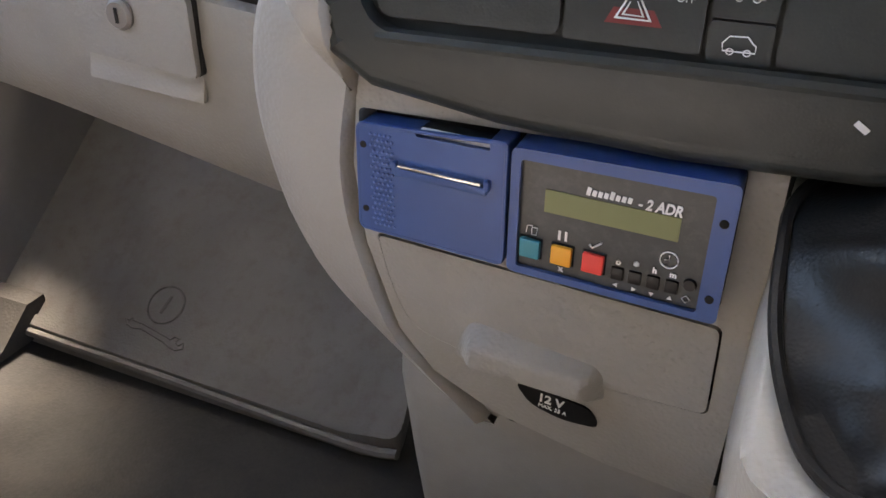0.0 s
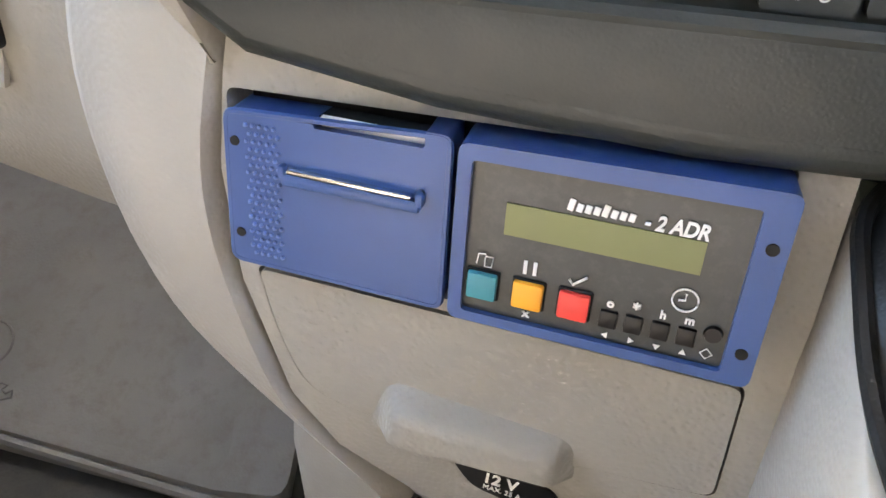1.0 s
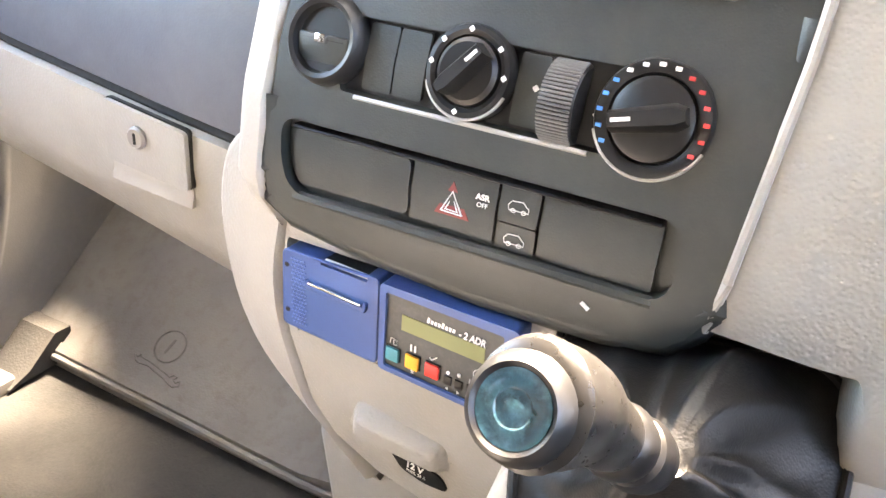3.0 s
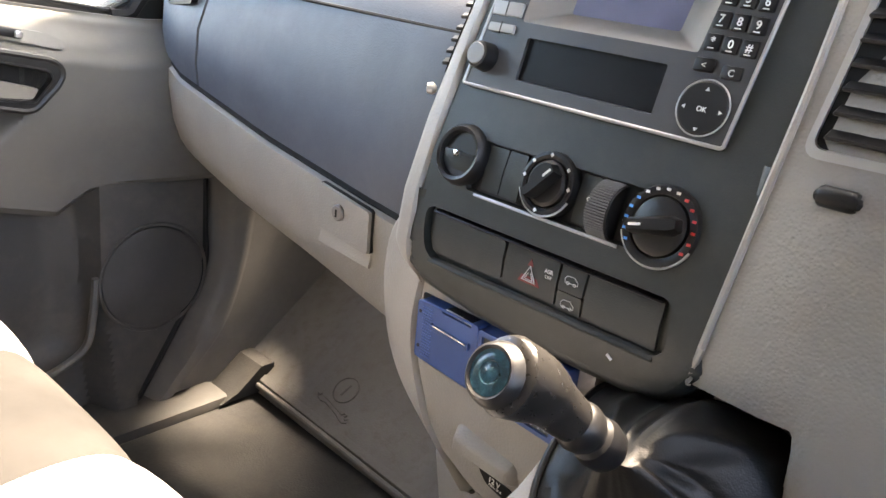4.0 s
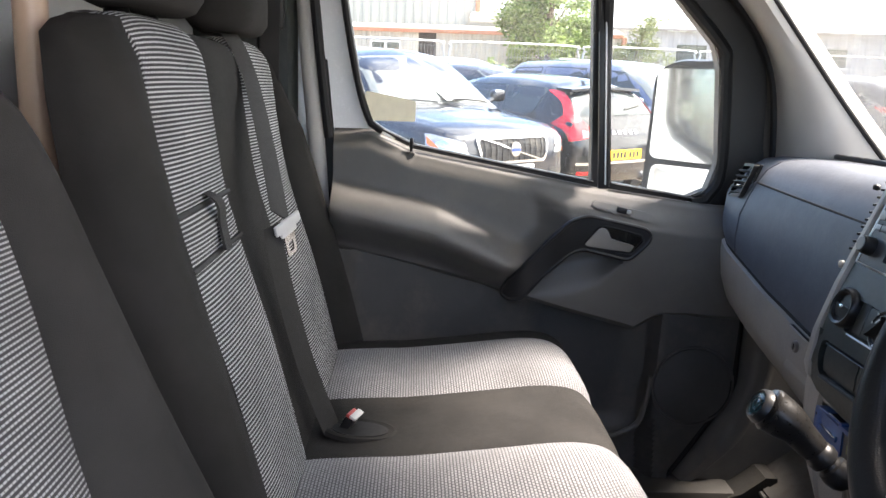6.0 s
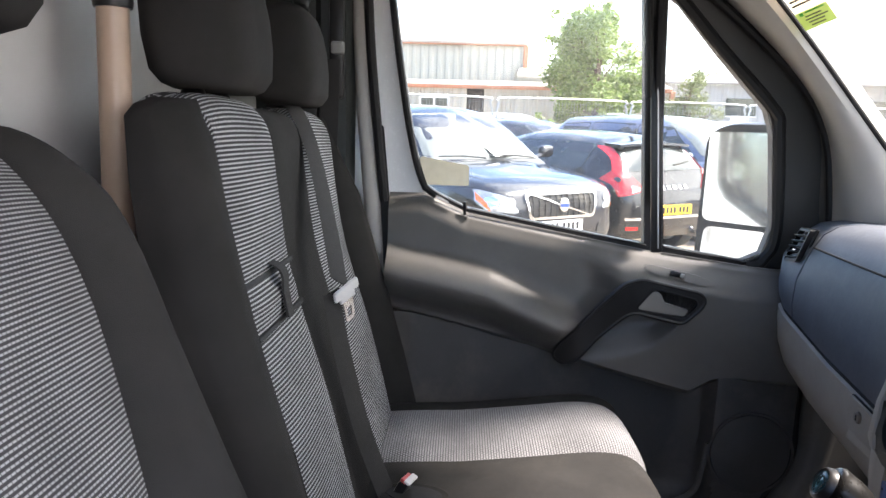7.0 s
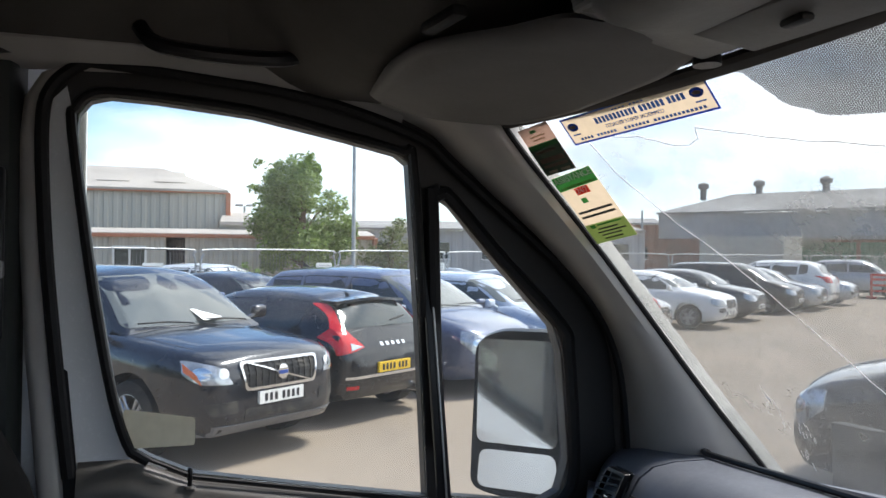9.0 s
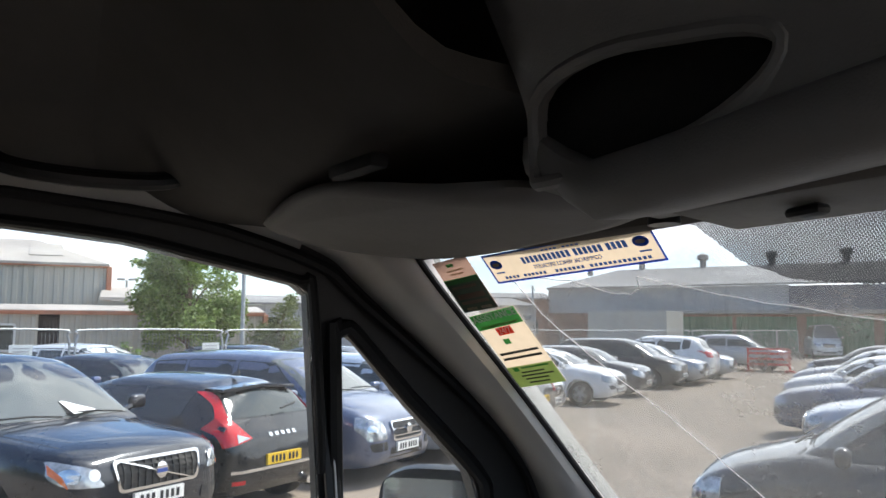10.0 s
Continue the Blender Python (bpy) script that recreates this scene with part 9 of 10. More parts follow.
car("pale silver-blue hatchback, windscreen coloured with sky reflection", P_PALE, facing(-11.4, 6.35), near=True, lamp="tall", plates=(True, False), **{**MPV, "H": 1.55})
car("dark estate car parked tail outwards", P_GREY, reversed_at(-13.5, 8.9, 4.6), plates=(False, True), **ESTATE)
car("silver hatchback with a broad chrome grille", P_SILVER, facing(-15.55, 10.65), plates=(True, False), **HATCH)
car("small white hatchback with alloy wheels", P_WHITE, facing(-17.85, 14.38), chrome=False, plates=(True, False), **HATCH)
car("dark grey hatchback between a white and a black car", P_GREY, facing(-19.8, 17.05), plates=(True, False), **HATCH)
car("black people carrier with a short bonnet", P_BLACK, facing(-21.8, 20.4), plates=(True, False), **MPV)
car("silver hatchback beside a black people carrier", P_SILVER, facing(-22.8, 22.4), plates=(True, False), **HATCH)
car("white sport utility car parked tail outwards", P_WHITE, reversed_at(-23.8, 23.9, 4.63), plates=(False, False), **SUV)
car("silver saloon at the end of the row", P_SILVER, facing(-25.3, 26.5), plates=(True, False), **SALOON)
car("silver sport utility car at the far end of the lane", P_SILVER, facing(-28.5, 33.5), plates=(False, False), **SUV)
# facing row across the lane
car("black hatchback with a large clear headlight", P_BLACK, opposite(-5.5, 5.4), near=True, lamp="tall", plates=(False, False), chrome=False, **MPV)
car("pale silver hatchback in the facing row", P_PALE, opposite(-8.9, 10.9), plates=(False, False), **HATCH)
car("blue-grey saloon in the facing row", P_SLATE, opposite(-11.75, 13.5), plates=(False, False), **SALOON)
car("white hatchback in the facing row", P_WHITE, opposite(-14.2, 16.6), plates=(False, False), **HATCH)
car("silver estate car in the facing row", P_SILVER, opposite(-16.8, 20.0), plates=(False, False), **ESTATE)
car("dark saloon in the facing row", P_GREY, opposite(-22.0, 26.9), plates=(False, False), **SALOON)
# cars behind the first row
for lab, pnt, px, py, tr, sp in (("blue hatchback near the mesh fence", P_BLUE, -14.3, 0.9, 6, HATCH), ("white estate car near the mesh fence", P_WHITE, -22.0, 2.6, 0, ESTATE), ("dark blue hatchback near the mesh fence", P_NAVY, -15.6, 2.7, 0, HATCH), ("white saloon near the mesh fence", P_WHITE, -14.6, -4.2, 0, SALOON),
                                 ("black estate car near the mesh fence", P_BLACK, -20.0, 6.6, 0, ESTATE), ("dark hatchback near the mesh fence", P_GREY, -20.6, 9.2, 0, HATCH), ("silver hatchback near the mesh fence", P_SILVER, -18.2, 10.6, 0, HATCH)):
    car(lab, pnt, facing(px, py, tr), plates=(False, False), **sp)

# ---- outside: fence, buildings, trees, distance ----
EYE0 = Vector((0.42, -0.27, 2.11))


def far_at(az, d, el=None, z=0.0):
    """A spot at a bearing (from -x towards +y), a distance and, if given, an elevation."""
    a = radians(az)
    return Vector((EYE0.x - d * math.cos(a), EYE0.y + d * math.sin(a), z if el is None else EYE0.z + d * math.tan(radians(el))))


GALV = stuff("galvanised_tube", (0.42, 0.44, 0.45), 0.5, 0.6, vary=0.2, scale=6)
MESH_WIRE = stuff("galvanised_wire", (0.33, 0.35, 0.36), 0.6, 0.5, vary=0.2)
CONCRETE = stuff("concrete_block", (0.35, 0.34, 0.31), 0.9, vary=0.2, scale=5, grain=0.5, grain_scale=80)
SIGN = stuff("white_sign", (0.75, 0.77, 0.76), 0.5, vary=0.08)
CLAD = stuff("beige_cladding", (0.47, 0.44, 0.38), 0.55, 0.0, vary=0.13, scale=0.4, dirt=0.45, dirt_colour=(0.3, 0.26, 0.2), dirt_scale=0.7)
CLAD_PALE = stuff("pale_cladding", (0.46, 0.45, 0.40), 0.5, 0.0, vary=0.1, scale=0.25, dirt=0.3, dirt_colour=(0.42, 0.39, 0.33), dirt_scale=0.4)
ROOF_BUFF = stuff("buff_sheet_roof", (0.42, 0.38, 0.34), 0.7, vary=0.15, scale=0.4, dirt=0.4, dirt_scale=0.5)
ORANGE = stuff("orange_trim", (0.46, 0.19, 0.11), 0.55, vary=0.15, scale=1.2, dirt=0.3)
GREYWALL = stuff("grey_sheeting", (0.40, 0.405, 0.41), 0.65, vary=0.12, scale=0.12, dirt=0.35, dirt_colour=(0.2, 0.2, 0.2), dirt_scale=0.3)
GREYROOF = stuff("weathered_asbestos_roof", (0.28, 0.27, 0.26), 0.85, vary=0.2, scale=0.2, dirt=0.4, dirt_colour=(0.12, 0.11, 0.1), dirt_scale=0.3)
BLUEWALL = stuff("dark_blue_sheeting", (0.055, 0.075, 0.12), 0.6, vary=0.15, scale=0.2)
GREENDOOR = stuff("green_sheet_door", (0.05, 0.2, 0.11), 0.55, vary=0.2, scale=0.4, dirt=0.3)
DARKIN = stuff("dark_doorway", (0.03, 0.03, 0.032), 0.8, vary=0.3, scale=1)
WHITEFRAME = stuff("white_window_frame", (0.75, 0.75, 0.73), 0.5, vary=0.05)
BARK = stuff("tree_bark", (0.12, 0.09, 0.065), 0.9, vary=0.35, scale=6, grain=0.7, grain_scale=40)
BRICK_RED = stuff("red_brick_far", (0.28, 0.14, 0.1), 0.85, vary=0.25, scale=1.5)
RED_PLASTIC = stuff("red_barrier_plastic", (0.6, 0.05, 0.04), 0.5, vary=0.15)


def leafy(name, colour):
    m = bpy.data.materials.new(name)
    m.use_nodes = True
    nt = m.node_tree
    b = nt.nodes["Principled BSDF"]
    b.inputs["Roughness"].default_value = 0.55
    g_ = nt.nodes.new("ShaderNodeNewGeometry")
    rp = nt.nodes.new("ShaderNodeValToRGB")
    rp.color_ramp.elements[0].color = (*[c * 0.55 for c in colour], 1)
    rp.color_ramp.elements[1].color = (colour[0] * 1.5, colour[1] * 1.35, colour[2] * 1.2, 1)
    nt.links.new(g_.outputs["Random Per Island"], rp.inputs["Fac"])
    nt.links.new(rp.outputs["Color"], b.inputs["Base Color"])
    tr, mx, out = nt.nodes.new("ShaderNodeBsdfTranslucent"), nt.nodes.new("ShaderNodeMixShader"), nt.nodes["Material Output"]
    nt.links.new(rp.outputs["Color"], tr.inputs["Color"])
    mx.inputs["Fac"].default_value = 0.35
    nt.links.new(b.outputs["BSDF"], mx.inputs[1])
    nt.links.new(tr.outputs["BSDF"], mx.inputs[2])
    nt.links.new(mx.outputs["Shader"], out.inputs["Surface"])
    return m


LEAF = leafy("leaf_green", (0.20, 0.30, 0.10))
LEAF_GREY = leafy("leaf_grey_green", (0.17, 0.21, 0.10))


def leaf_mesh(clumps, size, seed):
    """Many small folded leaves round clump centres (x, y, z, radius, count)."""
    rng = random.Random(seed)
    vs, fs = [], []
    for cx, cy, cz, cr, cnt in clumps:
        for _ in range(cnt):
            d = Vector((rng.gauss(0, 1), rng.gauss(0, 1), rng.gauss(0, 0.8)))
            d = d.normalized() * cr * rng.random() ** 0.45
            p = Vector((cx, cy, cz)) + d
            a, u = Vector((rng.gauss(0, 1), rng.gauss(0, 1), rng.gauss(0, 0.6))).normalized(), Vector((rng.gauss(0, 1), rng.gauss(0, 1), rng.gauss(0, 1))).normalized()
            s = size * rng.uniform(0.6, 1.3)
            b = a.cross(u).normalized() * s * 0.42
            a = a * s
            k = len(vs)
            vs += [tuple(p - a), tuple(p + b), tuple(p + a), tuple(p - b)]
            fs.append((k, k + 1, k + 2, k + 3))
    me = bpy.data.meshes.new("crown")
    me.from_pydata(vs, [], fs)
    return me


def tree(label, at, h, spread, trunk_h, leaf, seed, size=0.13, count=9000, name="tree"):
    rng = random.Random(seed)
    ob = thing(name, label, "tree", van=False, base=at)
    base = BASE[ob.name]
    limbs = [tube(spline([(0, 0, 0), (0.05, 0.02, trunk_h * 0.5), (-0.03, 0.06, trunk_h), (0.02, 0.0, h * 0.62)], 4), [0.16 * (1 - i / 16) * h / 5.5 for i in range(13)], 8)]
    clumps = []
    for i in range(26):
        a = rng.uniform(0, 2 * math.pi)
        z0 = rng.uniform(trunk_h * 0.7, h * 0.6)
        up = rng.uniform(0.05, 1)
        zt = trunk_h + (h - trunk_h) * up
        rad = spread * math.sqrt(max(1 - ((up - 0.38) / 0.66) ** 2, 0.05)) * rng.uniform(0.5, 1)
        e = Vector((rad * math.cos(a), rad * math.sin(a), zt - 0.25))
        m1 = Vector((e.x * 0.4, e.y * 0.4, z0 + (zt - z0) * 0.6))
        limbs.append(tube(spline([(0, 0, z0), m1, e], 3), [0.045 * (1 - j / 8) for j in range(7)], 5))
        clumps.append((e.x, e.y, e.z, spread * rng.uniform(0.26, 0.42), count // 34))
        clumps.append((m1.x * 1.3, m1.y * 1.3, m1.z, spread * rng.uniform(0.24, 0.36), count // 90))
        for _ in range(3):
            f = e + Vector((rng.gauss(0, 1), rng.gauss(0, 1), rng.gauss(0.2, 0.8))) * spread * 0.17
            clumps.append((f.x, f.y, f.z, spread * 0.13, count // 260))
    t = merge(*limbs)
    finish(t)
    me = bpy.data.meshes.new("trunk")
    t.to_mesh(me)
    t.free()
    me.materials.append(BARK)
    tr = new("trunk", me)
    tr.parent = ob
    cm = leaf_mesh(clumps, size, seed + 1)
    cm.materials.append(leaf)
    cr = new("crown", cm)
    cr.parent = ob
    return ob


def ribbed(p0, p1, z0, z1, pitch=0.3, depth=0.04, top=None):
    """Profiled sheet standing from p0 to p1; top(f) gives the height along it."""
    p0, p1 = Vector((p0[0], p0[1], 0)), Vector((p1[0], p1[1], 0))
    d = (p1 - p0)
    n = max(int(d.length / pitch), 1)
    side = Vector((d.y, -d.x, 0)).normalized()
    line = []
    for i in range(n):
        for f, o in ((0, 0), (0.35, 0), (0.5, 1), (0.85, 1)):
            line.append(((i + f) / n, o))
    line.append((1.0, 0))
    a, b, c, e = [], [], [], []
    for f, o in line:
        q = p0 + d * f + side * depth * o
        zt = top(f) if top else z1
        a.append((q.x, q.y, z0))
        b.append((q.x, q.y, zt))
        q2 = p0 + d * f - side * 0.12
        c.append((q2.x, q2.y, zt))
        e.append((q2.x, q2.y, z0))
    return loft([a, b, c, e, a], closed=False)


def beam(p0, p1, w, h):
    """A straight board between two points, w wide and h high."""
    p0, p1 = Vector(p0), Vector(p1)
    d = p1 - p0
    b = box((0, 0, 0), (d.length, w, h), 0.01, 1)
    yaw = math.degrees(math.atan2(d.y, d.x))
    pitch = -math.degrees(math.atan2(d.z, math.hypot(d.x, d.y)))
    return moved(b, pose(*((p0 + p1) / 2), 0, pitch, yaw))


# mesh fence in panels
F0, F1 = Vector((*yard(-18.6, 0.5), 0)), Vector((*yard(-21.3, 7.4), 0))
FD = (F1 - F0).normalized()
BAY = 3.4
fence_yaw = math.degrees(math.atan2(FD.y, FD.x))
HP = 1.87


def fence_panel():
    ob = thing("mesh_fence_panel", "galvanised temporary fence panel with rounded top and wire mesh", "fence", at=pose(F0.x, F0.y, LEVEL, 0, 0, fence_yaw), group="temporary fence panels")
    w = BAY - 0.09
    pts = [(0, 0, 0.1), (0, 0, HP - 0.3), (0.06, 0, HP - 0.1), (0.25, 0, HP), (w - 0.25, 0, HP), (w - 0.06, 0, HP - 0.1), (w, 0, HP - 0.3), (w, 0, 0.1)]
    part("tube_frame", tube(spline(pts[1:-1], 4), 0.024, 6), GALV, ob)
    part("post", tube([(0, 0, 0.1), (0, 0, HP - 0.3)], 0.024, 6), GALV, ob)
    part("post", tube([(w, 0, 0.1), (w, 0, HP - 0.3)], 0.024, 6), GALV, ob)
    part("bottom_rail", tube([(0, 0, 0.18), (w, 0, 0.18)], 0.018, 6), GALV, ob)
    wires = [box((x, 0, HP / 2 + 0.06), (0.004, 0.004, HP - 0.25), 0, 1) for x in lin(0.08, w - 0.08, 42)] + [box((w / 2, 0.004, z), (w - 0.06, 0.004, 0.004), 0, 1) for z in lin(0.3, HP - 0.1, 9)]
    part("wire_mesh", merge(*wires), MESH_WIRE, ob, kind="stuff")
    part("clamp", box((-0.04, 0, HP - 0.35), (0.12, 0.06, 0.05), 0.01), GALV, ob)
    part("clamp", box((-0.04, 0, 0.9), (0.12, 0.06, 0.05), 0.01), GALV, ob)
    part("foot", box((-0.04, 0, 0.06), (0.24, 0.6, 0.12), 0.03), CONCRETE, ob)
    return ob


first = fence_panel()
for k in range(-4, 12):
    if k == 0:
        continue
    q = F0 + FD * BAY * k
    copy_thing(first, pose(q.x, q.y, LEVEL, 0, 0, fence_yaw + (k * 37 % 5 - 2) * 0.8))
for f in (0.88, 1.9, 2.9, -0.3):
    q = F0 + FD * BAY * f
    sg = thing("fence_sign", "small white notice tied to the mesh fence", "sign", at=pose(q.x, q.y, 1.62, 0, 0, fence_yaw), group="fence notices")
    part("board", box((0, -0.03, 0), (0.42, 0.01, 0.26), 0.003, 1), SIGN, sg)
    for j in (-0.06, 0.0, 0.06):
        part("text_bar", box((0, -0.037, j), (0.3, 0.004, 0.02), 0.001, 1), GREYWALL, sg)

# low beige building with orange fascia
hut = thing("clad_hut", "low beige ribbed metal building with orange fascia", "building", van=False)
h0, h1 = far_at(-16, 37), far_at(14.2, 33)
HZ = 2.55
for fa, fb in ((0.0, 0.40), (0.445, 0.455), (0.52, 0.56), (0.60, 1.0)):
    part("wall", ribbed(h0.lerp(h1, fa), h0.lerp(h1, fb), 0, HZ, 0.36, 0.05), CLAD, hut, angle=20)
hd = (h1 - h0)
hn = Vector((hd.y, -hd.x, 0)).normalized()
part("fascia", beam(h0 + hn * 0.12 + Vector((0, 0, HZ)), h1 + hn * 0.12 + Vector((0, 0, HZ)), 0.14, 0.14), ORANGE, hut, "orange fascia board")
part("roof", merge(loft([[(p.x, p.y, z) for p, z in ((h0, HZ), (h1, HZ), (h1 - hn * 7, HZ + 0.35), (h0 - hn * 7, HZ + 0.35))], [(p.x, p.y, z + 0.1) for p, z in ((h0, HZ), (h1, HZ), (h1 - hn * 7, HZ + 0.35), (h0 - hn * 7, HZ + 0.35))]])), ROOF_BUFF, hut)
part("wall", ribbed(h1, h1 - hn * 7, 0, HZ, 0.36, 0.05), CLAD, hut, angle=20)
for fr in (0.395, 1.0):
    q = h0.lerp(h1, fr) + hn * 0.1
    part("corner_trim", box((q.x, q.y, HZ / 2), (0.2, 0.2, HZ), 0.02, 1), ORANGE, hut, "orange corner strip")


def hut_window(fa, fb, z0, z1):
    a, b = h0.lerp(h1, fa), h0.lerp(h1, fb)
    wd = part("window", loft([[(p.x, p.y, z) for p, z in ((a, z0), (b, z0), (b, z1), (a, z1))], [(p.x - hn.x * 0.03, p.y - hn.y * 0.03, z) for p, z in ((a, z0), (b, z0), (b, z1), (a, z1))]]), CAR_GLASS, hut)
    up = Vector((0, 0, 1))
    for p0, p1 in ((a + up * z0, b + up * z0), (a + up * z1, b + up * z1)):
        part("frame", beam(p0 + hn * 0.03, p1 + hn * 0.03, 0.08, 0.08), WHITEFRAME, wd)
    for f in (0, 0.5, 1):
        p = a.lerp(b, f) + hn * 0.03
        part("frame", box((p.x, p.y, (z0 + z1) / 2), (0.08, 0.08, z1 - z0), 0.005, 1), WHITEFRAME, wd)


hut_window(0.455, 0.52, 1.15, 2.1)
a, b = h0.lerp(h1, 0.455), h0.lerp(h1, 0.52)
part("wall", ribbed(a, b, 0, 1.1, 0.36, 0.05), CLAD, hut, angle=20)
part("wall", ribbed(a, b, 2.15, HZ, 0.36, 0.05), CLAD, hut, angle=20)
a, b = h0.lerp(h1, 0.52), h0.lerp(h1, 0.61)
# Near-black panel set back in the opening, standing in for the shade indoors.
part("doorway_shade", loft([[(p.x, p.y, z) for p, z in ((a - hn * 1.5, 0), (b - hn * 1.5, 0), (b - hn * 1.5, HZ), (a - hn * 1.5, HZ))], [(p.x, p.y, z) for p, z in ((a - hn * 1.6, 0), (b - hn * 1.6, 0), (b - hn * 1.6, HZ), (a - hn * 1.6, HZ))]]), DARKIN, hut)
part("roller_door", ribbed(h0.lerp(h1, 0.56) - hn * 0.3, h0.lerp(h1, 0.60) - hn * 0.3, 0, 2.3, 0.12, 0.03), DARKIN, hut)
a, b = h0.lerp(h1, 0.40), h0.lerp(h1, 0.445)
part("wall", ribbed(a - hn * 0.1, b - hn * 0.1, 0, HZ, 0.36, 0.05), CLAD_PALE, hut, angle=20)

# tall pale shed behind it
shed = thing("clad_shed", "tall pale ribbed metal shed with orange eaves and corner", "building", van=False)
s0, s1 = far_at(-30, 52), far_at(4.1, 45)
SZ = EYE0.z + 45 * math.tan(radians(3.75))
part("wall", ribbed(s0, s1, 0, SZ, 0.45, 0.06), CLAD_PALE, shed, angle=20)
sd = (s1 - s0).normalized()
sn = Vector((sd.y, -sd.x, 0))
part("wall", ribbed(s1, s1 - sn * 16, 0, SZ, 0.45, 0.06), CLAD_PALE, shed, angle=20)
part("eaves_trim", beam(s0 + sn * 0.15 + Vector((0, 0, SZ)), s1 + sn * 0.15 + Vector((0, 0, SZ)), 0.2, 0.15), ORANGE, shed, "orange eaves trim")
part("corner_trim", box((s1.x + sn.x * 0.1, s1.y + sn.y * 0.1, SZ / 2), (0.26, 0.26, SZ), 0.02, 1), ORANGE, shed, "orange corner trim")
up = Vector((0, 0, 1))
r0, r1 = s0 - sn * 7, s1 - sn * 7 - sd * 3.4
rf = loft([[tuple(p) for p in (s0 + sn * 0.3 + up * SZ, s1 + sn * 0.3 + up * SZ, r1 + up * (SZ + 1.7), r0 + up * (SZ + 1.7))], [tuple(p) for p in (s0 + sn * 0.3 + up * (SZ + 0.12), s1 + sn * 0.3 + up * (SZ + 0.12), r1 + up * (SZ + 1.85), r0 + up * (SZ + 1.85))]])
part("roof", rf, ROOF_BUFF, shed)
hip = loft([[tuple(p) for p in (s1 + up * SZ, s1 - sn * 14 + up * SZ, r1 + up * (SZ + 1.72), r1 + up * (SZ + 1.7))], [tuple(p + up * 0.12) for p in (s1 + up * SZ, s1 - sn * 14 + up * SZ, r1 + up * (SZ + 1.72), r1 + up * (SZ + 1.7))]])
part("hip", hip, ROOF_BUFF, shed)
for f in (0.55, 0.68, 0.8, 0.9):
    ring = [s0.lerp(s1, f) + sd * e - sn * k + up * (SZ + 0.15 + (k + 0.3) * 1.7 / 7.3) for k, e in ((1.5, -0.8), (1.5, 0.8), (5.5, 0.8), (5.5, -0.8))]
    part("rooflight", loft([[tuple(p) for p in ring], [tuple(p + up * 0.03) for p in ring]]), ROOF_BUFF, shed, "grey translucent rooflight")

# grey warehouse along the far side
ware = thing("grey_warehouse", "large weathered grey warehouse with ridge vents and green doors", "building", van=False)
w0, w1 = far_at(33.9, 70), far_at(66, 62)
WD = (w1 - w0).normalized()
WN = Vector((WD.y, -WD.x, 0))
WZ = EYE0.z + 70 * math.tan(radians(2.6))
wf = 0.52
part("wall", ribbed(w0, w0.lerp(w1, wf), 3.3, WZ, 1.2, 0.05), GREYWALL, ware, angle=20)
part("blue_wall", ribbed(w0.lerp(w1, wf) + WN * 0.2, w1 + WN * 0.2, 3.3, WZ - 0.1, 1.2, 0.05), BLUEWALL, ware, "dark blue sheeting", angle=20)
part("plinth", beam(w0 + up * 1.65, w1 + up * 1.65, 0.3, 3.3), BRICK_RED, ware)
part("canopy", beam(w0.lerp(w1, 0.2) + WN * 1.2 + up * 3.3, w1 + WN * 1.2 + up * 3.3, 2.4, 0.25), GREYROOF, ware)
for f in (0.1, 0.3, 0.42, 0.55, 0.68, 0.8):
    q = w0.lerp(w1, f) + WN * 0.25
    part("green_door", ribbed(q, q + WD * 4.2, 0, 3.0, 0.5, 0.05), GREENDOOR, ware, "green sheet door", angle=20)
RZ = EYE0.z + 76 * math.tan(radians(3.9))
g0, g1 = w0 - WN * 9 + WD * 2.6, w1 - WN * 9
part("roof", loft([[tuple(p) for p in (w0 + WN * 0.4 + up * WZ, w1 + WN * 0.4 + up * WZ, g1 + up * RZ, g0 + up * RZ)], [tuple(p + up * 0.15) for p in (w0 + WN * 0.4 + up * WZ, w1 + WN * 0.4 + up * WZ, g1 + up * RZ, g0 + up * RZ)]]), GREYROOF, ware)
part("gable", loft([[tuple(p) for p in (w0 + up * 0, w0 - WN * 18 + up * 0, w0 - WN * 18 + up * WZ, g0 + up * RZ, w0 + up * WZ)], [tuple(p + WD * 0.2) for p in (w0 + up * 0, w0 - WN * 18 + up * 0, w0 - WN * 18 + up * WZ, g0 + up * RZ, w0 + up * WZ)]]), GREYWALL, ware)
for az in (36.8, 40.3, 44.3, 48.6, 53, 57.5, 62):
    a = radians(az)
    dirv = Vector((-math.cos(a), math.sin(a), 0))
    k = (g0 - Vector((EYE0.x, EYE0.y, 0))).dot(WN) / dirv.dot(WN)
    q = Vector((EYE0.x, EYE0.y, 0)) + dirv * k
    part("roof_vent", lathe([(0.28, -0.3), (0.28, 0.7), (0.5, 0.8), (0.5, 1.15), (0.1, 1.35), (0, 1.35)], 10, pose(q.x, q.y, RZ)), GREYROOF, ware)

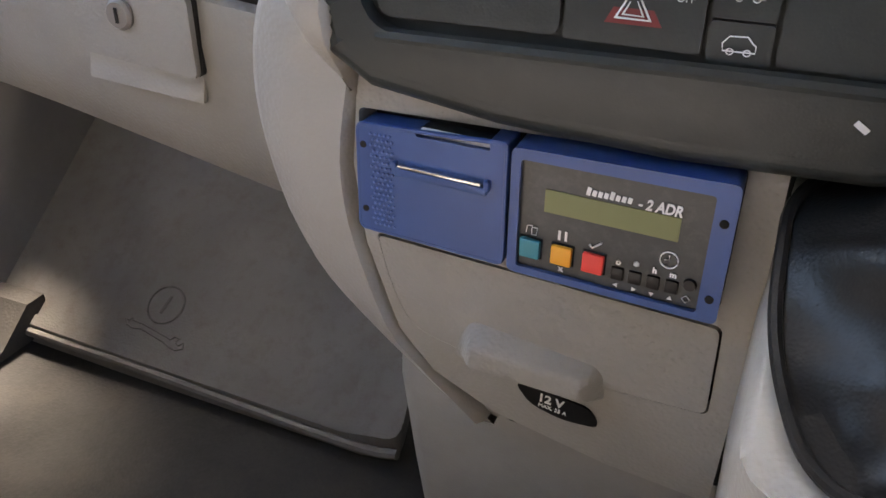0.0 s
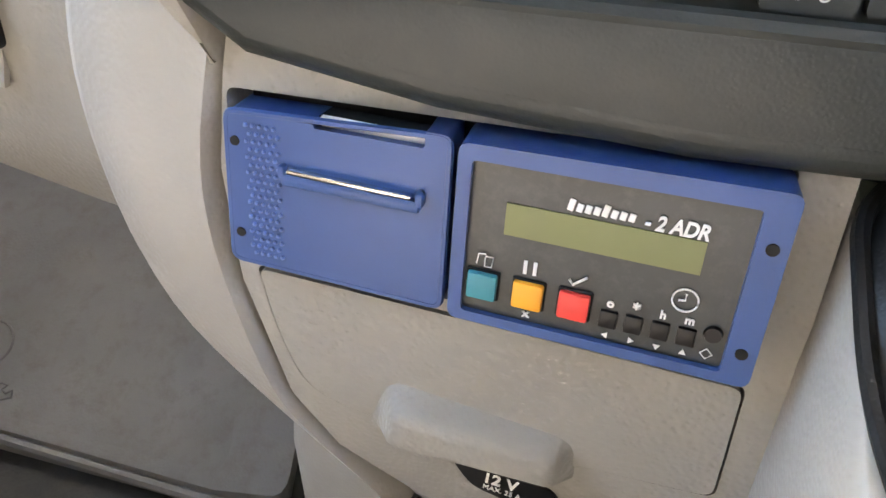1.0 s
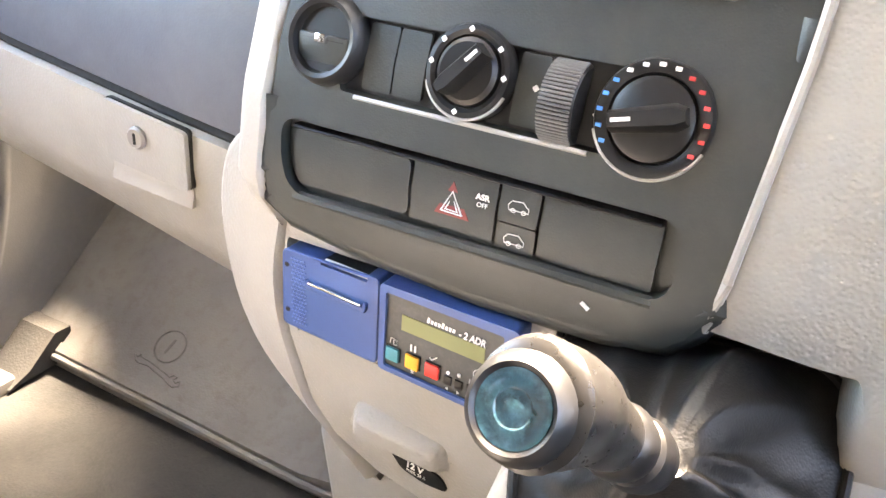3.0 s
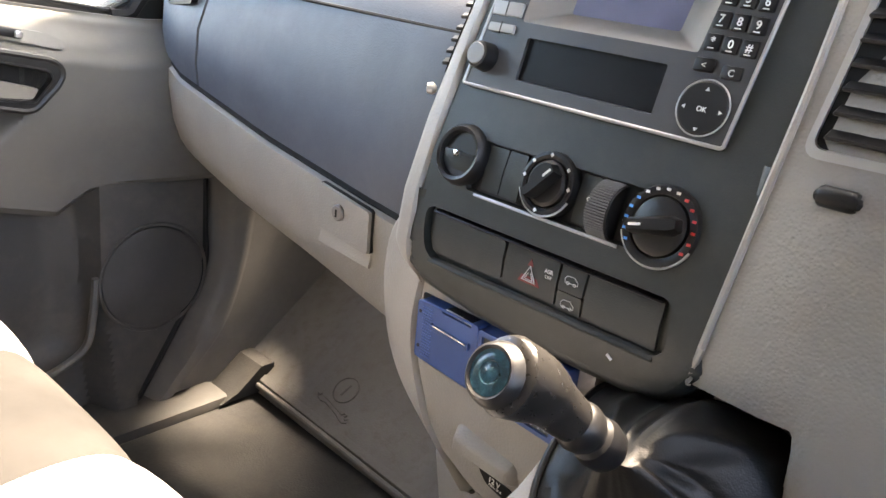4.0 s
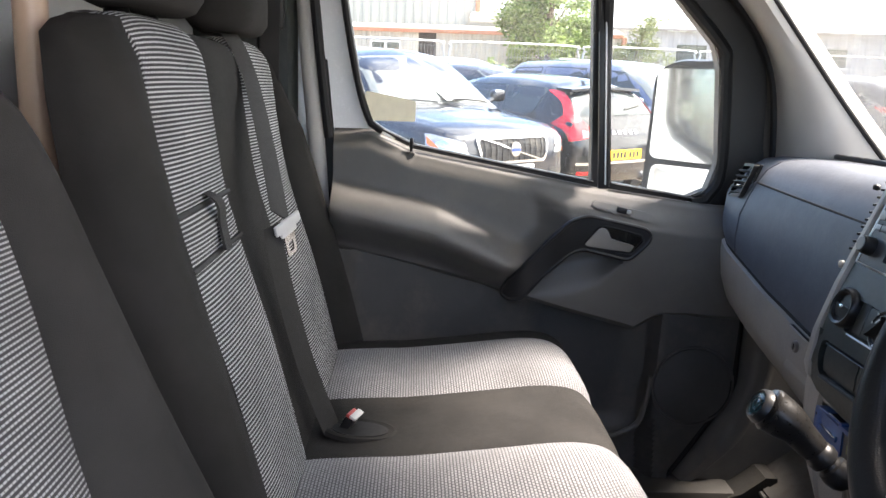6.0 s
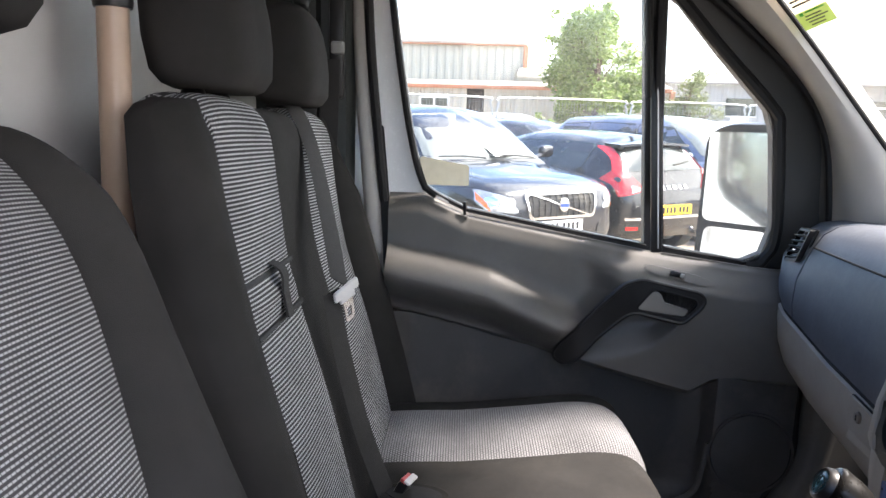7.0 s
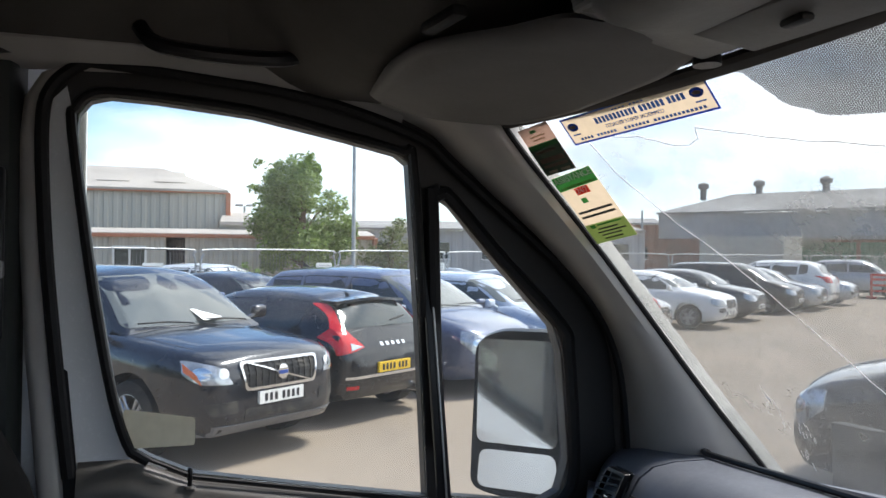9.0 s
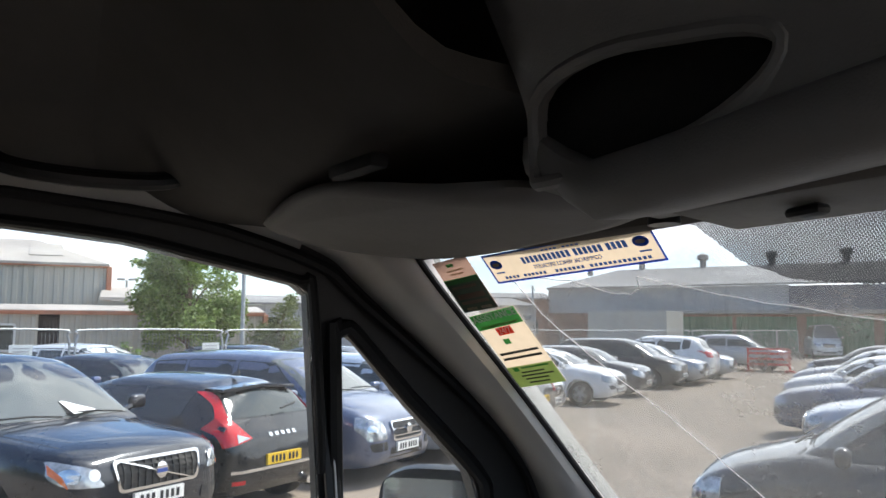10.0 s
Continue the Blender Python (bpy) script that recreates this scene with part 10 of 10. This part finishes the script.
# far low buildings, poles, hedges
for lab, az0, az1, d, z, mat in (("long low grey building with a flat roof", 4.0, 33.0, 62, 3.6, GREYWALL), ("cream gabled store behind the fence", 3.6, 5.6, 40, 3.2, CLAD_PALE), ("brick building beyond the yard", 25, 34, 85, 5.0, BRICK_RED)):
    ob = thing("far_building", lab, "building", van=False)
    a, b = far_at(az0, d), far_at(az1, d)
    n = Vector(((b - a).y, -(b - a).x, 0)).normalized()
    part("wall", ribbed(a, b, 0, z, 0.8, 0.05), mat, ob, angle=20)
    part("roof", loft([[tuple(p) for p in (a + n * 0.4 + up * z, b + n * 0.4 + up * z, b - n * 8 + up * (z + 0.8), a - n * 8 + up * (z + 0.8))], [tuple(p + up * 0.15) for p in (a + n * 0.4 + up * z, b + n * 0.4 + up * z, b - n * 8 + up * (z + 0.8), a - n * 8 + up * (z + 0.8))]]), GREYROOF if mat != CLAD_PALE else ROOF_BUFF, ob)
    nw = int((b - a).length / 4)
    for i in range(nw if mat != CLAD_PALE else 0):
        q = a + (b - a) * ((i + 0.5) / nw) + n * 0.06
        wd = part("window", beam(q + up * 2.1 - (b - a).normalized() * 1.0, q + up * 2.1 + (b - a).normalized() * 1.0, 0.06, 1.2), CAR_GLASS, ob)
        part("frame", beam(q + up * 1.46 - (b - a).normalized() * 1.1, q + up * 1.46 + (b - a).normalized() * 1.1, 0.14, 0.1), WHITEFRAME, wd)
for az, d, el, rr in ((12.7, 26, 11.0, 0.07), (32.8, 80, 2.9, 0.12)):
    q = far_at(az, d)
    zt = EYE0.z + d * math.tan(radians(el))
    lp = thing("lamp_post", "slender grey steel post standing in the yard", "lamp post", van=False, base=(q.x, q.y, 0))
    part("pole", tube([(q.x, q.y, 0), (q.x, q.y, zt)], [rr, rr * 0.8], 8), GALV, lp)
    part("base_collar", lathe([(rr * 1.8, 0), (rr * 1.8, 0.5), (rr, 0.6), (0, 0.6)], 10, pose(q.x, q.y, 0)), GALV, lp)
q = far_at(5.2, 55)
zt = EYE0.z + 55 * math.tan(radians(2.9))
lp = thing("floodlight_post", "grey floodlight post with two lamp heads", "lamp post", van=False, base=(q.x, q.y, 0))
part("pole", tube([(q.x, q.y, 0), (q.x, q.y, zt)], 0.08, 8), GALV, lp)
for s in (-0.35, 0.35):
    part("lamp_head", box((q.x, q.y + s, zt + 0.05), (0.25, 0.5, 0.16), 0.03), GREYWALL, lp)
tree("leafy green ash tree behind the mesh fence", far_at(9.2, 30), 5.6, 1.75, 1.5, LEAF, 3, 0.085, 20000)
tree("smaller grey-green tree beside a slender post", far_at(15.3, 30), 3.3, 1.05, 0.6, LEAF_GREY, 9, 0.06, 6000)
tree("weedy green shrub at the foot of a fence", far_at(5.6, 22.5), 1.9, 0.35, 0.2, LEAF, 12, 0.06, 800, name="shrub")
hedge_rng = random.Random(21)
cl = []
for az in lin(-125, 75, 220):
    back = az < -70
    q = far_at(az, 34 + 3 * math.sin(az) if back else 95 + 6 * math.sin(az))
    hh = hedge_rng.uniform(5.5, 9.5) if back else hedge_rng.uniform(2.2, 4.6)
    for z in lin(0.8, hh, 6 if back else 3):
        cl.append((q.x + hedge_rng.uniform(-1, 1), q.y + hedge_rng.uniform(-1, 1), z, hedge_rng.uniform(1.2, 2.0), 40))
hm = leaf_mesh(cl, 0.4, 5)
hm.materials.append(LEAF_GREY)
tagged(new("hedgerow", hm), "far grey-green hedgerow and treetops", "hedge", kind="stuff")
# box trailer, white van and red barrier at the end of the lane
bx = thing("box_trailer", "long white box trailer parked by a warehouse", "trailer", van=False)
a, b = far_at(37.2, 60), far_at(42.4, 57)
part("box_body", beam(a + up * 2.0, b + up * 2.0, 2.4, 2.5), CLAD_PALE, bx)
part("chassis", beam(a + up * 0.62, b + up * 0.62, 1.6, 0.25), BLACK_TRIM, bx)
for f in (0.15, 0.3, 0.85):
    q = a.lerp(b, f)
    for s in (-1, 1):
        part("wheel", lathe([(0, -0.12), (0.5, -0.12), (0.5, 0.12), (0, 0.12)], 16, pose(q.x + s * 0.7 * WN.x, q.y + s * 0.7 * WN.y, 0.5, 90, 0, math.degrees(math.atan2(WN.y, WN.x)) + 90)), RUBBER_TYRE, bx)
car("white van parked far down the lane", P_WHITE, facing(-39.5, 50.5, -75), plates=(False, False), L=5.0, W=1.95, H=2.3, belt=1.3, nose=1.0, hood=1.3, A=-0.7, B=-1.4, C=-4.8, D=-4.95, rear_belt=1.35, tail=1.5, base=3.0, over=0.9, r=0.34, name="parked_van")
rb = thing("red_barrier", "red plastic chapter barrier standing on the yard", "barrier", van=False, base=(-26.3, 29.6, LEVEL))
c0 = Vector((-26.3, 29.6, 0))
for s in (-0.9, 0.9):
    part("foot", box((c0.x + s * WD.x, c0.y + s * WD.y, 0.05 + LEVEL), (0.5, 0.15, 0.1), 0.02), RED_PLASTIC, rb)
    part("post", box((c0.x + s * WD.x, c0.y + s * WD.y, 0.55 + LEVEL), (0.08, 0.08, 1.0), 0.01), RED_PLASTIC, rb)
for z in (0.51, 0.76, 1.01, 1.21):
    part("slat", beam(c0 - WD * 0.95 + up * z, c0 + WD * 0.95 + up * z, 0.05, 0.1), RED_PLASTIC, rb)

# ---- outside: ground ----
YARD = stuff("dusty_yard", (0.2604, 0.2096, 0.1617), 0.95, vary=0.12, scale=0.35, grain=0.5, grain_scale=30, dirt=0.5, dirt_colour=(0.22, 0.19, 0.16), dirt_scale=0.15)
bm = bmesh.new()
bmesh.ops.create_grid(bm, x_segments=40, y_segments=40, size=600)
ground = part("ground", bm, YARD, None)
ground.location.z = LEVEL
tagged(ground, "dusty beige tarmac yard", "ground", kind="structure")

# the van's own wheels and chassis under the cab
chs = thing("van_chassis", "dark van chassis standing on four black tyres", "van chassis", van=False, base=(0, -1.0, LEVEL))
part("chassis_frame", box((0, -0.9, 0.68), (1.7, 5.2, 0.24), 0.03), BLACK_TRIM, chs)
for sx in (-0.86, 0.86):
    for wy in (1.25, -2.55):
        md, mt, mr_ = wheel_meshes(0.34)
        w = new("wheel", md)
        w.parent = chs
        w.matrix_local = pose(sx, wy + 1.0, 0.34, 0, 90 if sx > 0 else -90, 0)
        for nm, m3 in (("tyre", mt), ("rim", mr_)):
            c = new(nm, m3)
            c.parent = w
